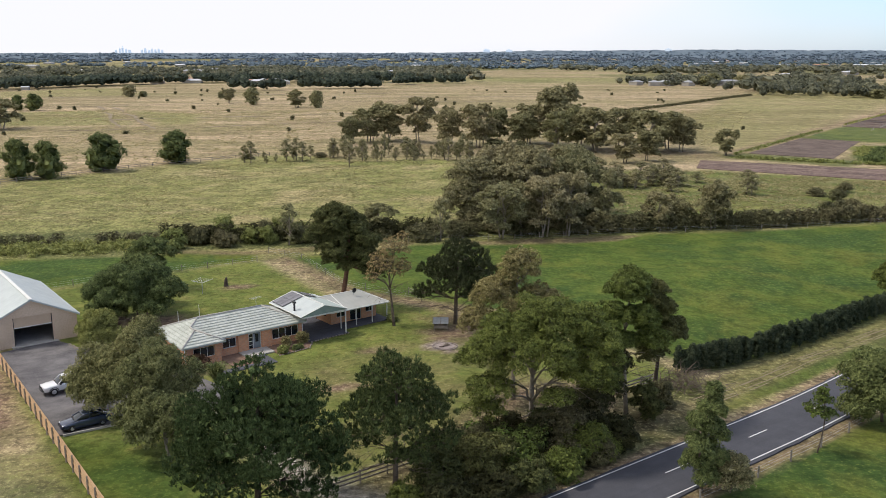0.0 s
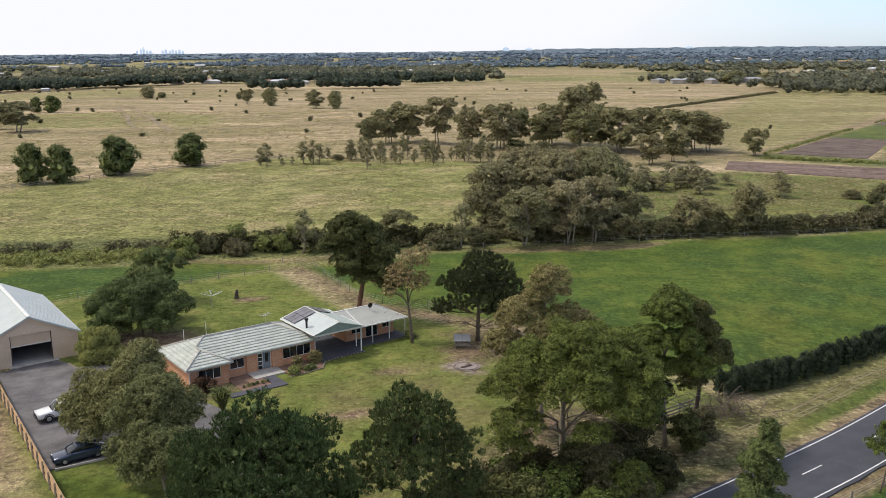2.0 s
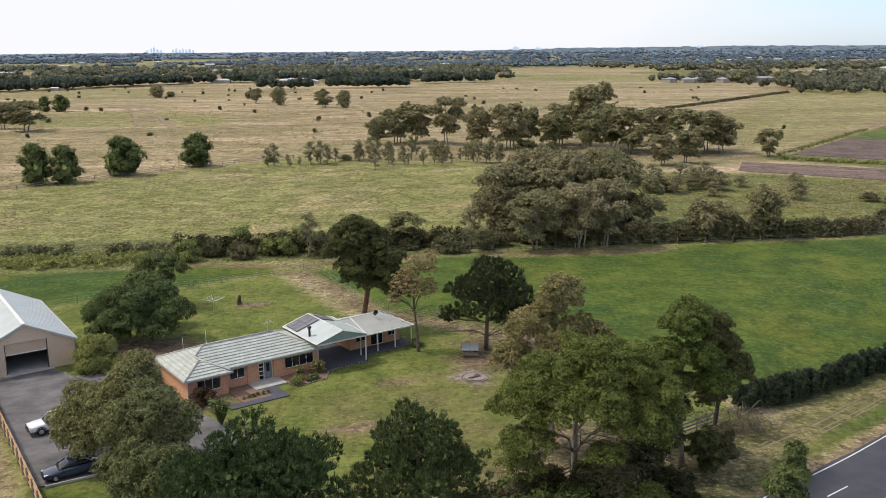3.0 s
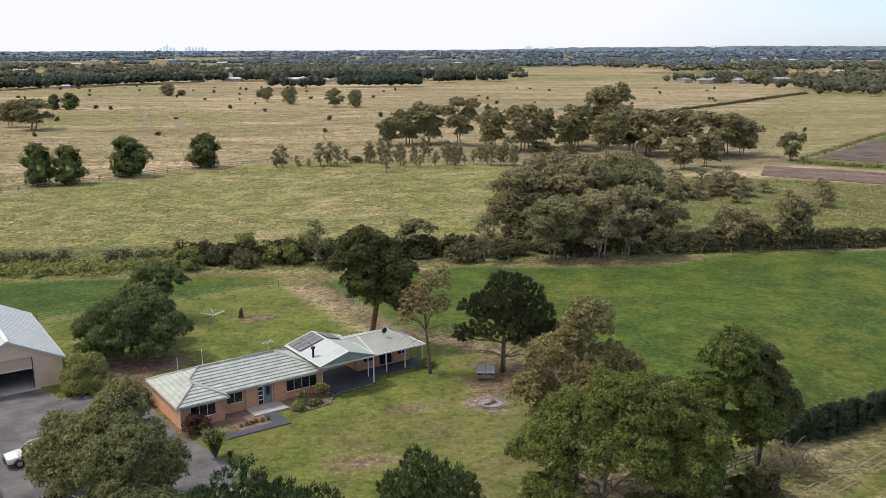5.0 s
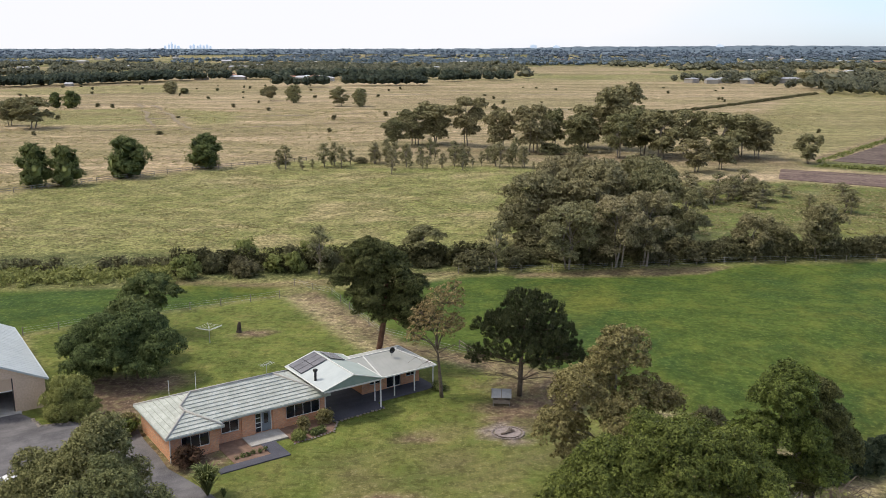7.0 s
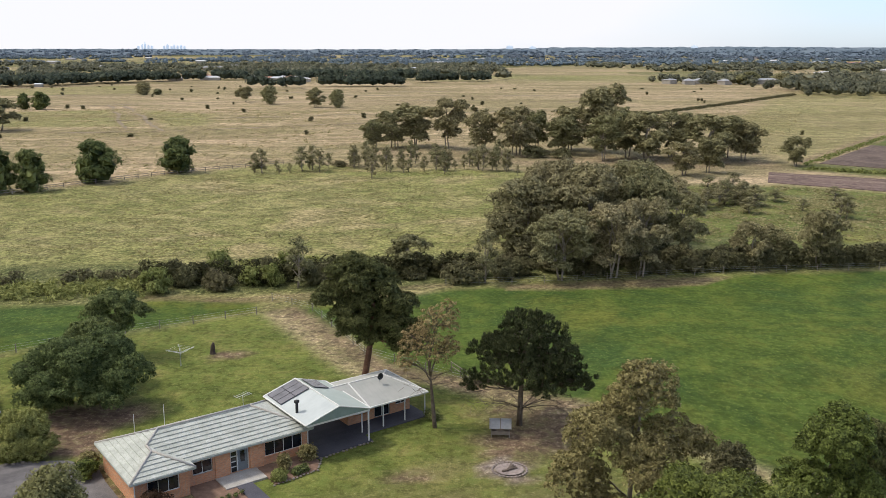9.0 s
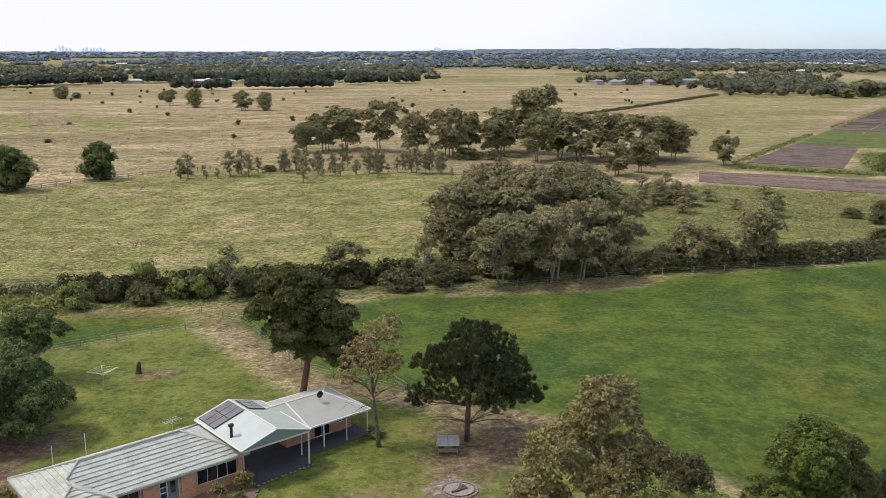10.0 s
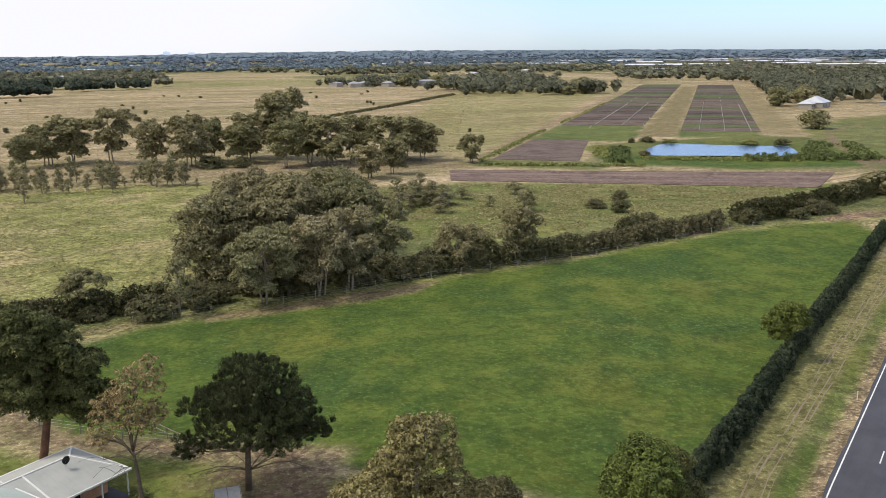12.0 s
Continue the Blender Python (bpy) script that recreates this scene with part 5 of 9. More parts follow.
plant("shrub", "pale grey-green shrub at the foot of a roadside tree", "shrub", (28.4, 61.0), gum_parts([(0, 0, 2.2, 1.3, 1.2, 1.2), (0.6, -0.3, 1.3, 1.2, 1.1, 1.0), (-0.7, -0.2, 1.2, 1.1, 1.1, 0.9)], 231, 9000, 0.11, 0.34, twigs=0.3), LEAF_ROW, BARK)
plant("sapling", "thin young tree beside the paddock fence", "sapling", (38.7, 68.5), gum_parts([(0.2, 0, 5.0, 0.9, 0.9, 0.8), (-0.5, 0, 3.9, 0.9, 0.9, 0.7), (0.6, 0, 3.6, 0.8, 0.8, 0.6), (0, 0, 5.9, 0.6, 0.6, 0.6)], 32, 4200, 0.11, 0.28, fill=0.5, space=1.2, twigs=0.8, split=5, bunch=0.5, thick=0.012), LEAF_EUC, BARK)
plant("roadside_tree", "round dark green tree in the roadside paddock", "tree", road_point(16.6, -6.0), gum_parts(
    [(0, 0, 5.8, 2.9, 2.8, 2.0), (-2.6, 0, 4.4, 2.2, 2.4, 1.8), (2.6, 0, 4.2, 2.4, 2.4, 1.9), (-0.5, -2.4, 4.2, 2.8, 2.0, 1.9), (-2.0, -1.2, 2.4, 2.2, 2.0, 1.5), (1.6, -1.6, 2.4, 2.4, 2.0, 1.6), (-2.8, 0, 1.7, 1.8, 1.8, 1.4)], 33, 44000, 0.15, 0.46, low=-0.6, space=0.8, twigs=0.05, flat=0.9, core=0.55), LEAF_DEEP, BARK)
plant("hedge_tree", "small eucalypt rising out of the hedge", "tree", road_point(59.8, 13.2), gum_parts([(0.2, 0.4, 6.0, 1.7, 1.7, 1.4), (-1.4, 0.8, 4.5, 1.5, 1.5, 1.3), (1.2, -0.2, 4.8, 1.4, 1.4, 1.3), (-0.6, 0.5, 3.2, 1.6, 1.4, 1.2)], 34, 15000, 0.15, 0.42, fill=0.3, twigs=0.3), LEAF_EUC, BARK_PALE)

# ---- farther trees: a few made once and copied ----
PROTO = {}


def proto(key, *args, mat=LEAF_EUC, bark=BARK_PALE, masses=None, **kw):
    b, crown = gum_parts(masses, *args, **kw) if masses else clump_parts(*args, **kw)
    crown.materials.clear()
    crown.materials.append(mat)
    PROTO[key] = (b.mesh("trunk", bark, smooth=True), crown)


proto("dome_a", 41, 30000, 0.27, 0.72, masses=umbrella(15.0, 15.0, 16, 41, 0.06, 0.19, 0.75, 0.06, 0.35), mat=LEAF_OLIVE, feet=((0, 0), (0.8, 0.5)), twigs=0.1, space=0.95, core=0.4)
proto("dome_b", 42, 30000, 0.27, 0.72, masses=umbrella(15.0, 14.0, 15, 142, 0.08, 0.20, 0.75, 0.05, 0.4), mat=LEAF_OLIVE, feet=((0, 0), (-0.8, 0.6)), twigs=0.1, space=0.95, core=0.4)
proto("vase_a", 241, 16000, 0.23, 0.55, masses=umbrella(13.0, 11.0, 11, 241, 0.20, 0.19, 0.85, 0.05, 0.55), mat=LEAF_GREY, feet=((0, 0), (0.9, 0.3), (-0.5, 0.6)), twigs=0.15, fill=0.3, space=1.1, thick=0.017)
proto("vase_b", 242, 15000, 0.23, 0.55, masses=umbrella(13.0, 10.0, 10, 242, 0.18, 0.20, 0.9, 0.04, 0.55), mat=LEAF_GREY, feet=((0, 0), (0.8, -0.3)), twigs=0.15, fill=0.3, space=1.1, thick=0.018)
proto("row_a", 43, 10500, 0.40, 0.80, masses=umbrella(15.0, 14.0, 10, 43, 0.22, 0.20, 0.9, 0.05, 0.5), mat=LEAF_ROW, feet=((0, 0), (1.2, 0.5), (-1.0, 0.4)), twigs=0.04, fill=0.3, space=1.15, split=7, bunch=0.46, core=0.22, thick=0.017)
proto("row_b", 44, 10500, 0.40, 0.80, masses=umbrella(15.0, 12.5, 9, 44, 0.18, 0.22, 1.0, 0.03, 0.5), mat=LEAF_ROW, feet=((0, 0), (-1.1, 0.4)), twigs=0.04, fill=0.3, space=1.15, split=7, bunch=0.46, core=0.22, thick=0.017)
proto("row_c", 143, 10000, 0.40, 0.80, masses=umbrella(15.0, 13.5, 8, 143, 0.26, 0.22, 0.85, 0.06, 0.55), mat=LEAF_ROW, feet=((0, 0), (1.0, -0.4)), twigs=0.04, fill=0.3, space=1.15, split=7, bunch=0.46, core=0.22, thick=0.017)
proto("round", 11.0, 10.5, 45, 13000, 0.24, core=0.8, buds=10, bare=0.04, n=18, size=0.23, flat=1.0, mat=LEAF_DEEP, bark=BARK_DARK, wide=0.4, twigs=0, rough=0.3)
proto("thin", 9.0, 5.0, 46, 1500, 0.25, core=0.4, bare=0.16, n=11, size=0.19, mat=LEAF_OLIVE, twigs=1, each=5, flat=0.95)
proto("scrub", 3.2, 5.2, 47, 1100, 0.27, core=0.7, bare=0.02, n=10, size=0.22, trunks=1, mat=LEAF_SCRUB, bark=BARK_DARK, twigs=0)
proto("willow", 4.2, 6.0, 48, 1500, 0.27, core=0.6, bare=0.02, n=10, size=0.22, trunks=1, mat=LEAF_FRESH, bark=BARK_DARK, twigs=0)
proto("dot", 3.0, 3.6, 49, 420, 0.40, core=0.8, bare=0.02, n=6, size=0.28, mat=LEAF_SCRUB, bark=BARK_DARK, twigs=0, each=4)
proto("far", 11.0, 11.0, 50, 2200, 0.62, core=0.8, bare=0.06, n=14, size=0.22, mat=LEAF_ROW, bark=BARK_DARK, twigs=0, each=4)


def copy_tree(key, name, label, category, x, y, h=None, w=None, turn=None, group=""):
    trunk, crown = PROTO[key]
    t = thing(name, label, category, (x, y, 0), rng.uniform(0, 6.28) if turn is None else turn, group)
    zs = np.zeros(len(crown.vertices) * 3, np.float32)
    crown.vertices.foreach_get("co", zs)
    zs = zs.reshape(-1, 3)
    t.scale = (w / np.ptp(zs[:, 0]),) * 2 + (h / zs[:, 2].max(),)
    put("trunk", trunk, t)
    put("crown", crown, t)
    return t


CLUMP = "grove beyond the creek"
for key, x, y, h, w in (("vase_a", 24.4, 165.4, 12.6, 11.0), ("vase_b", 29.0, 166.6, 13.2, 9.5), ("vase_a", 15.8, 164.0, 11.2, 11.0), ("vase_b", 20.0, 167.0, 11.0, 8.0), ("dome_a", 12.0, 178.5, 14.5, 16.0), ("dome_a", 22.0, 180.0, 17.0, 17.0),
                        ("dome_b", 32.0, 181.0, 16.0, 14.0), ("vase_b", 37.5, 176.0, 12.5, 8.0), ("dome_b", 17.0, 190.0, 17.0, 15.0), ("dome_a", 34.0, 193.0, 16.0, 14.0)):
    label = "dark olive eucalypt with a domed crown in a dense grove" if key[0] == "d" else "grey-green eucalypt on several pale trunks at the creek"
    copy_tree(key, "grove_tree", label, "eucalypt", x, y, h, w, group=CLUMP)
for key, x, y, h, w in (("row_b", 49.3, 345, 24.5, 24), ("row_a", 60.7, 318, 16.5, 20), ("row_a", 80.9, 317, 15.6, 21), ("row_b", 34.8, 336, 14, 15), ("row_a", 18.6, 334, 17, 17), ("row_b", 6.7, 339, 15.5, 14),
                        ("row_c", -6.2, 353, 18.5, 18), ("row_b", -17.7, 358, 16.5, 20), ("row_b", -32.3, 349, 11, 11), ("row_c", 70, 330, 15.5, 17), ("row_c", 46, 318, 15, 16), ("row_c", 88, 326, 14, 17), ("row_b", 55, 328, 17, 17), ("row_a", 38, 348, 16, 18), ("row_b", 92, 318, 13.5, 14),
                        ("row_a", -25, 356, 14, 15), ("row_b", 26, 345, 15, 13), ("row_b", 73, 290, 11, 12), ("row_a", 64, 285, 10, 12)):
    copy_tree(key, "shelter_tree", "tall open-crowned eucalypt in a shelter belt across the pasture", "eucalypt", x, y, h, w, group="shelter belt")
for x, y, h, w in ((-117.0, 246.5, 12.2, 10), (-109.8, 249, 11.4, 10), (-99.5, 264.8, 12.2, 12.6), (-83.3, 285.3, 11.2, 11.8)):
    copy_tree("round", "fence_tree", "rounded dark green tree on the paddock fence line", "tree", x, y, h, w, group="fence line trees")
for key, x, y, h, w in (("row_a", 104.4, 306.4, 9.6, 10), ("row_c", -204, 417, 14.5, 25), ("row_b", -222, 430, 13, 16), ("round", -251, 554, 11, 12), ("round", -262, 556, 10, 9), ("far", -250, 723, 10.5, 16), ("far", -240, 728, 5, 9),
                        ("row_b", -148, 635, 11, 13), ("far", -127, 611, 13, 13), ("row_a", -91, 581, 11, 14), ("far", -78, 578, 12, 12), ("far", -170, 700, 6, 7), ("far", -115, 720, 7, 8)):
    copy_tree(key, "paddock_tree", "lone dark tree standing in dry pasture", "tree", x, y, h, w)
for i in range(34):
    x, y = rng.uniform(6, 46), 0
    y = 165.5 + 0.17 * (x - 20) + rng.uniform(0, 20 if 9 < x < 38 else 7)
    copy_tree("scrub", "grove_bush", "dark scrubby bush under the creek grove", "bush", x, y, rng.uniform(2.0, 3.8), rng.uniform(3.5, 6.0), group="grove understory")
# saplings along the far fence
r3 = np.random.default_rng(33)
for i in range(62):
    x = r3.uniform(-62, 18) if i < 26 else r3.uniform(-36, 20)
    y = 281 + (x + 62) * 0.62 + r3.normal(0, 3.5) if x < -28 else 300 + r3.normal(0, 9)
    k = 0.35 + 0.65 * r3.uniform(0, 1) ** 1.7
    copy_tree("thin", "young_tree", "slender young grey-green tree by the far fence", "tree", x, y, 8.5 * k, 5.0 * k * r3.uniform(0.8, 1.3), group="young trees")
for x, y, h, w in ((-38, 300, 2.2, 6), (24, 327, 4.5, 12), (33, 325, 4.0, 9), (-62, 296, 1.6, 6)):
    copy_tree("scrub", "fence_bush", "low dark bush by the far fence", "bush", x, y, h, w)
for key, x, y, h, w in (("row_b", 60.6, 173.4, 10.3, 9), ("thin", 4.1, 161.5, 8.8, 5.0), ("thin", -24.6, 157.8, 8.2, 5.6), ("row_a", -8.2, 167, 6.4, 8), ("row_a", 49.1, 172.5, 8.0, 7.6), ("row_b", 54, 176, 6.0, 7)):
    copy_tree(key, "creek_tree", "open grey-green tree rising out of the creek scrub", "tree", x, y, h, w)


copy_tree("scrub", "creek_bush", "large rounded very dark bush on the creek bank", "bush", 0.2, 161.8, 3.8, 8.0, group="creek scrub")
copy_tree("scrub", "creek_bush", "large rounded very dark bush on the creek bank", "bush", 40.8, 172.0, 3.0, 6.0, group="creek scrub")


# a fallen tangle of bare branches beside the hedge
tangle = thing("dead_brush", "tangle of bare brown branches at the hedge end", "dead branches", (30.6, 84.8, 0))
b = Build()
r = np.random.default_rng(91)
for i in range(190):
    a0 = r.normal(0, 1.0, 3) * (2.2, 1.5, 0.5)
    a0[2] = abs(a0[2]) * 0.8
    c0 = a0 + r.normal(0, 1.0, 3) * (1.3, 1.2, 0.35) + np.array([0.2, 0, r.uniform(0.0, 1.3)])
    c0[2] = max(c0[2], 0.1)
    branch(b, a0, c0, r.uniform(0.025, 0.06), 0.012, 0.16, r, 5, 3)
    put("branch", b.mesh("branch", BARK), tangle)
    b = Build()


def along(pts, step):
    out = []
    for (x0, y0), (x1, y1) in zip(pts, pts[1:]):
        n = max(1, int(math.hypot(x1 - x0, y1 - y0) / step))
        out += [(x0 + (x1 - x0) * i / n, y0 + (y1 - y0) * i / n) for i in range(n)]
    return out


# scrub along the creek
for x, y in along(CREEK_S[1:12], 3.5):
    if x < -47 or (x > 38 and rng.random() < 0.72):
        continue
    big = 0.5 if x < -47 else (1.5 if x < -18 else (0.95 if x < 35 else 1.3))
    for k in range(2):
        yy = y + 1.5 + rng.uniform(0, 5.5) + k * 4
        key = "willow" if (x < -18 and rng.random() < (0.8 if -40 < x < -24 else 0.45)) else "scrub"
        copy_tree(key, "creek_bush", "low dark scrubby bush along the creek", "bush", x + rng.uniform(-1.5, 1.5), yy, 2.9 * big * rng.uniform(0.6, 1.15), 5.0 * rng.uniform(0.8, 1.3), group="creek scrub")
for i in range(6):
    x = 56 + rng.uniform(0, 60)
    copy_tree("thin" if i % 3 == 0 else "scrub", "bush", "grey-green bush on rough grass beyond the creek", "bush", x, 205 + rng.uniform(-6, 60) * (1 - (x - 48) / 90), 3.4 * rng.uniform(0.6, 1.5), 4.4 * rng.uniform(0.7, 1.4), group="rough grass bushes")
for i in range(84):
    y = 380 + rng.uniform(0, 1) ** 0.9 * 520
    x = rng.uniform(-0.52, 0.36) * y
    if 270 < y < 380 and -70 < x < 120:
        continue
    copy_tree("dot", "pasture_bush", "small dark bush scattered over dry pasture", "bush", x, y, rng.uniform(1.0, 2.8), rng.uniform(2.2, 4.6), group="pasture bushes")


# ---- hedge along the road ----
def hedge_mesh(a, b, height, width, count, leaf, seed, mat=LEAF_HEDGE, thick=9.0, fat=0.38):
    """A row of upright shoots of uneven height."""
    r = np.random.default_rng(seed)
    a, b = np.array(a), np.array(b)
    length = np.linalg.norm(b - a)
    d = (b - a) / length
    n = np.array([-d[1], d[0]])
    lobes = []
    for i in range(int(length * thick)):
        s, o = r.uniform(0, length), np.clip(r.normal(0, 0.45), -1, 1)
        c = a + d * s + n * o * width / 2
        hh = height * (1.0 - 0.45 * o * o) * r.uniform(0.62, 1.06) * (0.9 + 0.25 * float(fbm(np.array([s * 0.35]), np.array([seed * 1.7]), 3)[0]))
        for z in (0.25, 0.55, 0.85):
            lobes.append((c[0], c[1], hh * z + float(sag(c[0], c[1])), fat, fat, hh * 0.2))
    p, dd = crown_points(lobes, count, r, -0.4, 0.6)
    return mesh_arrays("crown", *leaves(p, dd * 0.9 + np.array([0, 0, 0.2]), leaf, 0.35, 2.0, r), mat)


for i, (p0, p1) in enumerate(zip(HEDGE, HEDGE[1:])):
    p0, p1 = road_point(*p0), road_point(*p1)
    h = thing("hedge", "dense dark green hedge along the road verge", "hedge", (0, 0, 0), group="roadside hedge")
    put("crown", hedge_mesh(p0, p1, 3.1, 1.9, (66000, 42000, 28000, 21000, 17000)[i], 0.15 + 0.025 * i, 60 + i), h)
east = [(38, 170.6), (60, 174.6), (76, 177), (95, 182.5), (112, 187.5)]
for i, (p0, p1) in enumerate(zip(east, east[1:])):
    h = thing("thicket", "continuous dark thicket along the creek bank", "thicket", (0, 0, 0), group="creek thicket")
    put("crown", hedge_mesh(p0, p1, 3.3, 5.0, 9000, 0.27, 160 + i, LEAF_SCRUB, 10.0, 0.6), h)
for i, (p0, p1) in enumerate((((118, 190), (138, 195)), ((138, 195), (160, 204)), ((160, 204), (190, 217)))):
    h = thing("thicket", "low dark green thicket at the paddock corner", "thicket", (0, 0, 0), group="creek thicket")
    put("crown", hedge_mesh(p0, p1, 4.0, 7.0, 9000, 0.30, 170 + i, LEAF_UNDER, 10.0, 0.8), h)
for i, (p0, p1) in enumerate((((-49, 158), (-22, 163)), ((-22, 163), (4, 167)))):
    h = thing("thicket", "dark leafy thicket behind the creek willows", "thicket", (0, 0, 0), group="creek thicket")
    put("crown", hedge_mesh(p0, p1, 3.6, 5.0, 9000, 0.26, 180 + i, LEAF_UNDER, 9.0, 0.7), h)
west = [(-150, 134), (-110, 143), (-74, 152), (-47, 157)]
for i, (p0, p1) in enumerate(zip(west, west[1:])):
    w = thing("creek_weeds", "rank green weeds and low bushes along the creek", "weeds", (0, 0, 0), group="creek weeds", kind="stuff")
    put("crown", hedge_mesh(p0, p1, 1.2, 11.0, 8000, 0.28, 190 + i, LEAF_FRESH, 9.0, 0.9), w)
    put("crown", hedge_mesh((p0[0], p0[1] + 5), (p1[0], p1[1] + 5), 2.0, 6.0, 2600, 0.30, 195 + i, LEAF_SCRUB, 1.2, 1.0), w)
# soft grey saplings behind the grove
r4 = np.random.default_rng(44)
for i in range(38):
    x = r4.uniform(45, 70) if i < 34 else r4.uniform(70, 90)
    copy_tree("thin", "grey_sapling", "soft grey-green sapling in rough grass", "sapling", x, (240 if i < 34 else 225) + r4.normal(0, 9), r4.uniform(2.5, 6.0), r4.uniform(3.5, 6.5), group="grey saplings")
# undergrowth under the roadside eucalypts
for i, (x, y, hh, ww) in enumerate(((8.6, 58.6, 2.8, 5.0), (11.9, 61.0, 3.0, 5.0), (15.0, 63.6, 2.8, 5.0), (18.2, 66.0, 2.6, 4.6), (5.0, 56.5, 3.0, 5.0), (4.0, 61.0, 3.4, 5.5), (3.6, 64.6, 3.2, 5), (7.0, 66.6, 3.4, 5), (10.2, 69.2, 3.2, 5), (6.5, 63.5, 4.0, 6.0), (11.0, 64.5, 4.0, 7.0), (15.5, 67.5, 4.5, 7.0), (19.0, 72.0, 4.5, 6.5), (24.8, 76.4, 3.6, 4.0), (8.0, 68.5, 2.6, 4), (18.0, 71.5, 4.0, 5), (20.6, 69.2, 3.0, 4.6), (14.0, 70.6, 3.2, 4.6), (1.6, 57.4, 2.4, 4.2), (26.9, 79.4, 2.6, 3.6), (12.6, 66.9, 4.2, 5.4), (8.8, 62.2, 4.4, 5.6))):
    plant("understory_shrub", "tangled dark shrub under the roadside trees", "shrub", (x, y), gum_parts(umbrella(hh, ww * 0.9, 6, 70 + i, 0.12, 0.24, 0.8), 70 + i, 6000, 0.15, 0.42, feet=((0, 0), (0.5, 0.3), (-0.4, 0.4)), low=-0.6, twigs=0.2, space=1.05, fill=0.3, split=6, bunch=0.5, thick=0.016), (LEAF_UNDER, LEAF_GUM, LEAF_EUC, LEAF_SCRUB)[i % 4], BARK)


plant("understory_shrub", "bright leafy green bush at the edge of the roadside trees", "shrub", (17.4, 66.4), gum_parts([(0, 0, 2.2, 1.8, 1.7, 1.5), (-1.4, -0.4, 1.4, 1.5, 1.4, 1.2), (1.4, 0.3, 1.3, 1.5, 1.4, 1.2)], 88, 16000, 0.12, 0.38, low=-0.7, twigs=0.1), LEAF_EUC, BARK)


# ---- far woods ----
OPEN = [(-40, 880), (-20, 1025), (60, 1120), (85, 1866), (323, 1643), (215, 1060), (226, 959), (300, 830), (200, 600)]


def scatter(r, n, x0, x1, y0, y1, h0, h1, thin=0.0, seed=9, sx=190, sy=260):
    """Trees over a stretch of plain, leaving fields open."""
    x, y = r.uniform(x0, x1, n * 4), r.uniform(y0, y1, n * 4)
    keep = (fbm(x / sx + 5, y / sy + 3, seed) > thin) & (inside(x, y, OPEN, 5.0) < 0.5)
    x, y = x[keep][:n], y[keep][:n]
    return np.stack([x, y, h0 + (h1 - h0) * r.uniform(0, 1, len(x)) ** 1.4], 1)


def clear(trees):
    """Keeps the market garden free."""
    x, y = trees[:, 0], trees[:, 1]
    return trees[((x - 110) * 0.807 - (y - 309) * 0.59 > 112) & ~((np.abs(x - 404) < 30) & (y < 492))]


def belt(r, pts, step, deep, h0, h1):
    p = np.array(along(pts, step))
    p = p + r.normal(0, deep / 2, p.shape)
    return np.concatenate([p, r.uniform(h0, h1, (len(p), 1))], 1)


def wood(name, label, trees, k, size, mat, r, slim=(0.42, 0.68), foot=None):
    c = trees
    d = r.normal(0, 1, (len(c), k, 3))
    d /= np.linalg.norm(d, axis=2, keepdims=True)
    d[..., 2] = np.where(d[..., 2] < -0.3, -d[..., 2], d[..., 2])
    wide = (c[:, 2] * r.uniform(*slim, len(c)))[:, None]
    lump = r.uniform(0.72, 1.08, (len(c), k))
    p = np.stack([c[:, 0][:, None] + d[..., 0] * wide * lump, c[:, 1][:, None] + d[..., 1] * wide * lump, c[:, 2][:, None] * (0.52 + 0.46 * d[..., 2] * lump)], 2).reshape(-1, 3)
    v, f = leaves(p, d.reshape(-1, 3) * 0.9 + np.array([0, 0, 0.3]), size, 0.35, 1.3, r)
    z0 = foot if foot is not None else np.zeros(len(c))
    v[:, 2] += np.repeat(z0, 3 * k)
    cv, cf = cores(np.stack([c[:, 0], c[:, 1], z0 + c[:, 2] * 0.5, wide[:, 0], wide[:, 0], c[:, 2] * 0.46], 1), 0.86, r)
    v, f = np.concatenate([v, cv]), np.concatenate([f, cf + len(v)])
    ob = new(name, mesh_arrays(name, v, f, mat))
    tagged(ob, label, "woods", kind="stuff")


r5 = np.random.default_rng(5)
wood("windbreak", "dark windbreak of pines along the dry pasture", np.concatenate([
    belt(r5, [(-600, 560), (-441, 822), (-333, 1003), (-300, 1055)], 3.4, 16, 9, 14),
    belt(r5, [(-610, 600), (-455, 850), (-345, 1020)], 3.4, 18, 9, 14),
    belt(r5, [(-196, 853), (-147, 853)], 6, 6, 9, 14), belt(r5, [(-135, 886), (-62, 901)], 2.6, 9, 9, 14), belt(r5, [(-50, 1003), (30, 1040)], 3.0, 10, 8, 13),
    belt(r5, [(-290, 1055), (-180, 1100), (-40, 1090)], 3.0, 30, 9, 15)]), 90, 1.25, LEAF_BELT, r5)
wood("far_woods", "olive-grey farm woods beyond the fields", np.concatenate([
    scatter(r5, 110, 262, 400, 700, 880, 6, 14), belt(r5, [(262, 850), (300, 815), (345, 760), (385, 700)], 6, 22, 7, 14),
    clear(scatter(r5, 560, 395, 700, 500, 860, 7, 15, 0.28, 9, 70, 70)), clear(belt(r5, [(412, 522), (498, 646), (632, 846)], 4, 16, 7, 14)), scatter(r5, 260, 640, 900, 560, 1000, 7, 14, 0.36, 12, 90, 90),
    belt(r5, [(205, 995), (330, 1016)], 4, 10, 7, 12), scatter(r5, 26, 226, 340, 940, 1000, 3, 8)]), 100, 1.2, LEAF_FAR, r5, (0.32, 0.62))
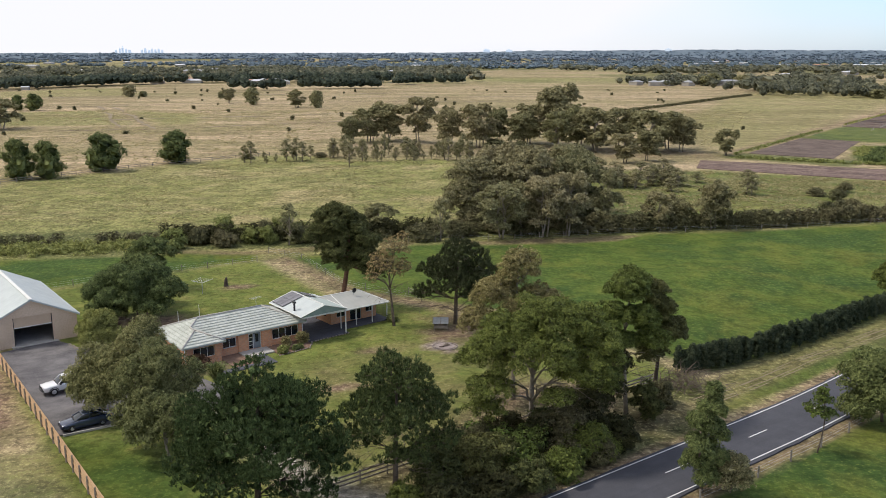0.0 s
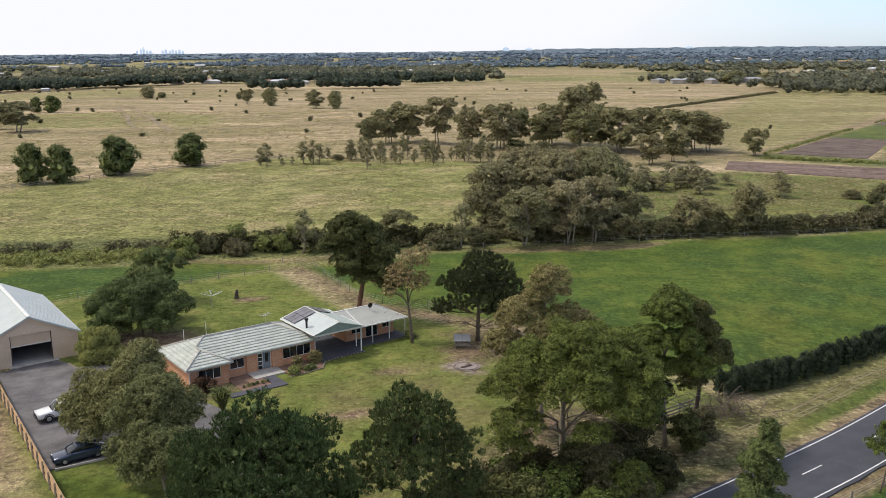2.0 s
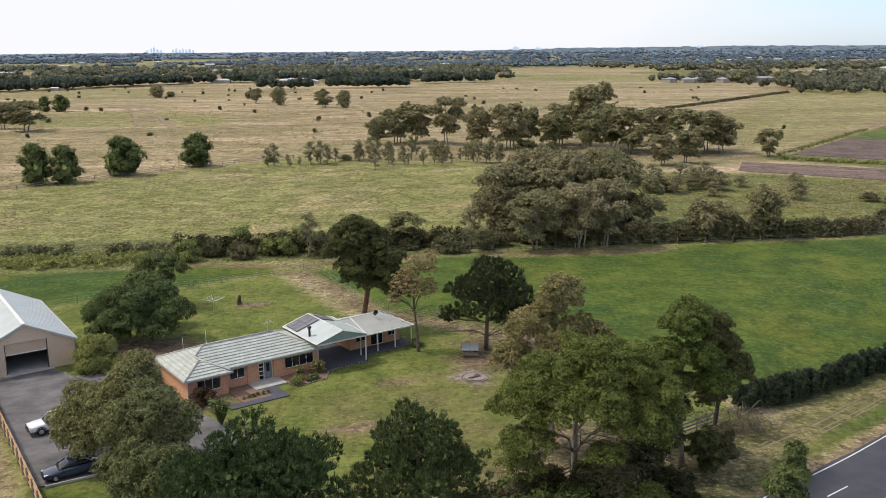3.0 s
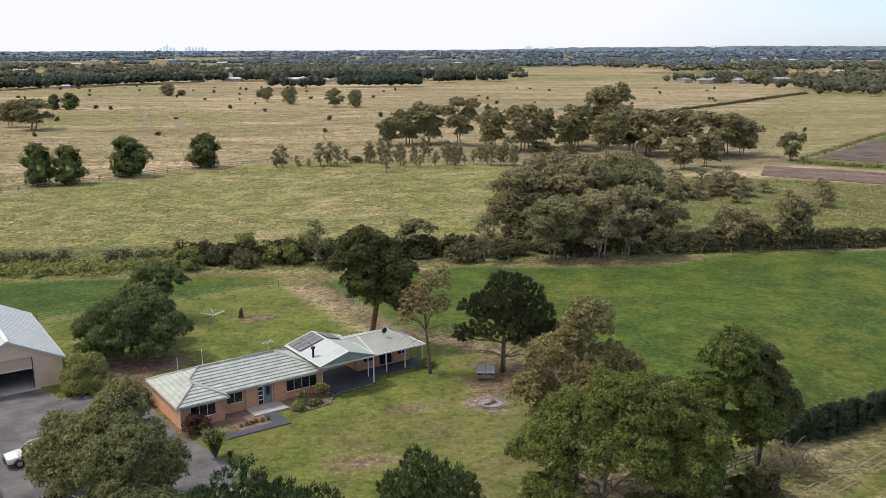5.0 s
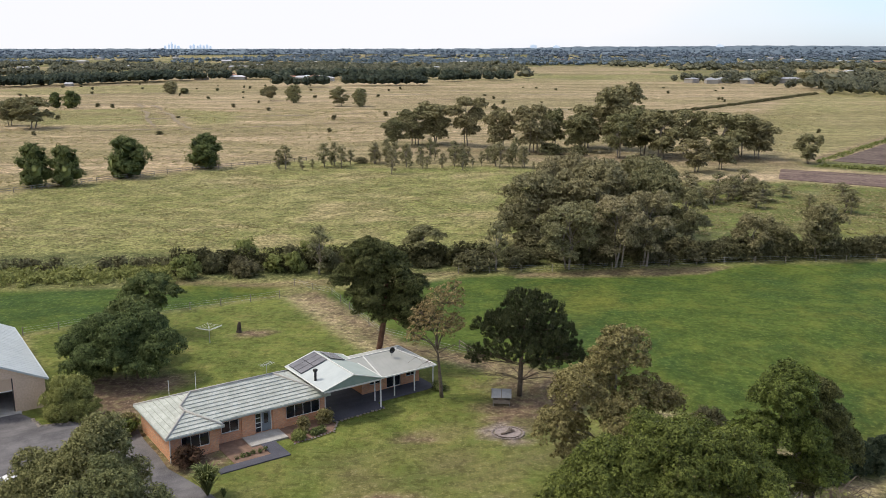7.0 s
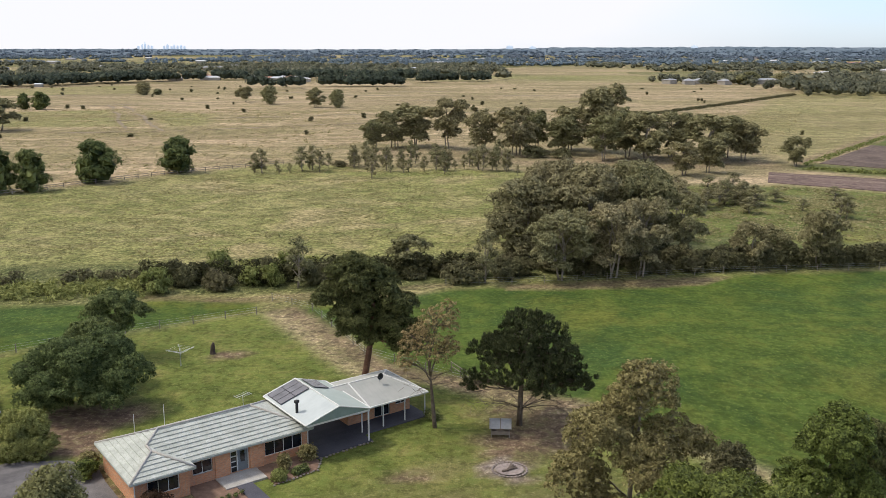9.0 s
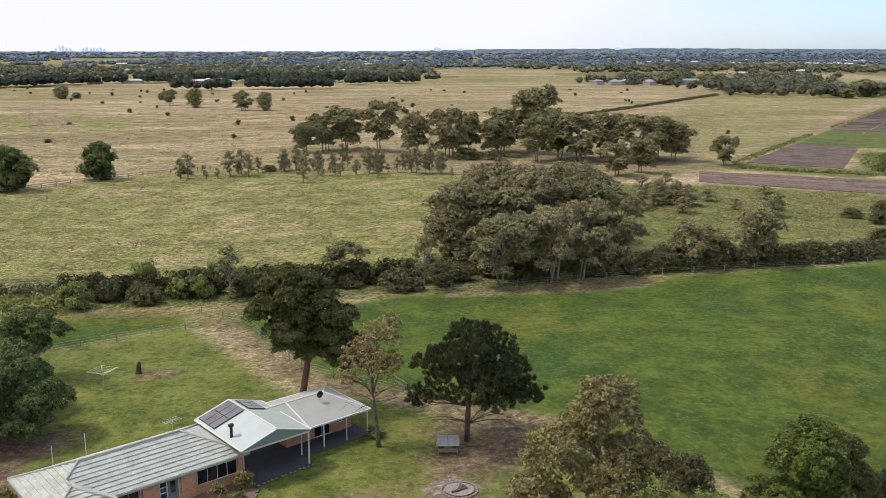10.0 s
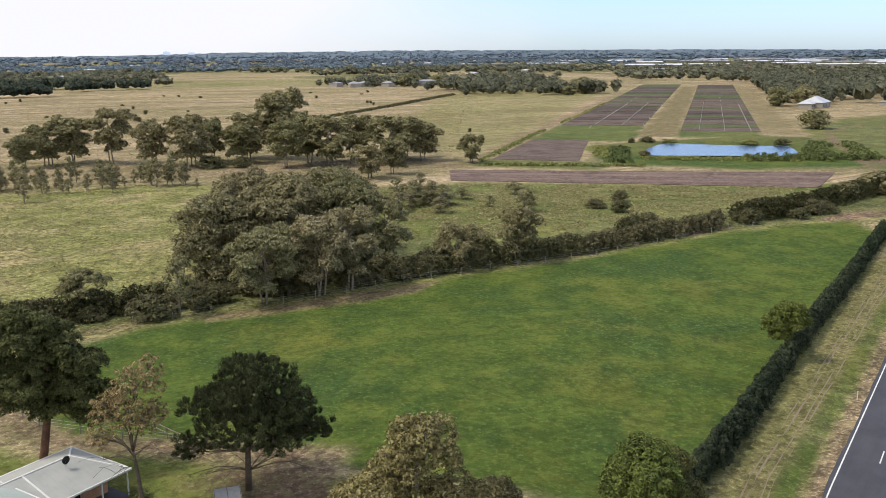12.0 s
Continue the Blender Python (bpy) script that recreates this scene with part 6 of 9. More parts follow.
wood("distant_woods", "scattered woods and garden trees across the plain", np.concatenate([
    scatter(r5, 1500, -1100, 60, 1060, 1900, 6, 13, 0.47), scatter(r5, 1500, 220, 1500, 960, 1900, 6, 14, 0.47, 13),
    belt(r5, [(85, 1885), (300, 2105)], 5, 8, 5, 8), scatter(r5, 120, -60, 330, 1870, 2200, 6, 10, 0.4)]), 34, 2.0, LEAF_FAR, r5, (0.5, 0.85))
# the farthest woods get the haze-tinted leaves
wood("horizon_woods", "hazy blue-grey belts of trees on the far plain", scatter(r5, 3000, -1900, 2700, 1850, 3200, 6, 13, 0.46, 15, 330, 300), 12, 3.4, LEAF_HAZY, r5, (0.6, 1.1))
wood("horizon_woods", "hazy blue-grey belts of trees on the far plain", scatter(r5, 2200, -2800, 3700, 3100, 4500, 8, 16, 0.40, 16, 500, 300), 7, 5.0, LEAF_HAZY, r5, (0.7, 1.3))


def ridge(deg):
    """Height of the far hills' crest along a bearing, and its roughness."""
    rough = 7.0 * fbm(deg * 3.0, deg * 0 + 7.7, 6) + 3.0 * fbm(deg * 14.0, deg * 0 + 1.7, 9)
    rise = 22 * np.exp(-((deg - 17) / 10.0) ** 2) + 9 * np.exp(-((deg - 6) / 4.0) ** 2) + 12 * np.exp(-((deg - 33) / 8) ** 2)
    return 25 + 3.0 * fbm(deg * 0.9, deg * 0 + 3.3, 4) + rise * 0.7 + rough, rough


bearing, far = np.radians(r5.uniform(-42, 55, 3000)), r5.uniform(3950, 4600, 3000)
slope = np.stack([far * np.sin(bearing), far * np.cos(bearing), np.where(far > 4420, 2.5 + 3 * r5.uniform(0, 1, 3000), 4 + 7 * r5.uniform(0, 1, 3000) ** 2)], 1)
top, rough = ridge(np.degrees(bearing))
foot = np.where(far < 4450, np.interp(far, (3950, 4050, 4250, 4450), (5, 8, 15, 21)), 21 + (top - 21) * (far - 4450) / 200) - 1.0
kept = fbm(np.degrees(bearing) * 0.8 + 50, far / 130, 88) > 0.30
slope, foot = slope[kept], foot[kept]
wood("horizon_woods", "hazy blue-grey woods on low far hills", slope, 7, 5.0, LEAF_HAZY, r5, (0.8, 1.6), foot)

# ---- grass tufts standing over the fields ----
LEAF_GRASS = leaf_material("grass_blades", (0.17, 0.165, 0.065), (0.50, 0.43, 0.23), patch=0.06, through=0.5)


def tufts(name, label, poly, n, size, mat, seed):
    r = np.random.default_rng(seed)
    lo, hi = np.min(poly, 0), np.max(poly, 0)
    x, y = r.uniform(lo[0], hi[0], n * 3), r.uniform(lo[1], hi[1], n * 3)
    ok = (inside(x, y, poly, 1.0) > 0.5) & (fbm(x / 5, y / 5, seed) + r.normal(0, 0.12, len(x)) > 0.5)
    x, y = x[ok][:n], y[ok][:n]
    k = 5
    a = r.uniform(0, 2 * math.pi, (len(x), k))
    s = size * r.uniform(0.5, 1.4, (len(x), 1)) * r.uniform(0.6, 1.2, (len(x), k))
    bx, by = x[:, None] + r.normal(0, 0.5, a.shape) * s, y[:, None] + r.normal(0, 0.5, a.shape) * s
    dx, dy = np.cos(a) * s * 0.4, np.sin(a) * s * 0.4
    v = np.stack([np.stack([bx - dx, by - dy, a * 0 - 0.05], 2), np.stack([bx + dx, by + dy, a * 0 - 0.05], 2), np.stack([bx + dy * 1.9, by - dx * 1.9, s * 0.32], 2)], 2).reshape(-1, 3)
    ob = new(name, mesh_arrays(name, v, np.arange(len(v)).reshape(-1, 3), mat))
    tagged(ob, label, "grass", kind="stuff")


tufts("pasture_tufts", "dry grass tufts over the olive pasture", [(-140, 160), (-100, 172), (-20, 180), (40, 192), (100, 200), (160, 212), (80, 258), (10, 285), (-55, 300), (-100, 258), (-150, 190)], 20000, 0.42, LEAF_GRASS, 301)
tufts("field_tufts", "straw tufts over the dry field", [(-260, 300), (-150, 215), (-90, 285), (-60, 312), (0, 370), (110, 340), (200, 560), (-300, 560)], 14000, 0.7, LEAF_GRASS, 303)

tufts("rough_tufts", "rank green and straw tufts on rough ground beyond the creek", [(40, 192), (70, 194), (110, 200), (165, 216), (160, 226), (84, 266), (52, 258), (42, 220)], 6000, 0.7, LEAF_GRASS, 305)

# ---- building materials ----
def brick_material():
    m = Mat("brick", 0.85, 0, 0.2)
    tex = m.n.new("ShaderNodeTexBrick")
    mp = m.n.new("ShaderNodeMapping")
    # brick courses run up the wall: local x + y along, z up
    sep = m.n.new("ShaderNodeSeparateXYZ")
    m.l.new(m.co.outputs["Object"], sep.inputs[0])
    comb = m.n.new("ShaderNodeCombineXYZ")
    m.l.new(m.math("ADD", sep.outputs[0], sep.outputs[1]), comb.inputs[0])
    m.l.new(sep.outputs[2], comb.inputs[1])
    m.l.new(comb.outputs[0], tex.inputs["Vector"])
    tex.inputs["Scale"].default_value = 1.0
    tex.inputs["Brick Width"].default_value, tex.inputs["Row Height"].default_value = 0.24, 0.086
    tex.inputs["Mortar Size"].default_value = 0.008
    tex.inputs["Color1"].default_value, tex.inputs["Color2"].default_value = (0.60, 0.270, 0.130, 1), (0.74, 0.385, 0.205, 1)
    tex.inputs["Mortar"].default_value = (0.44, 0.36, 0.28, 1)
    c = m.mix(m.span(m.noise(1.3, 5), 0.35, 0.75, 0, 0.3), tex.outputs[0], (0.50, 0.23, 0.12))
    m.color(c)
    m.bump(m.noise(25, 3), 0.2, 0.01)
    return m.m


def tile_material():
    m = Mat("roof_tile", 0.8, 0, 0.3)
    info = m.n.new("ShaderNodeObjectInfo")
    c = m.ramp(m.noise(1.1, 6, 0.7), (0.25, (0.34, 0.36, 0.315)), (0.55, (0.50, 0.52, 0.465)), (0.8, (0.62, 0.63, 0.58)))
    c = m.mix(m.span(info.outputs["Random"], 0, 1, 0, 0.3), c, (0.25, 0.26, 0.22))
    c = m.mix(m.span(m.noise(9, 4), 0.52, 0.75, 0, 0.7), c, (0.15, 0.16, 0.11))
    m.color(c)
    m.bump(m.noise(14, 4), 0.35, 0.02)
    return m.m


def metal_roof_material(name, a, b, turn):
    m = Mat(name, 0.58, 0.0, 0.35)
    c = m.ramp(m.noise(0.5, 5, 0.65), (0.3, a), (0.7, b))
    c = m.mix(m.span(m.noise(2.0, 5, 0.65, stretch=(0.12, 2.0, 1), turn=turn), 0.5, 0.8, 0, 0.3), c, tuple(v * 0.72 for v in a))
    m.color(c)
    return m.m


BRICK, TILE = brick_material(), tile_material()
METAL_GREEN = metal_roof_material("metal_roof_green", (0.36, 0.42, 0.375), (0.43, 0.48, 0.435), 0.0)
METAL_PALE = metal_roof_material("metal_roof_pale", (0.34, 0.35, 0.315), (0.43, 0.43, 0.39), 1.57)
METAL_SHED = metal_roof_material("metal_roof_shed", (0.42, 0.46, 0.45), (0.50, 0.54, 0.52), 0.0)
TRIM = simple("cream_trim", (0.62, 0.62, 0.57), (0.74, 0.74, 0.70), 1.5, 0.6)
GREEN_TRIM = simple("grey_green_trim", (0.20, 0.27, 0.23), (0.26, 0.32, 0.28), 1.5, 0.6)
SHEDWALL = simple("beige_cladding", (0.58, 0.445, 0.320), (0.68, 0.535, 0.395), 0.6, 0.6, fine=6)
GUTTER = simple("grey_green_gutter", (0.36, 0.39, 0.345), (0.46, 0.49, 0.44), 1.5, 0.6)
ROLLER = simple("roller_door_beige", (0.50, 0.375, 0.26), (0.58, 0.45, 0.325), 0.6, 0.5)
FRAME_DARK = simple("dark_frame", (0.03, 0.03, 0.032), (0.05, 0.05, 0.052), 3, 0.45)
DOOR_PAINT = simple("door_paint", (0.16, 0.19, 0.20), (0.22, 0.25, 0.26), 2, 0.5)
BLACK = simple("black_metal", (0.015, 0.015, 0.016), (0.03, 0.03, 0.03), 4, 0.45)
TIMBER = simple("new_timber", (0.50, 0.33, 0.19), (0.66, 0.46, 0.28), 2.2, 0.8, fine=9)
TIMBER_OLD = simple("weathered_timber", (0.21, 0.18, 0.145), (0.34, 0.30, 0.25), 2.2, 0.85, fine=9, bump=0.3)
STONE = simple("edging_stone", (0.20, 0.17, 0.14), (0.33, 0.29, 0.245), 2.0, 0.9, fine=7, bump=0.4)
MULCH = simple("bark_mulch", (0.17, 0.105, 0.07), (0.30, 0.195, 0.14), 2.0, 0.95, fine=8, bump=0.8)
ASH = simple("ash", (0.24, 0.195, 0.17), (0.40, 0.335, 0.30), 3.0, 0.95, fine=10, bump=0.6)
RUST = simple("rusty_steel", (0.13, 0.065, 0.035), (0.24, 0.13, 0.075), 4.0, 0.85, fine=12)
GALV = simple("galvanised_steel", (0.42, 0.44, 0.46), (0.56, 0.58, 0.60), 3.0, 0.4, 0.6)
LOG = simple("fire_log", (0.10, 0.075, 0.055), (0.24, 0.19, 0.15), 4.0, 0.9, fine=10)


def glass_material(name, tint, rough=0.06):
    m = Mat(name, rough, 0.0, 0.6)
    m.color(m.ramp(m.noise(0.8, 2), (0.3, tint), (0.7, tuple(v * 1.7 for v in tint))))
    return m.m


GLASS = glass_material("window_glass", (0.012, 0.014, 0.016))
# grey cell tint includes the sky mirrored in the panels
SOLAR = glass_material("solar_cell", (0.095, 0.092, 0.10), 0.2)

# ---- house ----
HANG = radians(38.0)
H1, H2 = np.array([math.cos(HANG), math.sin(HANG)]), np.array([-math.sin(HANG), math.cos(HANG)])


def hpoint(u, v):
    p = HOUSE + u * H1 + v * H2
    return float(p[0]), float(p[1])


EAVE, PITCH = 2.42, 0.42
U1, V0, V1, BAY = 16.74, 1.2, 9.5, 5.3
house = thing("house", "low orange brick house with a pale grey-green tiled hip roof", "house", (*HOUSE, 0), HANG)


def wall(parent, name, axis, at, a, b, top, holes, thick=0.24, mat=BRICK, foot=-0.1):
    """A straight wall with openings: axis 'u' runs along u at v = at, axis 'v' along v at u = at. Thickness goes inwards (+)."""
    w = Build()

    def block(p, q, z0, z1):
        if q - p > 1e-3 and z1 - z0 > 1e-3:
            if axis == "u":
                w.box((p, at, z0), (q, at + thick, z1))
            else:
                w.box((at, p, z0), (at + thick, q, z1))
    x = a
    for p, q, z0, z1 in sorted(holes):
        block(x, p, foot, top)
        block(p, q, foot, z0)
        block(p, q, z1, top)
        x = q
    block(x, b, foot, top)
    return put(name, w.mesh(name, mat), parent)


def window(parent, u0, u1, v, z0, z1, panes, name="window", sill=True):
    """A window in a wall that runs along u: dark frame, panes set back, sill."""
    w = new(name)
    w.parent = parent
    f = Build()
    t = 0.06
    for p, q, r, s in ((u0, u1, z0, z0 + t), (u0, u1, z1 - t, z1), (u0, u0 + t, z0 + t, z1 - t), (u1 - t, u1, z0 + t, z1 - t)):
        f.box((p, v + 0.08, r), (q, v + 0.15, s))
    step = (u1 - u0 - 2 * t) / panes
    for i in range(1, panes):
        c = u0 + t + i * step
        f.box((c - 0.025, v + 0.085, z0 + t), (c + 0.025, v + 0.145, z1 - t))
    put("window_frame", f.mesh("window_frame", TRIM), w)
    for i in range(panes):
        g = Build().box((u0 + t + i * step + 0.026, v + 0.105, z0 + t), (u0 + t + (i + 1) * step - 0.026, v + 0.12, z1 - t))
        put("pane", g.mesh("pane", GLASS), w)
    if sill:
        s = Build().box((u0 - 0.05, v - 0.05, z0 - 0.07), (u1 + 0.05, v + 0.08, z0 - 0.003))
        put("window_sill", s.mesh("window_sill", BRICK), w)
    return w


WB, WM = 0.42, 1.62                                   # the front walls of bay and main part
HOLE_B, HOLE_2, HOLE_3 = (1.45, 4.05, 0.85, 2.1), (5.6, 7.35, 0.95, 2.1), (12.15, 15.8, 0.8, 2.1)
HOLE_D = (8.95, 10.65, 0.14, 2.2)
wall(house, "front_wall", "u", WB, 0.45, 4.88, EAVE, [HOLE_B])
wall(house, "front_wall", "u", WM, 4.88, 16.3, EAVE, [HOLE_2, HOLE_D, HOLE_3])
wall(house, "side_wall", "v", 4.64, WB + 0.24, WM, EAVE, [])
wall(house, "side_wall", "v", 0.45, WB + 0.24, 9.05, EAVE, [])
wall(house, "side_wall", "v", 16.06, WM + 0.24, 9.05, EAVE, [(3.0, 3.95, 0.0, 2.05)])
wall(house, "back_wall", "u", 8.81, 0.69, 16.06, EAVE, [])
for pu in (7.55, 10.72):
    p = Build().box((pu, WM - 0.12, -0.1), (pu + 1.25, WM - 0.003, EAVE))
    put("brick_pier", p.mesh("brick_pier", BRICK), house)
window(house, *HOLE_B[:2], WB, *HOLE_B[2:], 3)
window(house, *HOLE_2[:2], WM, *HOLE_2[2:], 2)
window(house, *HOLE_3[:2], WM, *HOLE_3[2:], 4)
floor = Build().box((0.69, WM + 0.3, -0.05), (16.05, 8.8, 0.1))
put("house_floor", floor.mesh("house_floor", CONCRETE), house)
ceil = Build().box((0.2, 1.45, EAVE - 0.05), (16.5, 9.25, EAVE - 0.002))
ceil.box((0.2, 0.2, EAVE - 0.05), (5.1, 1.447, EAVE - 0.002))
put("soffit", ceil.mesh("soffit", TRIM), house)

# front door with sidelight
door = new("front_door")
door.parent = house
d = Build()
for p, q, r, s in ((8.95, 9.03, 0.14, 2.2), (10.57, 10.65, 0.14, 2.2), (9.03, 10.57, 2.12, 2.2), (9.56, 9.64, 0.14, 2.12)):
    d.box((p, WM + 0.1, r), (q, WM + 0.18, s))
put("door_frame", d.mesh("door_frame", TRIM), door)
d = Build().box((9.645, WM + 0.12, 0.15), (10.565, WM + 0.165, 2.115))
leaf_ob = put("door_leaf", d.mesh("door_leaf", DOOR_PAINT), door)
d = Build().box((9.9, WM + 0.106, 0.95), (10.3, WM + 0.118, 1.95))
put("pane", d.mesh("pane", GLASS), leaf_ob)
d = Build().tube([(9.72, WM + 0.06, 1.1), (9.72, WM + 0.115, 1.1)], [0.03, 0.03], 8)
put("door_handle", d.mesh("door_handle", GALV), leaf_ob)
for k in range(4):
    z = 0.22 + k * 0.475
    d = Build().box((9.06, WM + 0.13, z), (9.53, WM + 0.145, z + 0.38))
    put("sidelight_pane", d.mesh("sidelight_pane", GLASS), door)
    d = Build().box((9.035, WM + 0.11, z + 0.385), (9.555, WM + 0.16, z + 0.465))
    put("sidelight_bar", d.mesh("sidelight_bar", TRIM), door)

# tiled roof, course over course


def rz(run):
    return EAVE + 0.06 + PITCH * run


def courses(name, left, right, runs, step=BAY / 12):
    """Overlapping tile courses between two edges given as functions of the run up the slope; every course is broken into tiles."""
    b, tiles = Build(), []
    n = int(math.ceil(runs / step))
    for i in range(n):
        r0, r1 = i * step, min((i + 1) * step, runs) - 1e-4
        if i * step >= runs - 0.02:
            break
        mid = min(r0 + step * 0.5, runs)
        L0, R0, L1, R1 = (np.array(f(r)) for f, r in ((left, r0), (right, r0), (left, r1), (right, r1)))
        length = np.linalg.norm(R0 - L0)
        k = max(1, int(length / 0.66))
        for j in range(k):
            a, c = j / k, (j + 1) / k
            p0, p1, p2, p3 = L0 + (R0 - L0) * a, L0 + (R0 - L0) * c, L1 + (R1 - L1) * c, L1 + (R1 - L1) * a
            up, lift = 0.095, rng.uniform(-0.006, 0.006)
            z0, z1 = rz(r0) + up + lift, rz(r1) + 0.012
            t = Build().add([(*p0, z0), (*p1, z0), (*p2, z1), (*p3, z1), (*p0, z0 - 0.10), (*p1, z0 - 0.10), (*p2, z1 - 0.03), (*p3, z1 - 0.03)],
                            [(0, 1, 2, 3), (4, 5, 1, 0), (5, 6, 2, 1), (6, 7, 3, 2), (7, 4, 0, 3), (7, 6, 5, 4)])
            tiles.append(t.mesh("tile", TILE))
        b.add([(*L0, rz(r0) - 0.06), (*R0, rz(r0) - 0.06), (*R1, rz(r1) - 0.06), (*L1, rz(r1) - 0.06)], [(0, 1, 2, 3)])
    roof = put(name, b.mesh(name, TIMBER_OLD), house)
    for me in tiles:
        put("tile", me, roof)
    return roof


HALF = (V1 - V0) / 2
courses("roof_front", lambda r: (BAY - r if r < BAY / 2 else r, V0 + r), lambda r: (U1 - r, V0 + r), HALF)
courses("roof_back", lambda r: (U1 - r, V1 - r), lambda r: (r, V1 - r), HALF)
courses("roof_side", lambda r: (r, V1 - r), lambda r: (r, r if r < BAY / 2 else V0 + r), HALF)
courses("roof_side", lambda r: (U1 - r, V0 + r), lambda r: (U1 - r, V1 - r), HALF)
courses("roof_bay", lambda r: (r, r), lambda r: (BAY - r, r), BAY / 2)
courses("roof_bay", lambda r: (BAY - r, r), lambda r: (BAY - r, V0 + r), BAY / 2)
caps = ((((0, 0), 0), ((BAY / 2, BAY / 2), BAY / 2)), (((BAY, 0), 0), ((BAY / 2, BAY / 2), BAY / 2)), (((BAY / 2, BAY / 2), BAY / 2), ((BAY / 2, V0 + BAY / 2), BAY / 2)),
        (((BAY / 2, V0 + BAY / 2), BAY / 2), ((HALF, V0 + HALF), HALF)), (((0, V1), 0), ((HALF, V0 + HALF), HALF)), (((HALF, V0 + HALF), HALF), ((U1 - HALF, V0 + HALF), HALF)),
        (((U1, V0), 0), ((U1 - HALF, V0 + HALF), HALF)), (((U1, V1), 0), ((U1 - HALF, V0 + HALF), HALF)))
for (p, r0), (q, r1) in caps:
    c = Build().tube([(*p, rz(r0) + 0.06), (*q, rz(r1) + 0.06)], [0.11, 0.11], 6)
    put("ridge_cap", c.mesh("ridge_cap", CONCRETE, smooth=True), house)
gut = ((0, 0), (BAY, 0)), ((BAY, 0), (BAY, V0)), ((BAY, V0), (U1, V0)), ((0, 0), (0, V1)), ((0, V1), (U1, V1)), ((U1, V0), (U1, V1))
for p, q in gut:
    c = Build().beam((*p, EAVE + 0.02), (*q, EAVE + 0.02), 0.12, 0.16)
    put("gutter", c.mesh("gutter", GUTTER), house)
for pu, pv in ((4.95, WM - 0.06), (16.35, WM - 0.02), (0.4, WB - 0.04)):
    c = Build().beam((pu, pv, 0.05), (pu, pv, EAVE), 0.08)
    put("downpipe", c.mesh("downpipe", TRIM), house)

# ---- carport roof between the two brick parts ----
carport = thing("carport", "pale green steel gable carport on slender white posts", "carport", (*HOUSE, 0), HANG)
CU0, CUR, CU1, CV0, CV1, CE, CR = 15.35, 18.75, 22.1, 0.0, 8.5, 3.42, 4.45
# the left slope's sunlit look is put into a paler sheet colour
c = Build().slab([(CU0, CV0, CE), (CUR, CV0, CR), (CUR, CV1, CR), (CU0, CV1, CE)], 0.07)
put("roof_sheet", c.mesh("roof_sheet", METAL_SHED), carport)
c = Build().slab([(CUR, CV0, CR), (CU1, CV0, CE), (CU1, CV1, CE), (CUR, CV1, CR)], 0.07)
put("roof_sheet", c.mesh("roof_sheet", METAL_GREEN), carport)
for v in (CV0 + 0.05, CV1 - 0.05):
    c = Build().add([(CU0, v, CE - 0.07), (CU1, v, CE - 0.07), (CUR, v, CR - 0.07), (CU0, v + 0.05, CE - 0.07), (CU1, v + 0.05, CE - 0.07), (CUR, v + 0.05, CR - 0.07)],
                    [(0, 1, 2), (5, 4, 3), (0, 3, 4, 1), (1, 4, 5, 2), (2, 5, 3, 0)])
    put("gable_panel", c.mesh("gable_panel", GREEN_TRIM), carport)
for a, b in (((CU0, CV0, CE), (CUR, CV0, CR)), ((CUR, CV0, CR), (CU1, CV0, CE)), ((CU0, CV1, CE), (CUR, CV1, CR)), ((CUR, CV1, CR), (CU1, CV1, CE)), ((CUR, CV0, CR + 0.03), (CUR, CV1, CR + 0.03)), ((CU0, CV0, CE), (CU0, CV1, CE)), ((CU1, CV0, CE), (CU1, CV1, CE))):
    c = Build().beam(a, b, 0.11, 0.08)
    put("roof_flashing", c.mesh("roof_flashing", TRIM), carport)
c = Build().box((CU0 + 0.2, CV0 + 0.12, CE - 0.28), (CU1 - 0.05, CV0 + 0.22, CE - 0.1))
put("beam", c.mesh("beam", TRIM), carport)
for pu, pv in ((22.05, 0.4), (22.05, 8.3), (16.9, 8.3)):
    c = Build().box((pu - 0.06, pv - 0.06, 0.05), (pu + 0.06, pv + 0.06, CE - 0.06))
    put("post", c.mesh("post", TRIM), carport)


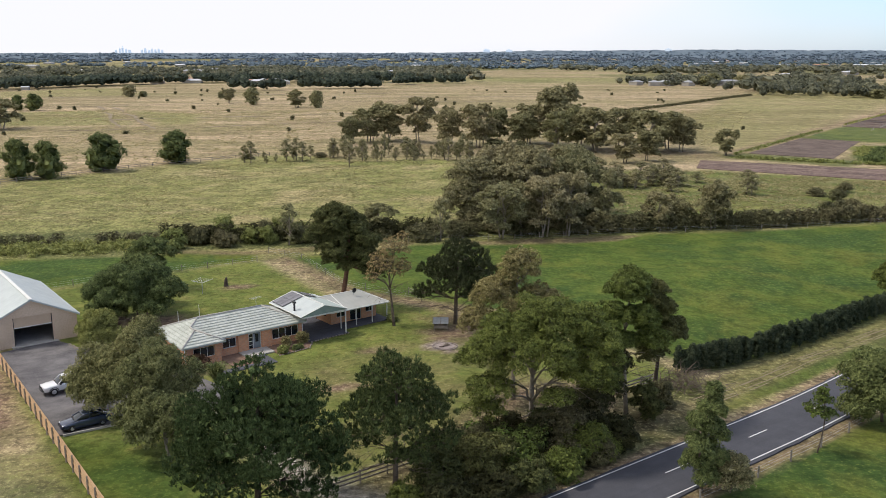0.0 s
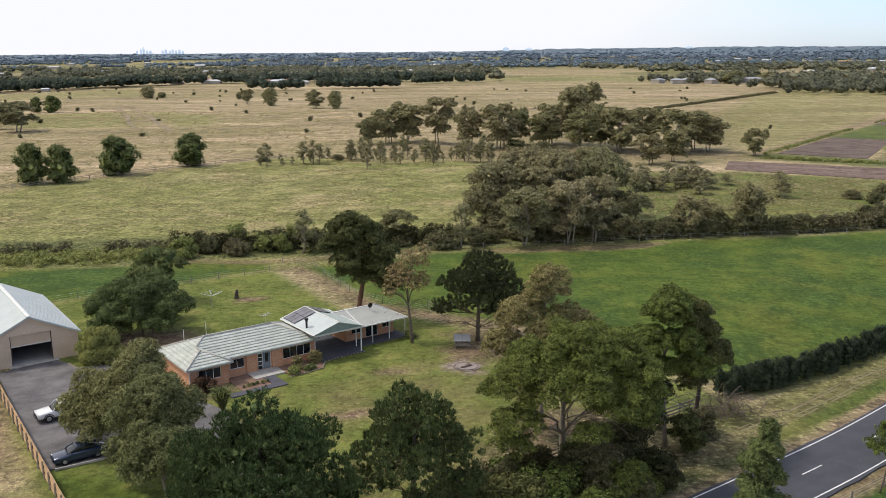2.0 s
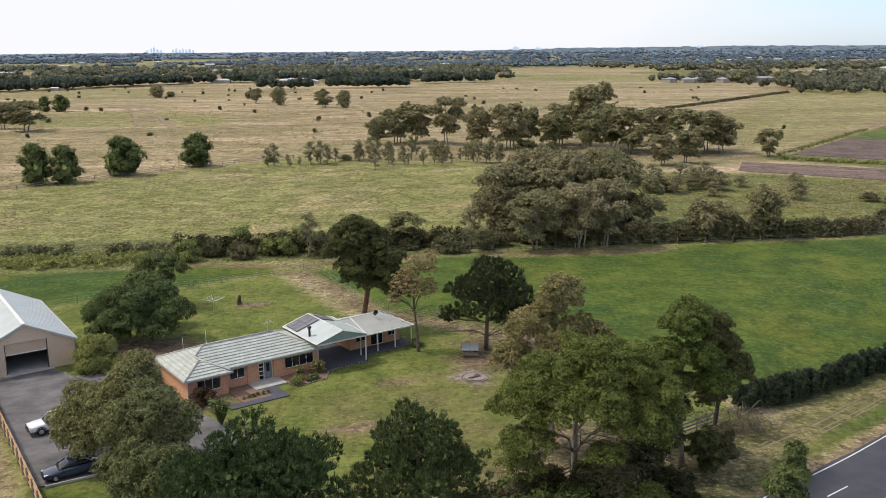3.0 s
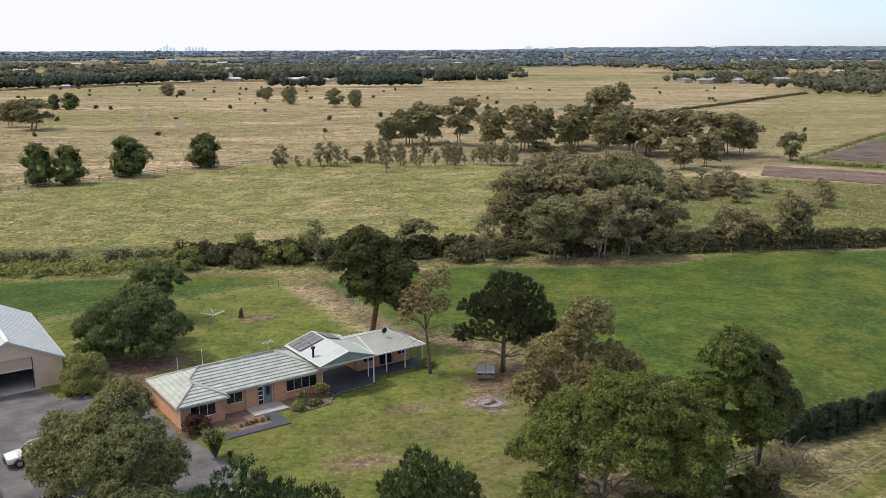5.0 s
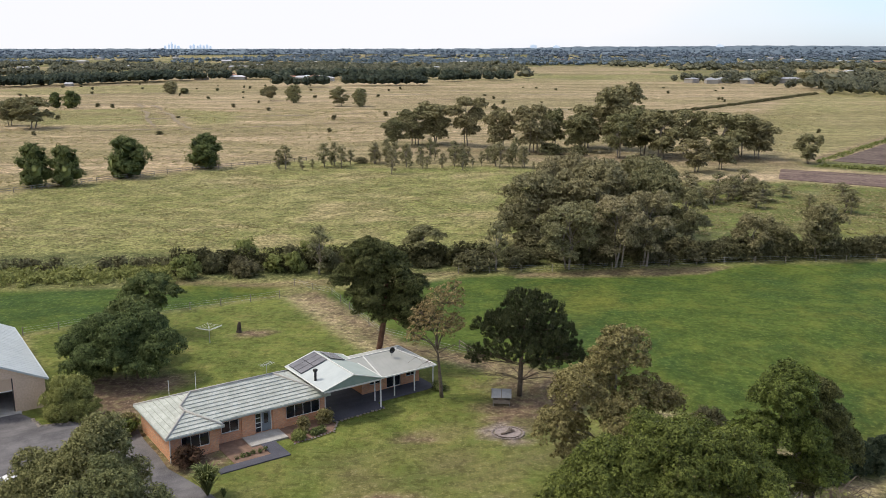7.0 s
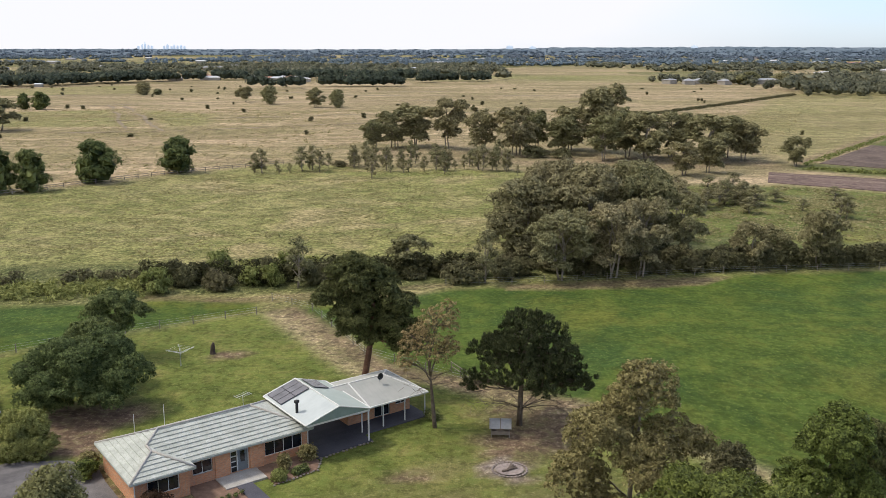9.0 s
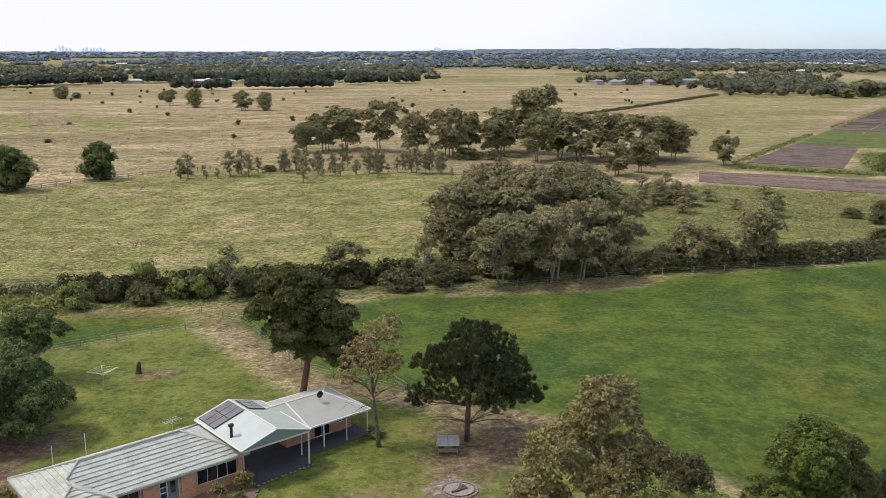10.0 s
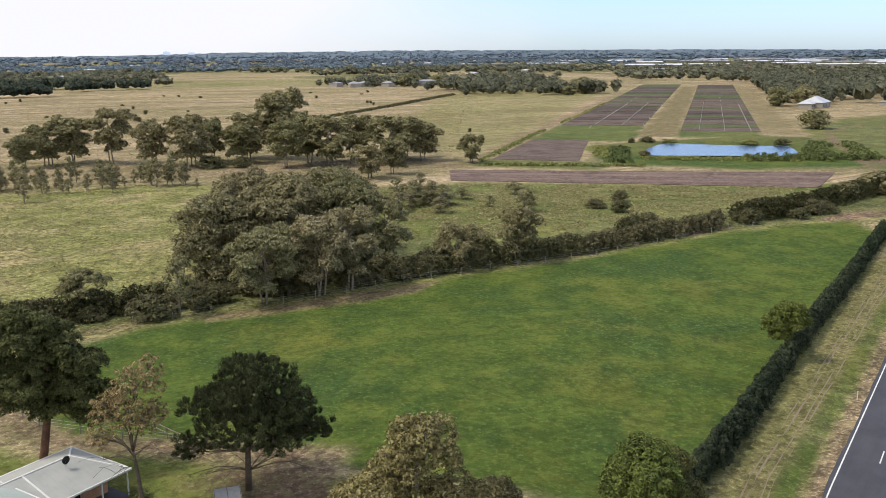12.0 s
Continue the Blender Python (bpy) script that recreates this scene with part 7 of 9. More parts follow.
def solar(u0, u1, v0, v1, nu, nv):
    """Solar panels lying on a carport slope."""
    def z(u):
        return CE + (CR - CE) * ((u - CU0) / (CUR - CU0) if u < CUR else (CU1 - u) / (CU1 - CUR))
    for i in range(nu):
        for j in range(nv):
            a, b = u0 + (u1 - u0) * i / nu + 0.015, u0 + (u1 - u0) * (i + 1) / nu - 0.015
            p, q = v0 + (v1 - v0) * j / nv + 0.015, v0 + (v1 - v0) * (j + 1) / nv - 0.015
            s = thing("solar_panel", "dark solar panel in a thin metal frame on the carport roof", "solar panel", (*HOUSE, 0), HANG, "solar array")
            h = 0.12
            fr = Build().slab([(a, p, z(a) + h), (b, p, z(b) + h), (b, q, z(b) + h), (a, q, z(a) + h)], 0.04)
            put("panel_frame", fr.mesh("panel_frame", FRAME_DARK), s)
            e = 0.03
            ce = Build().slab([(a + e, p + e, z(a + e) + h + 0.006), (b - e, p + e, z(b - e) + h + 0.006), (b - e, q - e, z(b - e) + h + 0.006), (a + e, q - e, z(a + e) + h + 0.006)], 0.004)
            put("cell_sheet", ce.mesh("cell_sheet", SOLAR), s)
            for (x, y) in ((a + 0.1, p + 0.1), (b - 0.1, q - 0.1)):
                ft = Build().box((x - 0.03, y - 0.03, z(x) - 0.03), (x + 0.03, y + 0.03, z(x) + h - 0.035))
                put("bracket", ft.mesh("bracket", GALV), s)


solar(15.6, 18.6, 5.3, 8.2, 2, 3)
solar(19.2, 20.9, 5.6, 8.2, 1, 3)

flue = thing("flue", "short black stove flue with a cowl on the carport roof", "chimney flue", (*hpoint(15.95, 2.75), 3.4), HANG)
c = Build().tube([(0, 0, 0.05), (0, 0, 1.15)], [0.13, 0.13], 10)
put("flue_pipe", c.mesh("flue_pipe", BLACK, smooth=True), flue)
c = Build().tube([(0, 0, 1.12), (0, 0, 1.18), (0, 0, 1.36), (0, 0, 1.42)], [0.15, 0.24, 0.24, 0.1], 10)
put("cowl", c.mesh("cowl", BLACK, smooth=True), flue)

# ---- verandah wing ----
wing = thing("verandah_wing", "orange brick wing with a pale steel roof over a deep verandah", "house", (*HOUSE, 0), HANG)
wall(wing, "front_wall", "u", 4.4, 22.2, 29.4, 2.55, [(23.1, 24.5, 0.9, 2.1), (25.2, 27.0, 0.12, 2.15), (27.7, 29.0, 0.9, 2.1)])
wall(wing, "side_wall", "v", 22.2, 4.64, 9.2, 2.55, [(5.6, 6.6, 0.9, 2.05)])
wall(wing, "side_wall", "v", 29.16, 4.64, 9.2, 2.55, [])
wall(wing, "back_wall", "u", 8.96, 22.44, 29.16, 2.55, [])
window(wing, 23.1, 24.5, 4.4, 0.9, 2.1, 2)
window(wing, 27.7, 29.0, 4.4, 0.9, 2.1, 2)
window(wing, 25.2, 27.0, 4.4, 0.12, 2.15, 2, "sliding_door", False)
g = Build().box((22.3, 5.6, 0.9), (22.32, 6.6, 2.05))
put("pane", g.mesh("pane", GLASS), wing)
RU0, RU1, RV0, RV1, RE, RR, RVM = 20.9, 30.0, 2.0, 9.7, 2.52, 3.72, 6.0
peak = (27.3, RVM, RR)
for poly in ([(RU0, RV0, RE), (RU1, RV0, RE), peak, (RU0, RVM, RR)], [(RU1, RV0, RE), (RU1, RV1, RE), peak], [(RU1, RV1, RE), (RU0, RV1, RE), (RU0, RVM, RR), peak]):
    c = Build().slab(poly, 0.06)
    put("roof_sheet", c.mesh("roof_sheet", METAL_PALE), wing)
for a, b in (((RU1, RV0, RE), peak), ((RU1, RV1, RE), peak), ((RU0, RVM, RR), peak), ((23.2, RV0 + 0.05, RE + 0.02), (23.2, RVM, RR))):
    c = Build().beam((a[0], a[1], a[2] + 0.02), (b[0], b[1], b[2] + 0.02), 0.14, 0.06)
    put("roof_flashing", c.mesh("roof_flashing", TRIM), wing)
for a, b in (((RU0, RV0, RE - 0.03), (RU1, RV0, RE - 0.03)), ((RU1, RV0, RE - 0.03), (RU1, RV1, RE - 0.03)), ((RU0, RV1, RE - 0.03), (RU1, RV1, RE - 0.03))):
    c = Build().beam(a, b, 0.12, 0.15)
    put("gutter", c.mesh("gutter", TRIM), wing)
c = Build().box((22.3, RV0 + 0.15, 2.46), (29.9, RV1 - 0.2, 2.49))
put("verandah_ceiling", c.mesh("verandah_ceiling", TRIM), wing)
for pu in (22.45, 24.85, 27.35, 29.75):
    c = Build().box((pu - 0.05, 2.2, 0.05), (pu + 0.05, 2.3, 2.46))
    put("post", c.mesh("post", TRIM), wing)
c = Build().tube([(25.6, 4.6, 2.95), (25.6, 4.6, 3.25)], [0.05, 0.05], 6)
c.tube([(26.3, 4.2, 2.85), (26.3, 4.2, 3.1)], [0.05, 0.05], 6)
put("roof_vent", c.mesh("roof_vent", GALV), wing)

dish = thing("satellite_dish", "small grey satellite dish on a bent bracket", "satellite dish", (*hpoint(26.2, 5.0), 3.36), HANG)
c = Build().tube([(0, 0, 0), (0, -0.05, 0.45), (0.0, -0.15, 0.6)], [0.03, 0.03, 0.03], 6)
put("bracket", c.mesh("bracket", GALV), dish)
v, f = [], []
for i in range(5):
    for k in range(16):
        r = 0.34 * i / 4
        v.append((r * math.cos(k * math.pi / 8), -0.15 - 0.14 * (1 - (i / 4) ** 2) * -1 - 0.05, 0.75 + r * math.sin(k * math.pi / 8)))
for i in range(4):
    for k in range(16):
        f.append((i * 16 + k, i * 16 + (k + 1) % 16, (i + 1) * 16 + (k + 1) % 16, (i + 1) * 16 + k))
put("reflector", Build().add(v, f).mesh("reflector", BLACK, smooth=True), dish)
c = Build().tube([(0, -0.2, 0.35), (0, -0.6, 0.7)], [0.015, 0.015], 5)
put("feed_arm", c.mesh("feed_arm", GALV), dish)

aerial = thing("tv_aerial", "thin metal television aerial on a mast above the roof", "aerial", (*hpoint(11.95, 5.36), 4.1), HANG)
c = Build().tube([(0, 0, 0), (0, 0, 1.3)], [0.025, 0.02], 6)
put("mast", c.mesh("mast", GALV), aerial)
c = Build().beam((-0.75, -0.2, 1.28), (0.75, 0.2, 1.28), 0.03)
put("boom", c.mesh("boom", GALV), aerial)
for k in range(6):
    x = -0.65 + k * 0.26
    c = Build().beam((x - 0.12, x * 0.27 + 0.45, 1.3), (x + 0.12, x * 0.27 - 0.45, 1.3), 0.018)
    put("element", c.mesh("element", GALV), aerial)
for pu, pv, top in ((6.2, 9.0, 4.5), (3.7, 9.7, 3.9)):
    p = thing("vent_pipe", "slim pale pipe standing above the rear eaves", "pipe", (*hpoint(pu, pv + 0.7), 0), HANG)
    c = Build().tube([(0, 0, -0.05), (0, 0, top)], [0.028, 0.025], 8)
    put("pipe", c.mesh("pipe", TRIM), p)

# ---- paving and garden beds round the house ----


def hpatch(name, poly, z, thick, mat, label, category):
    return flat_patch(name, [hpoint(u, v) for u, v in poly], z, thick, mat, label, category)


hpatch("carport_paving", [(16.35, 0.0), (22.4, 0.25), (22.4, 1.9), (30.0, 1.9), (30.0, 9.6), (16.35, 9.2)], 0.09, 0.2, PAVE, "dark blue-grey paving under the carport and verandah", "paving")
hpatch("garden_path", [(3.2, -4.2), (9.8, -4.2), (9.8, -0.75), (8.4, -0.75), (8.4, -3.1), (3.2, -3.1)], 0.12, 0.2, PAVE, "dark grey garden path leading to the porch", "path")
hpatch("porch", [(7.5, -0.75), (11.2, -0.75), (11.2, 1.6), (7.5, 1.6)], 0.16, 0.25, CONCRETE, "pale concrete porch slab before the front door", "porch")
hpatch("garden_bed", [(4.95, -3.09), (8.39, -3.09), (8.39, -0.76), (7.49, -0.76), (7.49, 1.6), (4.95, 1.6)], 0.07, 0.15, MULCH, "bare brown mulched garden bed", "garden bed")
hpatch("garden_bed", [(11.22, -2.2), (15.3, -1.9), (16.3, -0.6), (16.3, 1.6), (11.22, 1.6)], 0.07, 0.15, MULCH, "brown mulched garden bed with low shrubs", "garden bed")


def stones(points, size, label, group, seed):
    """Rough edging stones laid along a line."""
    r = np.random.default_rng(seed)
    base = bpy.data.meshes.new("edging_stone")
    bm = bmesh.new()
    bmesh.ops.create_icosphere(bm, subdivisions=1, radius=0.5)
    for v in bm.verts:
        v.co *= 1 + r.uniform(-0.18, 0.18)
        v.co.z *= 0.7
    bm.to_mesh(base)
    bm.free()
    base.materials.append(STONE)
    for x, y in points:
        s = size * r.uniform(0.75, 1.3)
        ob = new("edging_stone", base)
        ob.location, ob.rotation_euler, ob.scale = (x + r.normal(0, 0.04), y + r.normal(0, 0.04), 0.06 + s * 0.12), (0, 0, r.uniform(0, 6.28)), (s * 1.3, s, s)
        tagged(ob, label, "stone", group)


stones(along([hpoint(11.1, -2.35), hpoint(15.35, -2.05), hpoint(16.5, -0.6), hpoint(16.6, 0.2)], 0.34), 0.22, "rough sandstone block edging a garden bed", "bed edging", 3)
stones(along([hpoint(16.7, -0.25), hpoint(22.6, 0.05)], 0.45), 0.22, "rough stone along the carport paving", "paving edging", 4)
stones(along([(-42.0, 98.9), (-40.4, 97.3), (-38.6, 98.0), (-37.2, 98.4)], 0.5), 0.4, "rough stone edging the bed beside the shed", "shed bed edging", 5)
stones(along([(-18.0, 83.6), (-16.4, 81.6), (-15.6, 80.2)], 0.5), 0.34, "pale stone edging the drive", "drive edging", 6)

# small plants of the beds
for i in range(6):
    u = 5.5 + i * 0.55
    plant("bedding_plant", "small green plant in bare mulch", "plant", hpoint(u, -2.2 + 0.1 * (i % 2)), tree_parts("e", 0.4, 0.42, 100 + i, 150, 0.09, 0.02, 5, 1, 0.25), LEAF_DEEP, BARK_DARK, group="row of bedding plants")
for i, (u, v, h, w, mat, lab) in enumerate(((1.5, -0.9, 1.8, 2.9, LEAF_BRONZE, "reddish brown clipped shrub under the window"), (13.0, -0.4, 1.6, 1.0, LEAF_RUST, "upright green shrub against the brick wall"),
                                            (11.9, -1.6, 0.8, 1.3, LEAF_FRESH, "low bright green shrub at the porch"), (15.6, 0.2, 1.5, 1.8, LEAF_RUST, "rounded bronze-green shrub at the house corner"),
                                            (13.6, -1.5, 0.5, 0.6, LEAF_DEEP, "small green shrub in mulch"), (14.3, -1.3, 0.5, 0.6, LEAF_DEEP, "small green shrub in mulch"),
                                            (29.9, 1.2, 0.7, 1.3, LEAF_DEEP, "low dark shrub beside the verandah"), (-1.2, 8.4, 1.7, 2.2, LEAF_EUC, "loose shrub against the end wall"), (-0.5, 9.8, 1.6, 2.0, LEAF_RUST, "brownish shrub behind the house"))):
    plant("shrub", lab, "shrub", hpoint(u, v), tree_parts("e", h, w, 120 + i, 3500, 0.13, 0.02, 10, 2, 0.2), mat, BARK)


def flax(name, label, x, y, h, n, seed):
    """A fountain of strap leaves."""
    r = np.random.default_rng(seed)
    b = Build()
    for i in range(n):
        a, reach, up = r.uniform(0, 6.28), r.uniform(0.25, 1.0) * h * 0.62, r.uniform(0.65, 1.05) * h
        pts = [np.array([math.cos(a) * reach * k, math.sin(a) * reach * k, up * math.sin(min(1, k * 1.05) * 1.75) * 0.98]) for k in (0.04, 0.35, 0.7, 1.0)]
        s = np.array([-math.sin(a), math.cos(a), 0])
        vs = []
        for k, p in enumerate(pts):
            w = (0.05, 0.06, 0.045, 0.006)[k] * h * 0.5
            vs += [p - s * w, p + s * w]
        b.add(vs, [(0, 1, 3, 2), (2, 3, 5, 4), (4, 5, 7, 6)])
    t = thing(name, label, "plant", (x, y, 0), 0)
    put("leaves", b.mesh("leaves", LEAF_DEEP), t)


flax("yucca", "spiky green yucca at the edge of the drive", *hpoint(0.9, -7.2), 2.7, 260, 8)
flax("yucca", "small spiky plant beside the yucca", *hpoint(1.9, -8.2), 0.9, 70, 9)

# ---- shed ----
SHED = (-42.2, 102.4)
shed = thing("shed", "large beige steel shed with pale gable roof, roller door half raised", "shed", (*SHED, 0), ANG)
SW, SD, SE, SR = 10.6, 20.0, 3.12, 5.72
b = Build()
for p, q in ((-SW, -7.5), (-2.95, 0.0)):
    b.box((p, 0, -0.1), (q, 0.1, SE))
# gable above the door is pieced round the opening, which rises past the eaves
b.add([(-SW, 0, SE), (-7.5, 0, SE), (-7.5, 0, SE + (SR - SE) * 3.1 / (SW / 2)), (-SW, 0.1, SE), (-7.5, 0.1, SE), (-7.5, 0.1, SE + (SR - SE) * 3.1 / (SW / 2))], [(0, 1, 2), (5, 4, 3), (0, 3, 4, 1), (1, 4, 5, 2), (2, 5, 3, 0)])
b.add([(-2.95, 0, SE), (0, 0, SE), (-2.95, 0, SE + (SR - SE) * 2.95 / (SW / 2)), (-2.95, 0.1, SE), (0, 0.1, SE), (-2.95, 0.1, SE + (SR - SE) * 2.95 / (SW / 2))], [(0, 1, 2), (5, 4, 3), (0, 3, 4, 1), (1, 4, 5, 2), (2, 5, 3, 0)])
za, zb = SE + (SR - SE) * 3.1 / (SW / 2), SE + (SR - SE) * 2.95 / (SW / 2)
b.add([(-7.5, 0, 3.68), (-2.95, 0, 3.68), (-2.95, 0, zb), (-SW / 2, 0, SR), (-7.5, 0, za), (-7.5, 0.1, 3.68), (-2.95, 0.1, 3.68), (-2.95, 0.1, zb), (-SW / 2, 0.1, SR), (-7.5, 0.1, za)],
      [(0, 1, 2, 3, 4), (9, 8, 7, 6, 5), (0, 5, 6, 1), (1, 6, 7, 2), (2, 7, 8, 3), (3, 8, 9, 4), (4, 9, 5, 0)])
put("front_wall", b.mesh("front_wall", SHEDWALL), shed)
for u in (-SW, -0.1):
    c = Build().box((u, 0.1, -0.1), (u + 0.1, SD - 0.1, SE))
    put("side_wall", c.mesh("side_wall", SHEDWALL), shed)
    for k in range(40):
        c = Build().box((u - 0.025 if u < -5 else u + 0.1, 0.3 + k * 0.49, 0), (u if u < -5 else u + 0.125, 0.36 + k * 0.49, SE - 0.05))
        put("cladding_rib", c.mesh("cladding_rib", SHEDWALL), shed)
for k in range(9):
    for p, q in ((-SW, -7.5), (-2.95, 0.0)):
        u = p + (q - p) * (k + 0.5) / 9
        c = Build().box((u - 0.03, -0.022, 0), (u + 0.03, -0.001, SE - 0.25))
        put("cladding_rib", c.mesh("cladding_rib", SHEDWALL), shed)
c = Build().slab([(-SW, SD - 0.1, SE), (-SW / 2, SD - 0.1, SR), (0, SD - 0.1, SE), (0, SD - 0.1, 0), (-SW, SD - 0.1, 0)], 0.0)
c = Build().add([(-SW, SD, -0.1), (0, SD, -0.1), (0, SD, SE), (-SW / 2, SD, SR), (-SW, SD, SE), (-SW, SD - 0.1, -0.1), (0, SD - 0.1, -0.1), (0, SD - 0.1, SE), (-SW / 2, SD - 0.1, SR), (-SW, SD - 0.1, SE)],
                [(4, 3, 2, 1, 0), (5, 6, 7, 8, 9), (0, 1, 6, 5), (1, 2, 7, 6), (2, 3, 8, 7), (3, 4, 9, 8), (4, 0, 5, 9)])
put("back_wall", c.mesh("back_wall", SHEDWALL), shed)
o = 0.32
drop = (SR - SE) / (SW / 2) * o
for s in (0, 1):
    e = (-SW - o) if s == 0 else o
    c = Build().slab([(e, -0.25, SE - drop + 0.1), (-SW / 2, -0.25, SR + 0.1), (-SW / 2, SD + 0.2, SR + 0.1), (e, SD + 0.2, SE - drop + 0.1)], 0.06)
    put("roof_sheet", c.mesh("roof_sheet", METAL_SHED), shed)
    for k in range(1, 27):
        v = -0.25 + (SD + 0.45) * k / 27
        c = Build().beam((e, v, SE - drop + 0.104), (-SW / 2, v, SR + 0.104), 0.03, 0.024)
        put("roof_rib", c.mesh("roof_rib", METAL_SHED), shed)
    c = Build().beam((e, -0.27, SE - drop + 0.06), (-SW / 2, -0.27, SR + 0.06), 0.08, 0.2)
    put("barge_board", c.mesh("barge_board", METAL_SHED), shed)
    c = Build().beam((e, -0.2, SE - drop + 0.05), (e, SD + 0.2, SE - drop + 0.05), 0.14, 0.14)
    put("gutter", c.mesh("gutter", METAL_SHED), shed)
c = Build().beam((-SW / 2, -0.28, SR + 0.14), (-SW / 2, SD + 0.2, SR + 0.14), 0.4, 0.07)
put("ridge_cap", c.mesh("ridge_cap", TRIM), shed)
rd = new("roller_door")
rd.parent = shed
for k in range(14):
    c = Build().box((-7.45, 0.14 + 0.012 * (k % 2), 2.42 + k * 0.09), (-3.0, 0.17 + 0.012 * (k % 2), 2.42 + (k + 1) * 0.09 - 0.004))
    put("slat", c.mesh("slat", ROLLER), rd)
c = Build().box((-7.45, 0.11, 2.32), (-3.0, 0.19, 2.42))
put("bottom_rail", c.mesh("bottom_rail", TRIM), rd)
for u in (-7.5, -3.05):
    c = Build().box((u, 0.102, 0), (u + 0.1, 0.2, 3.7))
    put("door_track", c.mesh("door_track", FRAME_DARK), rd)
c = Build().box((-SW + 0.1, 0.1, -0.08), (-0.1, SD - 0.1, 0.13))
put("shed_floor", c.mesh("shed_floor", CONCRETE), shed)
c = Build().box((-7.9, -0.7, -0.05), (-2.5, -0.02, 0.15))
put("apron", c.mesh("apron", CONCRETE), shed)

# ---- fences ----


def fence_line(name, label, pts, gap, post_h, post_w, rails, rail_mat, post_mat, rail_w=0.03, rail_h=0.03, group=""):
    f = thing(name, label, "fence", (0, 0, 0), group=group)
    spots = along(pts, gap) + [pts[-1]]
    for x, y in spots:
        c = Build().box((x - post_w / 2, y - post_w / 2, sag(x, y) - 0.15), (x + post_w / 2, y + post_w / 2, sag(x, y) + post_h * rng.uniform(0.95, 1.04)))
        put("post", c.mesh("post", post_mat), f)
    for z in rails:
        for a, b in zip(spots, spots[1:]):
            c = Build().beam((*a, z + sag(*a)), (*b, z + sag(*b)), rail_w, rail_h)
            put("rail", c.mesh("rail", rail_mat), f)
    return f


paling = thing("paling_fence", "new pale timber paling fence with posts and rails", "fence", (0, 0, 0))
fa, fb = np.array([-10.5, 41.3]), np.array(FENCE_L1)
flen = np.linalg.norm(fb - fa)
fd = (fb - fa) / flen
fn = np.array([-fd[1], fd[0]])                       # towards the neighbour
b = Build()
n = int(flen / 0.15)
for i in range(n):
    p = fa + fd * (i * 0.15)
    q = fa + fd * (i * 0.15 + 0.138)
    h = 1.68 + rng.uniform(-0.02, 0.02)
    o0, o1 = -0.012 * fn, 0.012 * fn
    k = [(p + o0), (q + o0), (q + o1), (p + o1)]
    b.add([(*k[0], 0.02), (*k[1], 0.02), (*k[2], 0.02), (*k[3], 0.02), (*k[0], h), (*k[1], h), (*k[2], h), (*k[3], h)], [(4, 5, 6, 7), (0, 1, 5, 4), (1, 2, 6, 5), (2, 3, 7, 6), (3, 0, 4, 7)])
pal = put("paling_run", b.mesh("paling_run", TIMBER), paling)
tagged(pal, kind="stuff")
m = int(flen / 2.4)
for i in range(m + 1):
    p = fa + fd * min(i * 2.4, flen) + fn * 0.09
    c = Build().box((p[0] - 0.065, p[1] - 0.065, -0.15), (p[0] + 0.065, p[1] + 0.065, 1.6))
    put("post", c.mesh("post", TIMBER_OLD), paling)
for z in (0.35, 0.9, 1.45):
    for i in range(m):
        p, q = fa + fd * (i * 2.4) + fn * 0.05, fa + fd * ((i + 1) * 2.4) + fn * 0.05
        c = Build().beam((*p, z), (*q, z), 0.045, 0.09)
        put("rail", c.mesh("rail", TIMBER), paling)


def gl(u, v):
    p = HOUSE + u * E1 + v * E2
    return float(p[0]), float(p[1])


fence_line("rail_fence", "weathered timber post and rail fence under the roadside trees", [gl(-1, -35.5), gl(40.5, -35.0)], 2.7, 1.25, 0.14, (0.35, 0.72, 1.1), TIMBER_OLD, TIMBER_OLD, 0.045, 0.15)
fence_line("wire_fence", "low wire fence on dark posts behind the lawn", [(-56.4, 124.6), (-42.6, 134.8), (-27.7, 143.6)], 4.2, 1.15, 0.1, (0.4, 0.75, 1.05), GALV, TIMBER_OLD, 0.012, 0.012)
fence_line("wire_fence", "wire fence along the dry lane beside the green paddock", [(-27.0, 150.5), (-20.3, 145.6), (-11.0, 127.6), (-3.5, 122.0), (1.5, 118.8)], 4.0, 1.15, 0.1, (0.4, 0.75, 1.05), GALV, TIMBER_OLD, 0.012, 0.012)
fence_line("wire_fence", "roadside paddock fence on short timber posts", [gl(22, -54.8)] + [road_point(a, -5.05) for a in (-6, 4, 10, 16, 22, 30, 80)], 4.3, 1.1, 0.13, (0.4, 0.75, 1.0), GALV, TIMBER_OLD, 0.012, 0.012)
fence_line("rail_fence", "pale post and rail fence across the far pasture", [(-150, 193), (-117.8, 237), (-98.9, 263), (-82.8, 282.5), (-56.4, 305)], 4.2, 1.3, 0.16, (0.6, 1.15), TIMBER_OLD, TIMBER_OLD, 0.05, 0.12)
fence_line("wire_fence", "wire fence along the creek", [(-2.0, 159.6), (18.5, 162.4), (43.0, 168.6), (75.2, 173.0), (110.6, 183.4), (135, 184.5)], 5.0, 1.2, 0.1, (0.4, 0.8, 1.1), GALV, TIMBER_OLD, 0.012, 0.012)
fence_line("yard_rail", "short pale yard rail behind the pine", [(-0.6, 122.4), (1.5, 118.7)], 2.1, 1.2, 0.12, (0.6, 1.1), TIMBER_OLD, TIMBER_OLD, 0.05, 0.1)

# ---- things in the yard ----
hutch = thing("animal_hutch", "small timber hutch with a sloping grey iron roof", "hutch", (4.3, 104.9, 0), radians(-1))
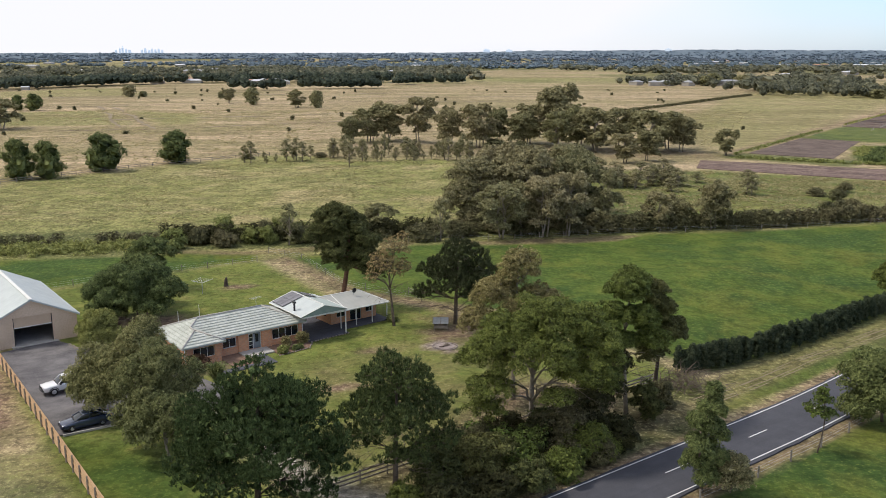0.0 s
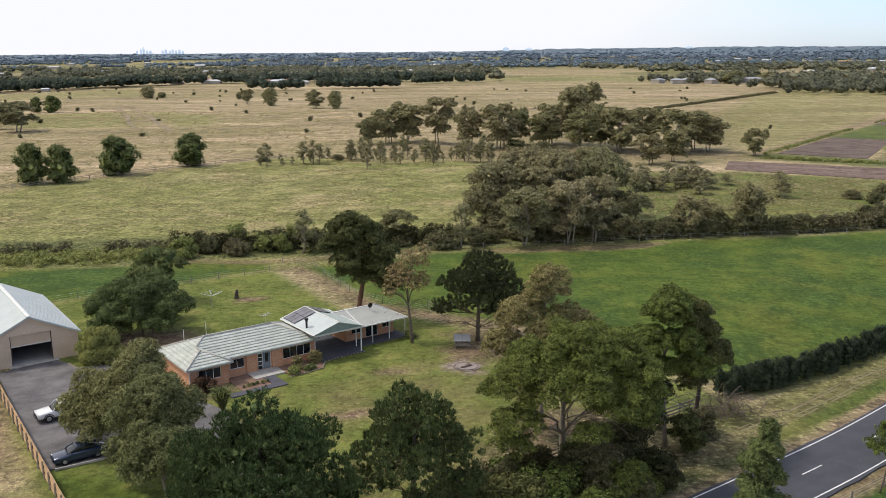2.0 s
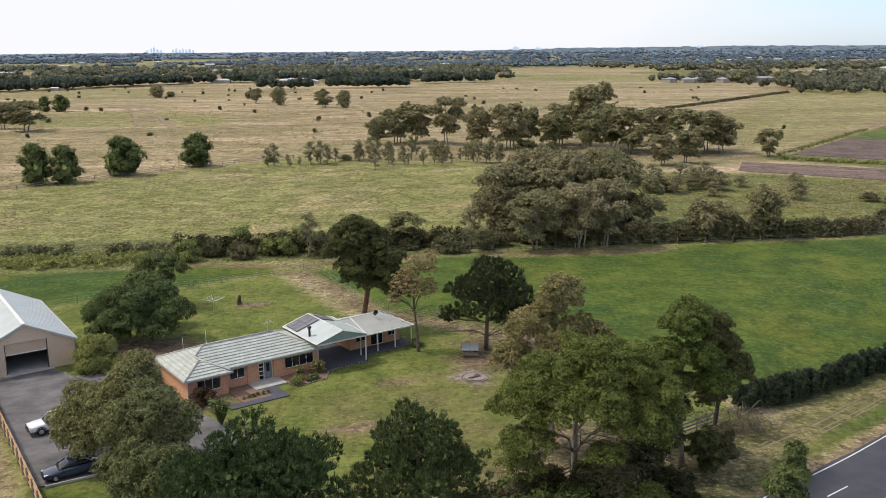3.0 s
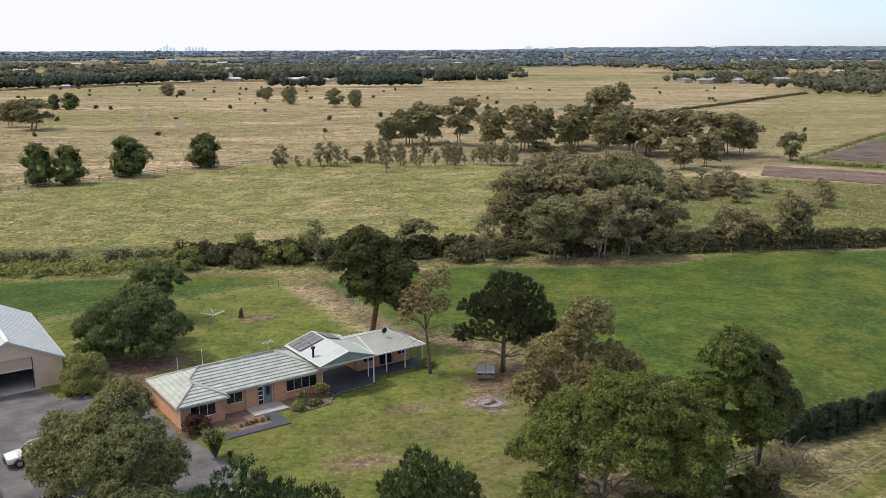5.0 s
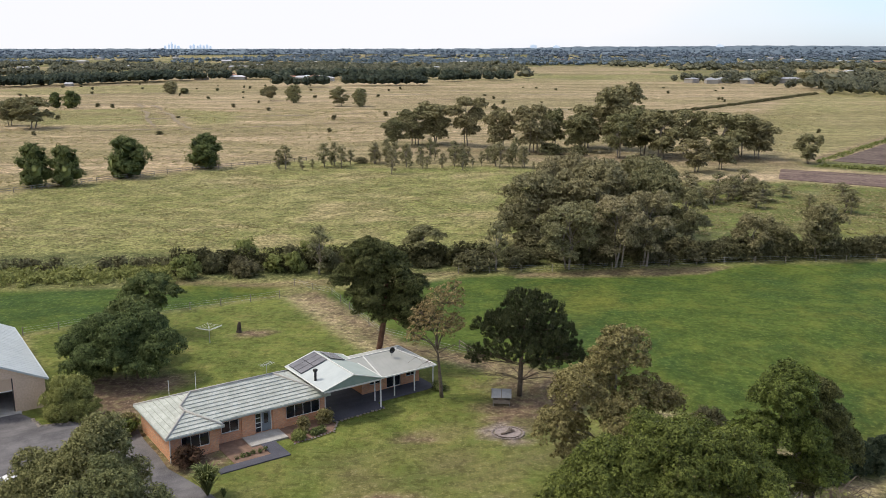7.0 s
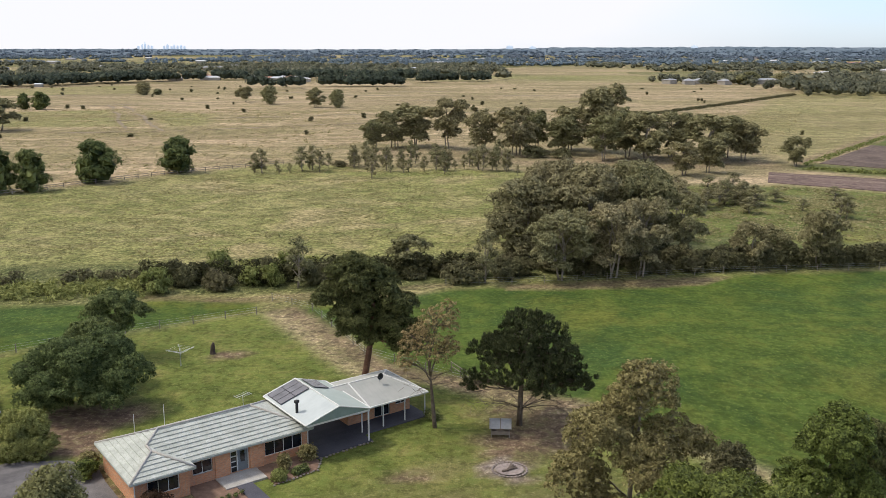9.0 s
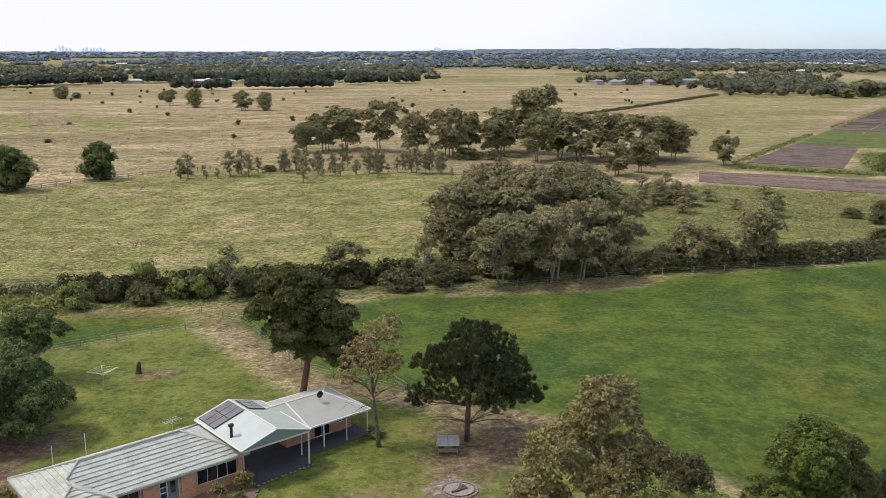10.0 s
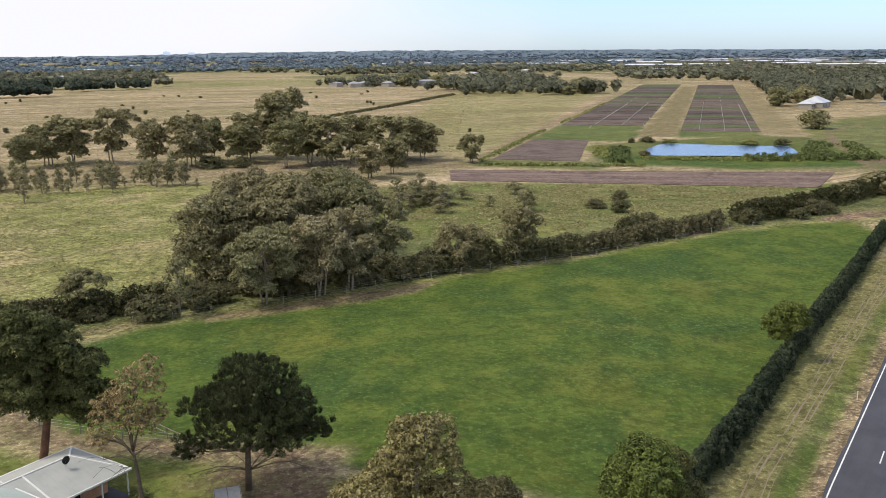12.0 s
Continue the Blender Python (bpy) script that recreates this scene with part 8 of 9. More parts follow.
for a, bb in (((-0.9, 0.02, 0.25), (0.9, 0.06, 0.62)), ((-0.9, 0.9, 0.25), (0.9, 0.94, 1.35)), ((-0.9, 0.06, 0.25), (-0.86, 0.9, 1.0)), ((0.86, 0.06, 0.25), (0.9, 0.9, 1.0)), ((-0.35, 0.0, 0.25), (0.35, 0.018, 1.0)), ((-0.86, 0.07, 0.25), (0.86, 0.89, 0.3))):
    c = Build().box(a, bb)
    put("panel", c.mesh("panel", TIMBER_OLD), hutch)
for x in (-0.88, 0.8):
    for y in (0.05, 0.86):
        c = Build().box((x, y, -0.05), (x + 0.08, y + 0.08, 1.05 if y < 0.5 else 1.35))
        put("leg", c.mesh("leg", TIMBER_OLD), hutch)
c = Build().slab([(-1.05, -0.25, 1.0), (1.05, -0.25, 1.0), (1.05, 1.05, 1.48), (-1.05, 1.05, 1.48)], 0.05)
put("roof", c.mesh("roof", GALV), hutch)
for k in range(3):
    x = -1.0 + k * 1.0
    c = Build().beam((x, -0.25, 1.02), (x, 1.05, 1.5), 0.06, 0.04)
    put("roof_batten", c.mesh("roof_batten", TIMBER_OLD), hutch)

pit = thing("fire_pit", "ring of stones round a cold ash fire pit", "fire pit", (4.83, 98.3, 0))
v, f = [(0, 0, 0.06)], []
for k in range(24):
    a = k * math.pi / 12
    v.append((1.25 * math.cos(a), 1.15 * math.sin(a), 0.10))
    f.append((0, k + 1, (k + 1) % 24 + 1))
put("ash_bed", Build().add(v, f).mesh("ash_bed", ASH), pit)
base = bpy.data.meshes.new("ring_stone")
bm = bmesh.new()
bmesh.ops.create_icosphere(bm, subdivisions=1, radius=0.16)
for vv in bm.verts:
    vv.co.z *= 0.6
bm.to_mesh(base)
bm.free()
base.materials.append(ASH)
for k in range(26):
    a = k * 2 * math.pi / 26
    s = put("ring_stone", base, pit)
    s.location, s.rotation_euler, s.scale = (1.5 * math.cos(a), 1.4 * math.sin(a), 0.07), (0, 0, a + 0.3), (0.8, rng.uniform(0.9, 1.3), rng.uniform(0.5, 0.8))
for k in range(4):
    a = 0.6 + k * 0.25
    c = Build().tube([(-0.8 * math.cos(a), -0.6 * math.sin(a) + k * 0.12 - 0.2, 0.16), (0.8 * math.cos(a), 0.6 * math.sin(a) + k * 0.12 - 0.2, 0.2)], [0.09, 0.07], 7)
    put("log", c.mesh("log", LOG), pit)

line_ = thing("clothes_hoist", "rotary clothes hoist on a steel pole", "clothes line", (-31.8, 123.3, 0), 0.4)
c = Build().tube([(0, 0, -0.05), (0, 0, 2.0)], [0.06, 0.05], 8)
put("pole", c.mesh("pole", GALV), line_)
for k in range(4):
    a = k * math.pi / 2
    c = Build().tube([(0, 0, 1.6), (1.6 * math.cos(a), 1.6 * math.sin(a), 2.1)], [0.035, 0.028], 5)
    put("arm", c.mesh("arm", GALV), line_)
for r in (0.6, 0.95, 1.3, 1.6):
    for k in range(4):
        a, b2 = k * math.pi / 2, (k + 1) * math.pi / 2
        z = 1.6 + 0.25 * r
        c = Build().beam((r * math.cos(a), r * math.sin(a), z), (r * math.cos(b2), r * math.sin(b2), z), 0.012)
        put("line", c.mesh("line", TRIM), line_)
stump = thing("tree_stump", "dark rotten tree stump in a bare patch", "stump", (-29.3, 127.6, 0))
c = Build().tube([(0, 0, -0.1), (0, 0, 0.25), (0.05, 0, 0.9), (0.12, 0.03, 1.35)], [0.42, 0.3, 0.26, 0.12], 9)
put("stump_body", c.mesh("stump_body", BARK_DARK, smooth=False), stump)
log = thing("fallen_limb", "pale broken limb leaning in the back paddock", "log", (-46.5, 128.5, 0), 0.9)
c = Build().tube([(0, 0, 0.1), (1.2, 0, 0.9), (2.2, 0.1, 1.7)], [0.22, 0.2, 0.12], 8)
put("limb", c.mesh("limb", BARK_PALE, smooth=True), log)
mk = thing("guide_post", "white roadside guide post", "guide post", (70.2, 108.1, float(sag(70.2, 108.1))))
c = Build().box((-0.05, -0.02, -0.1), (0.05, 0.02, 1.0))
put("post", c.mesh("post", TRIM), mk)
c = Build().box((-0.03, -0.028, 0.78), (0.03, -0.021, 0.9))
put("reflector", c.mesh("reflector", RUST), mk)

# ---- vehicles ----
def paint_material(name, c, rough=0.3, metal=0.0):
    m = Mat(name, rough, metal, 0.6)
    m.color(m.ramp(m.noise(1.5, 4), (0.3, tuple(v * 0.9 for v in c)), (0.7, c)))
    m.b.inputs["Coat Weight"].default_value = 0.6
    m.b.inputs["Coat Roughness"].default_value = 0.08
    return m.m


WHITE_PAINT = paint_material("white_paint", (0.78, 0.78, 0.77))
NAVY_PAINT = paint_material("dark_blue_paint", (0.030, 0.045, 0.085), 0.22, 0.3)
TYRE = simple("tyre_rubber", (0.012, 0.012, 0.012), (0.03, 0.03, 0.03), 8, 0.85)
ALLOY = simple("alloy_rim", (0.45, 0.46, 0.48), (0.6, 0.6, 0.62), 5, 0.35, 0.8)
LAMP = simple("lamp_lens", (0.65, 0.66, 0.68), (0.8, 0.8, 0.8), 5, 0.15)
TAIL = simple("tail_lamp", (0.30, 0.015, 0.015), (0.42, 0.03, 0.025), 5, 0.2)
PLASTIC = simple("dark_plastic", (0.025, 0.025, 0.027), (0.05, 0.05, 0.052), 6, 0.6)


def loft(sections, mat, name, close=True, smooth=True):
    """Rounded sections along x: (x, half width, bottom, top, corner)."""
    v, f = [], []
    k = 12
    for x, w, z0, z1, c in sections:
        c = min(c, (z1 - z0) / 2 * 0.98, w * 0.9)
        for cy, cz, a0 in ((w - c, z1 - c, 0), (-(w - c), z1 - c, 90), (-(w - c), z0 + c * 0.5, 180), (w - c, z0 + c * 0.5, 270)):
            for s in (0, 45, 90):
                a = radians(a0 + s)
                cc = c if a0 < 180 else c * 0.5
                v.append((x, cy + (c if a0 < 180 else c) * math.cos(a), cz + cc * math.sin(a)))
    n = len(sections)
    for i in range(n - 1):
        for j in range(k):
            a, b = i * k + j, i * k + (j + 1) % k
            f.append((a, a + k, b + k, b))
    if close:
        f.append(tuple(range(k)))
        f.append(tuple(range((n - 1) * k + k - 1, (n - 1) * k - 1, -1)))
    return Build().add(v, f).mesh(name, mat, smooth=smooth)


def wheel(parent, x, y, r, w=0.22):
    wh = new("wheel")
    wh.parent = parent
    wh.location = (x, y, r)
    s = 1 if y > 0 else -1
    t = Build()
    n = 20
    prof = ((r * 0.62, -w / 2), (r * 0.95, -w / 2), (r, -w / 3), (r, w / 3), (r * 0.95, w / 2), (r * 0.62, w / 2))
    v, f = [], []
    for i in range(n):
        a = 2 * math.pi * i / n
        v += [(p * math.cos(a), q, p * math.sin(a)) for p, q in prof]
    for i in range(n):
        for j in range(5):
            a, b = i * 6 + j, ((i + 1) % n) * 6 + j
            f.append((a, a + 1, b + 1, b))
    put("tyre", t.add(v, f).mesh("tyre", TYRE, smooth=True), wh)
    rim = Build().tube([(0, s * w * 0.2, 0), (0, s * w * 0.36, 0)], [r * 0.62, r * 0.6], 20)
    for k in range(5):
        a = k * 2 * math.pi / 5
        rim.beam((0.05 * math.cos(a), s * w * 0.4, 0.05 * math.sin(a)), (r * 0.58 * math.cos(a), s * w * 0.4, r * 0.58 * math.sin(a)), 0.05, 0.03)
    put("rim", rim.mesh("rim", ALLOY), wh)


def sedan(x, y, turn):
    car = thing("sedan", "dark blue four-door sedan parked on the driveway", "car", (x, y, 0.12), turn)
    put("body", loft([(-2.35, 0.70, 0.45, 0.80, 0.15), (-2.2, 0.84, 0.28, 0.98, 0.16), (-1.5, 0.89, 0.22, 1.02, 0.16), (-0.5, 0.9, 0.2, 0.98, 0.14), (0.8, 0.9, 0.2, 0.95, 0.14), (1.6, 0.87, 0.22, 0.84, 0.15), (2.15, 0.80, 0.28, 0.74, 0.15), (2.36, 0.66, 0.36, 0.62, 0.12)], NAVY_PAINT, "body"), car)
    put("cabin_glass", loft([(-1.75, 0.66, 0.9, 1.0, 0.05), (-1.05, 0.70, 0.9, 1.36, 0.16), (-0.3, 0.70, 0.9, 1.43, 0.16), (0.25, 0.69, 0.9, 1.38, 0.16), (1.1, 0.72, 0.88, 0.95, 0.05)], GLASS, "cabin_glass"), car)
    put("roof_panel", loft([(-1.15, 0.60, 1.36, 1.40, 0.02), (-0.9, 0.63, 1.38, 1.455, 0.04), (-0.3, 0.63, 1.40, 1.475, 0.04), (0.2, 0.61, 1.37, 1.435, 0.04), (0.35, 0.58, 1.34, 1.385, 0.02)], NAVY_PAINT, "roof_panel"), car)
    for s in (-1, 1):
        for a, b in (((-1.75, 0.68, 1.0), (-1.1, 0.64, 1.39)), ((-0.25, 0.715, 0.96), (-0.3, 0.66, 1.42)), ((1.08, 0.72, 0.94), (0.3, 0.63, 1.38))):
            c = Build().beam((a[0], a[1] * s, a[2]), (b[0], b[1] * s, b[2]), 0.06, 0.05)
            put("pillar", c.mesh("pillar", NAVY_PAINT), car)
        c = Build().box((0.75, s * 0.9 - 0.02, 0.93), (0.93, s * 0.9 + 0.16 * s, 1.05)) if s > 0 else Build().box((0.75, -1.06, 0.93), (0.93, -0.88, 1.05))
        put("mirror", c.mesh("mirror", NAVY_PAINT, 0.02), car)
        c = Build().box((2.08, s * 0.6 - 0.14, 0.6), (2.27, s * 0.6 + 0.14, 0.72))
        put("headlight", c.mesh("headlight", LAMP, 0.03), car)
        c = Build().box((-2.33, s * 0.62 - 0.14, 0.72), (-2.2, s * 0.62 + 0.14, 0.9))
        put("tail_light", c.mesh("tail_light", TAIL, 0.02), car)
        for wx in (-1.4, 1.4):
            wheel(car, wx, s * 0.80, 0.32)
        for dx in (-0.55, 0.4):
            c = Build().box((dx, s * 0.905 - 0.012, 0.84), (dx + 0.16, s * 0.905 + 0.012, 0.87))
            put("door_handle", c.mesh("door_handle", PLASTIC), car)
    c = Build().box((2.3, -0.4, 0.42), (2.39, 0.4, 0.56))
    put("grille", c.mesh("grille", PLASTIC, 0.02), car)


def ute(x, y, turn):
    car = thing("utility_truck", "white dual-cab utility truck with dark glass", "utility truck", (x, y, 0.12), turn)
    put("body", loft([(0.25, 0.92, 0.45, 1.08, 0.1), (1.2, 0.93, 0.42, 1.10, 0.12), (2.0, 0.91, 0.45, 1.06, 0.14), (2.45, 0.85, 0.48, 0.98, 0.14), (2.6, 0.75, 0.5, 0.9, 0.12)], WHITE_PAINT, "body"), car)
    put("cab_side", loft([(-1.25, 0.92, 0.45, 1.08, 0.1), (0.25, 0.92, 0.45, 1.08, 0.1)], WHITE_PAINT, "cab_side"), car)
    put("cab_glass", loft([(-1.2, 0.74, 1.05, 1.5, 0.1), (-0.9, 0.76, 1.05, 1.72, 0.14), (0.1, 0.76, 1.05, 1.74, 0.14), (0.55, 0.75, 1.05, 1.6, 0.12), (1.2, 0.8, 1.04, 1.12, 0.04)], GLASS, "cab_glass"), car)
    put("roof_panel", loft([(-1.1, 0.68, 1.66, 1.72, 0.03), (-0.8, 0.7, 1.7, 1.79, 0.05), (0.1, 0.7, 1.71, 1.80, 0.05), (0.5, 0.67, 1.62, 1.69, 0.03)], WHITE_PAINT, "roof_panel"), car)
    tray = Build()
    for a, b in (((-2.7, -0.92, 0.6), (-1.3, -0.86, 1.15)), ((-2.7, 0.86, 0.6), (-1.3, 0.92, 1.15)), ((-2.7, -0.86, 0.6), (-2.64, 0.86, 1.12)), ((-1.36, -0.86, 0.6), (-1.3, 0.86, 1.15)), ((-2.64, -0.86, 0.6), (-1.36, 0.86, 0.68))):
        tray.box(a, b)
    put("tray", tray.mesh("tray", WHITE_PAINT), car)
    for s in (-1, 1):
        for a, b in (((-0.3, 0.79, 1.08), (-0.3, 0.74, 1.72)), ((1.15, 0.8, 1.1), (0.52, 0.7, 1.66)), ((-1.18, 0.78, 1.08), (-1.1, 0.72, 1.68))):
            c = Build().beam((a[0], a[1] * s, a[2]), (b[0], b[1] * s, b[2]), 0.08, 0.06)
            put("pillar", c.mesh("pillar", WHITE_PAINT), car)
        c = Build().box((0.85, min(s * 0.92, s * 1.12), 1.1), (1.0, max(s * 0.92, s * 1.12), 1.3))
        put("mirror", c.mesh("mirror", PLASTIC, 0.02), car)
        c = Build().box((2.36, s * 0.64 - 0.16, 0.82), (2.57, s * 0.64 + 0.16, 0.98))
        put("headlight", c.mesh("headlight", LAMP, 0.03), car)
        for wx in (-1.75, 1.6):
            wheel(car, wx, s * 0.82, 0.39, 0.26)
            c = Build()
            arc = [(wx + 0.48 * math.cos(radians(a)), s * 0.925, 0.40 + 0.48 * math.sin(radians(a))) for a in range(0, 181, 30)]
            c.tube(arc, [0.05] * 7, 5)
            put("wheel_arch", c.mesh("wheel_arch", PLASTIC), car)
        c = Build().box((-1.1, s * 0.95 - 0.05, 0.38), (0.95, s * 0.95 + 0.05, 0.44))
        put("side_step", c.mesh("side_step", PLASTIC), car)
        c = Build().beam((-0.9, s * 0.62, 1.85), (0.3, s * 0.62, 1.85), 0.05)
        put("roof_rail", c.mesh("roof_rail", PLASTIC), car)
    for xx in (-0.75, 0.1):
        c = Build().beam((xx, -0.62, 1.83), (xx, 0.62, 1.83), 0.05)
        put("roof_bar", c.mesh("roof_bar", PLASTIC), car)
    c = Build().tube([(2.62, -0.75, 0.62), (2.7, -0.5, 0.62), (2.7, 0.5, 0.62), (2.62, 0.75, 0.62)], [0.09] * 4, 6)
    c.tube([(2.6, -0.5, 0.62), (2.72, -0.45, 1.0), (2.72, 0.45, 1.0), (2.6, 0.5, 0.62)], [0.04] * 4, 6)
    put("bull_bar", c.mesh("bull_bar", PLASTIC, smooth=True), car)


ute(-35.8, 83.6, radians(180 + 38))
sedan(-30.2, 74.2, radians(180 + 36))

# ---- dam ----
def water_material():
    m = Mat("dam_water", 0.12, 0.0, 0.5)
    # blue of the reflected sky is put into the water's base colour
    m.color(m.ramp(m.noise(0.05, 3), (0.3, (0.030, 0.075, 0.16)), (0.7, (0.045, 0.10, 0.20))))
    m.bump(m.noise(0.9, 4, stretch=(1, 2.5, 1), turn=0.5), 0.25, 0.1)
    return m.m


flat_patch("dam_water", [(166, 303), (174, 298.4), (190, 291), (206, 283), (213, 280), (217, 285), (225, 297), (231, 307.5), (222, 313), (210, 322), (197, 335), (190, 331), (178, 320)], -0.02, 0.05, water_material(),
           "still blue water of a farm dam", "water")
for i, (x, y, h, w) in enumerate(((190, 338, 3.0, 8), (183, 338, 2.6, 4), (233, 313, 2.4, 8), (165, 300, 2.2, 5), (222, 318, 1.8, 9), (199, 337, 1.4, 9))):
    copy_tree("willow" if i > 3 else "scrub", "dam_bush", "low green bush on the dam's bank", "bush", x, y, h, w, group="dam bushes")
for x, y, h, w in ((292.5, 363, 9, 17), (392, 505, 13, 20), (412, 500, 11, 18), (425, 520, 13, 18), (160, 204, 4.5, 8), (172, 208, 6, 11), (182, 214, 5, 10), (196, 222, 5, 10), (240, 236, 6, 14), (262, 246, 6, 14),
                   (370, 720, 13, 22), (380, 740, 14, 24), (355, 735, 12, 20), (345, 700, 8, 16), (300, 980, 14, 22), (285, 960, 12, 20), (332, 985, 12, 22)):
    copy_tree("far", "farm_tree", "dense tree around a distant farmhouse", "tree", x, y, h, w)
# ---- market garden: beds laid side by side ----
def garden(s, c):
    return 110 + 0.59 * s + 0.807 * c, 309 + 0.807 * s - 0.59 * c


def bed(name, label, corners, mat):
    b = Build().slab([(x, y, 0.14) for x, y in corners], 0.3)
    tagged(new(name, b.mesh(name, mat)), label, "garden bed", "market garden beds")


r6 = np.random.default_rng(66)
for c0, c1, start in ((1, 40, 152), (58, 92, 130)):
    s = start
    while s < 690:
        far = s > 365
        deep = r6.uniform(7, 20) if not far else r6.uniform(10, 26)
        green_bed = r6.random() < (0.22 if not far else 0.5)
        q = [garden(s, c0), garden(s, c1), garden(s + deep, c1), garden(s + deep, c0)]
        if green_bed:
            bed("garden_bed", "low green vegetable rows in a market garden bed", q, CROP)
        else:
            bed("garden_bed", "bare brown ploughed bed of a market garden", q, SOIL if r6.random() < 0.6 else SOIL_DARK)
        s += deep + r6.uniform(0.8, 3.5)
bed("garden_bed", "wide bare ploughed bed beside the dam bank", [garden(6, 1), garden(6, 30), garden(40, 27), garden(76, 24), garden(76, 1)], SOIL)
STUBBLE = field_material("pale_stubble", (0.135, 0.095, 0.078), (0.25, 0.185, 0.145), (0.40, 0.33, 0.24), 0.46)
strip = thing("ploughed_strip", "long reddish-brown ploughed strip with pale stubble", "garden bed", group="market garden beds")
near, back = [(84, 271), (126, 246), (167, 221)], [(91, 291.5), (141, 267.5), (192, 242)]
rows = 14
for k in range(rows):
    a, b = k / rows, (k + (0.97 if k % 3 else 0.9)) / rows
    lower = [(p[0] + (q[0] - p[0]) * a, p[1] + (q[1] - p[1]) * a, 0.13) for p, q in zip(near, back)]
    upper = [(p[0] + (q[0] - p[0]) * b, p[1] + (q[1] - p[1]) * b, 0.13 + 0.05 * (k % 2)) for p, q in zip(near, back)]
    put("furrow", Build().slab(lower + upper[::-1], 0.3).mesh("furrow", STUBBLE if k in (3, 8, 9, 12) else SOIL_STRIP), strip)
for c, s0, s1 in ((17, 155, 330), (30, 155, 330), (66, 132, 340), (77, 132, 340), (88, 132, 340)):
    p = Build()
    for k in range(int((s1 - s0) / 6)):
        p.beam((*garden(s0 + k * 6, c), 0.32), (*garden(s0 + k * 6 + 5.2, c), 0.32), 0.16, 0.12)
        p.beam((*garden(s0 + k * 6, c), 0.1), (*garden(s0 + k * 6 + 0.01, c), 0.9), 0.14)
    tagged(new("irrigation_line", p.mesh("irrigation_line", CONCRETE)), "pale irrigation pipe with risers across the garden beds", "pipe", "irrigation lines")
r7 = np.random.default_rng(67)
for i in range(60):
    x0, y0 = garden(r7.uniform(135, 420), r7.choice([1, 17, 30, 40, 58, 66, 77, 92]))
    p = Build().box((-0.09, -0.09, -0.1), (0.09, 0.09, 1.1))
    ob = new("garden_stake", p.mesh("garden_stake", CONCRETE))
    ob.location = (x0, y0, 0)
    tagged(ob, "short pale stake among the garden beds", "stake", "garden stakes")

# dark ditch line and weeds between the far fields
for i, (p0, p1, hh, ww, n, lf) in enumerate((((92, 512), (165, 612), 1.3, 4.0, 3000, 0.7), ((165, 612), (262, 750), 1.3, 5.0, 3400, 0.8), ((108, 309), (180, 408), 0.6, 4.0, 1300, 0.45), ((205, 440), (312, 584), 0.4, 3.0, 700, 0.6),
                                            ((104, 300), (150, 277), 1.0, 3.5, 2200, 0.4), ((160, 293), (205, 269), 1.1, 8.0, 5000, 0.35), ((212, 270), (242, 305), 2.2, 10.0, 6000, 0.36), ((188, 277), (228, 262), 2.4, 9.0, 6000, 0.34), ((226, 262), (252, 300), 2.0, 8.0, 4500, 0.36), ((146, 286), (168, 322), 1.8, 9.0, 4500, 0.38), ((150, 300), (165, 330), 1.0, 7.0, 3000, 0.4))):
    w = thing("weeds", "low rank green weeds on a field boundary", "weeds", (0, 0, 0), group="field weeds", kind="stuff")
    put("crown", hedge_mesh(p0, p1, hh, ww, n, lf, 200 + i, LEAF_SCRUB if i < 2 else (LEAF_DEEP if 6 <= i <= 9 else LEAF_FRESH), 3.0, 0.8), w)

# ---- distant buildings ----
ROOF_WHITE = simple("far_roof_white", (0.46, 0.47, 0.48), (0.58, 0.59, 0.60), 0.05, 0.5)
ROOF_GREY = simple("far_roof_grey", (0.26, 0.27, 0.28), (0.36, 0.37, 0.38), 0.05, 0.6)
ROOF_RED = simple("far_roof_red", (0.33, 0.16, 0.11), (0.42, 0.22, 0.15), 0.05, 0.7)
ROOF_BRIGHT = simple("warehouse_roof", (0.66, 0.68, 0.70), (0.78, 0.80, 0.82), 0.02, 0.5)
WALL_PALE = simple("far_wall_pale", (0.26, 0.245, 0.22), (0.38, 0.36, 0.32), 0.1, 0.8)


def far_house(x, y, w, d, h, rise, turn, roof, name, label, category, hip=True, group="", windows=0):
    t = thing(name, label, category, (x, y, 0), turn, group)
    c = Build().box((-w / 2, -d / 2, -0.3), (w / 2, d / 2, h))
    put("wall", c.mesh("wall", WALL_PALE), t)
    k = min(w, d) / 2 * 0.95 if hip else 0.0
    e = 0.5
    c = Build().add([(-w / 2 - e, -d / 2 - e, h), (w / 2 + e, -d / 2 - e, h), (w / 2 + e, d / 2 + e, h), (-w / 2 - e, d / 2 + e, h), (-w / 2 + k, 0, h + rise), (w / 2 - k, 0, h + rise)],
                    [(0, 1, 5, 4), (1, 2, 5), (2, 3, 4, 5), (3, 0, 4), (3, 2, 1, 0)])
    put("roof", c.mesh("roof", roof), t)
    for i in range(windows):
        u = -w / 2 + (i + 0.5) * w / windows
        c = Build().box((u - 0.6, -d / 2 - 0.05, 0.9), (u + 0.6, -d / 2 - 0.01, 2.1))
        put("window", c.mesh("window", GLASS), t)


far_house(404, 486, 19, 13, 3.2, 3.6, 0.6, ROOF_WHITE, "farmhouse", "distant pale farmhouse with a broad white roof", "house", windows=5)
far_house(392, 480, 9, 8, 2.8, 2.2, 0.6, ROOF_WHITE, "farmhouse_annexe", "low annexe with a white roof beside the farmhouse", "house", windows=2)
